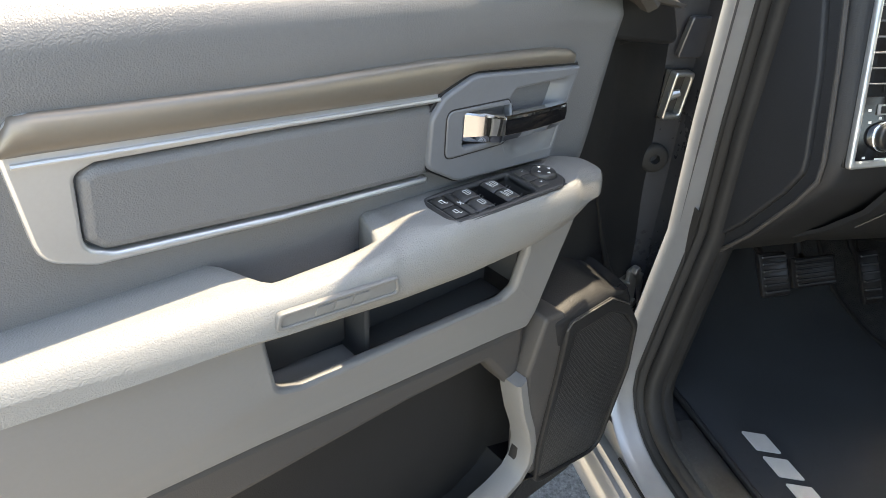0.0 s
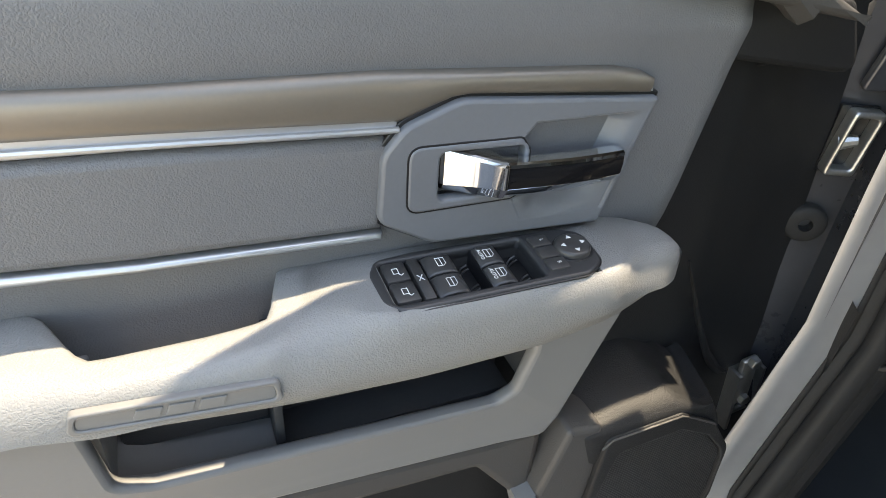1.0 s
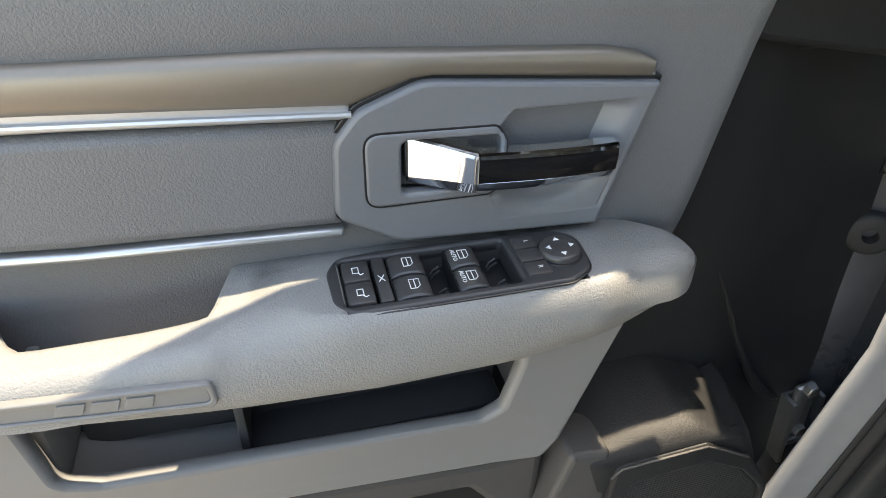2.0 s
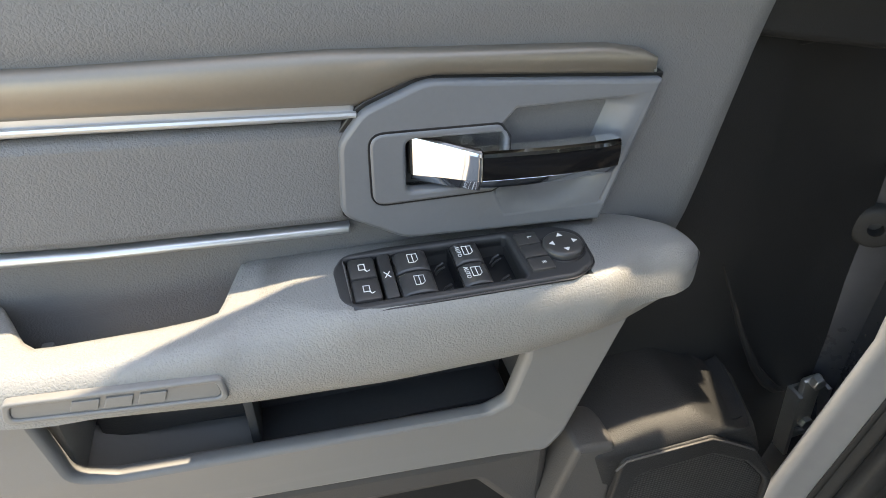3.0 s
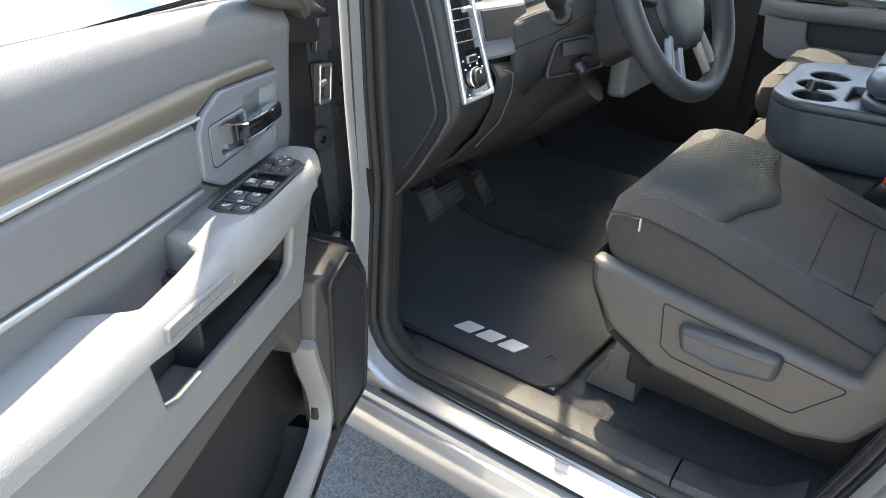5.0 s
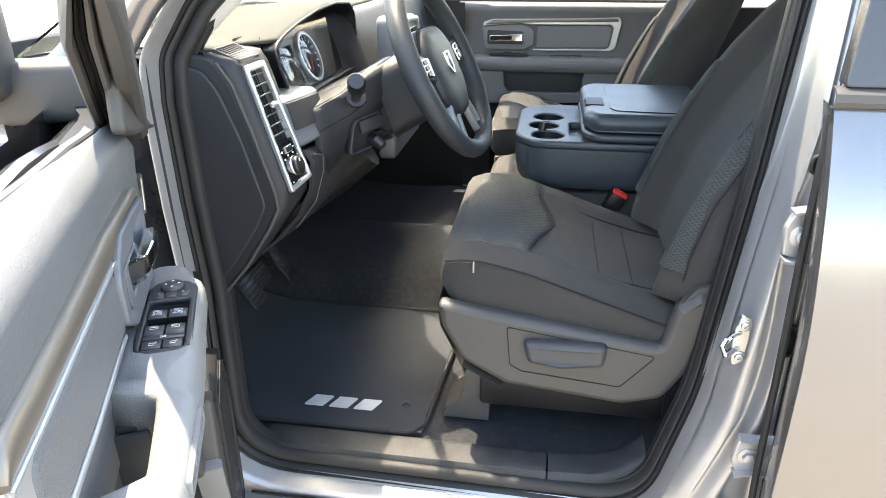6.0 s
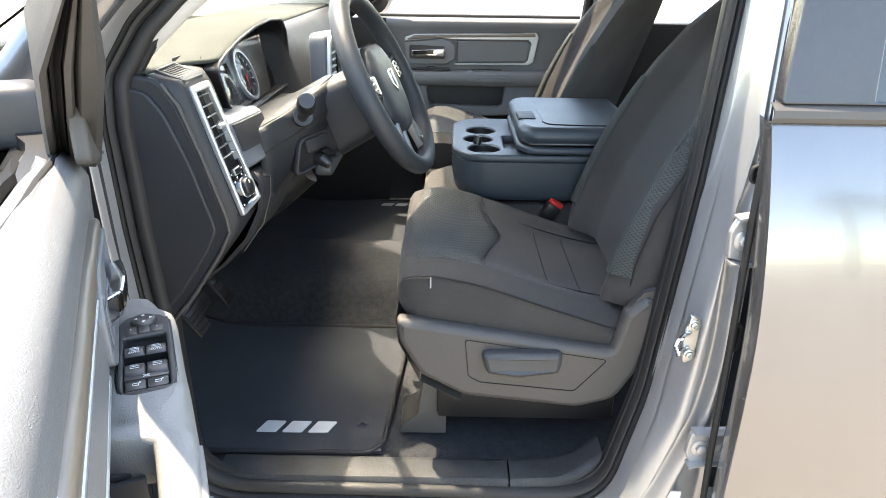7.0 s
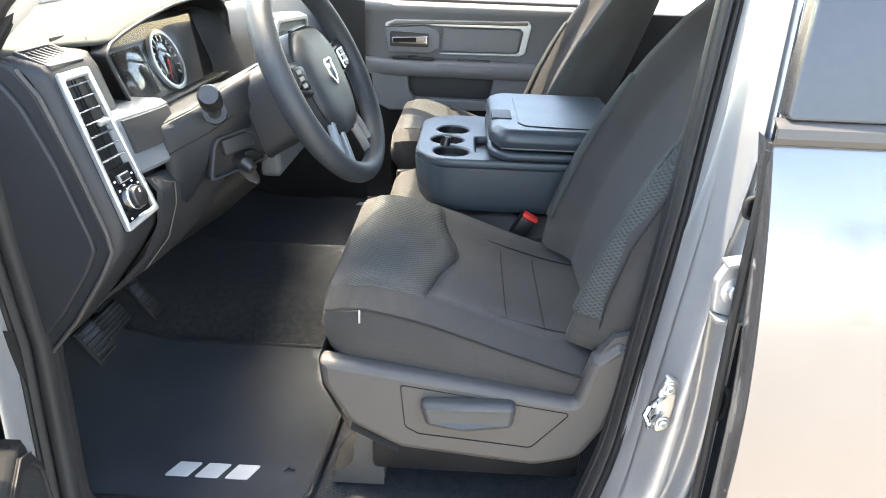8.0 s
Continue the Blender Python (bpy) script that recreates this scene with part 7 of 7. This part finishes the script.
# ---- surroundings ----
def parked_car(name, label, m, paint):
    c = empty(name, m, label, "car", "parked cars")
    prof = [(-2.2, 0.35), (-2.25, 0.6), (-2.15, 0.85), (-1.2, 0.98), (-0.6, 1.42), (0.9, 1.46), (1.7, 1.05), (2.2, 0.98), (2.28, 0.6), (2.2, 0.35)]
    rings = [[(x * k, y, 0.35 + (z - 0.35) * kz) for x, z in prof] for y, k, kz in ((-0.88, 0.97, 0.6), (-0.90, 1, 0.72), (-0.86, 1, 0.80), (-0.70, 1, 0.98), (0, 1, 1), (0.70, 1, 0.98), (0.86, 1, 0.80), (0.90, 1, 0.72), (0.88, 0.97, 0.6))]
    part("body", loft(rings), paint, c, sharp=40)
    for s in (-1, 1):
        plate("side_window", [rounded([(-0.95, 1.05), (-0.5, 1.35), (0.8, 1.37), (1.3, 1.05)], 0.06)], -0.02, 0.02, TINT, c, "xz", 0.004, "", Matrix.Translation((0, s * 0.80, -0.02)))
        for x in (-1.4, 1.4):
            w = part("wheel", disc((x, s * 0.80, 0.33), (0, s, 0), 0.33, 0.12, 32, 0.02), RUBBER, c)
            part("rim", disc((x, s * 0.915, 0.33), (0, s, 0), 0.2, 0.015, 24, 0.005), SATIN, w)
    return c


parked_car("parked_car", "white parked car across the lot", pose(-7.0, -3.6, 0, 0, 0, 20), CAR_WHITE)
parked_car("parked_car", "white parked car on pale concrete", pose(0.5, 9.5, 0, 0, 0, 0), CAR_WHITE)
parked_car("parked_car", "white parked car on pale concrete", pose(-9.3, 0.9, 0, 0, 0, 78), CAR_WHITE)
parked_car("parked_car", "blue parked car on pale concrete", pose(6.4, 10.0, 0, 0, 0, 8), CAR_BLUE)


def palm(x, y, h, seed):
    rnd = random.Random(seed)
    p = empty("palm_tree", pose(x, y, 0), "tall green palm tree by the lot", "tree")
    part("trunk", tube([(0.15 * math.sin(z * 0.4), 0, z) for z in spaced(0, h, 10)], [0.2 - 0.08 * i / 9 for i in range(10)], 12), BARK, p)
    bm = bmesh.new()
    for i in range(26):
        a, lift = rnd.uniform(0, 6.28), rnd.uniform(-0.3, 1.0)
        length = rnd.uniform(1.6, 2.3)
        spine = []
        for f in spaced(0, 1, 9):
            r = length * f
            spine.append(Vector((math.cos(a) * r, math.sin(a) * r, h + lift * r * 0.8 - 0.42 * r * r)))
        side = Vector((-math.sin(a), math.cos(a), 0))
        for j in range(1, 8):
            for s in (-1, 1):
                for q in (0.0, 0.5):
                    b = spine[j].lerp(spine[j + 1], q)
                    w = 0.55 * math.sin(math.pi * (j + 0.6) / 9) + 0.1
                    tip = b + side * s * w + (spine[j + 1] - spine[j]) * 0.9 - Vector((0, 0, 0.25 * w))
                    d = (spine[j + 1] - spine[j]).normalized() * 0.03
                    bm.faces.new([bm.verts.new(b - d), bm.verts.new(b + d), bm.verts.new(tip)])
    part("crown", bm, FROND, p, "drooping green fronds")


palm(9.5, -14.0, 5.6, 4)
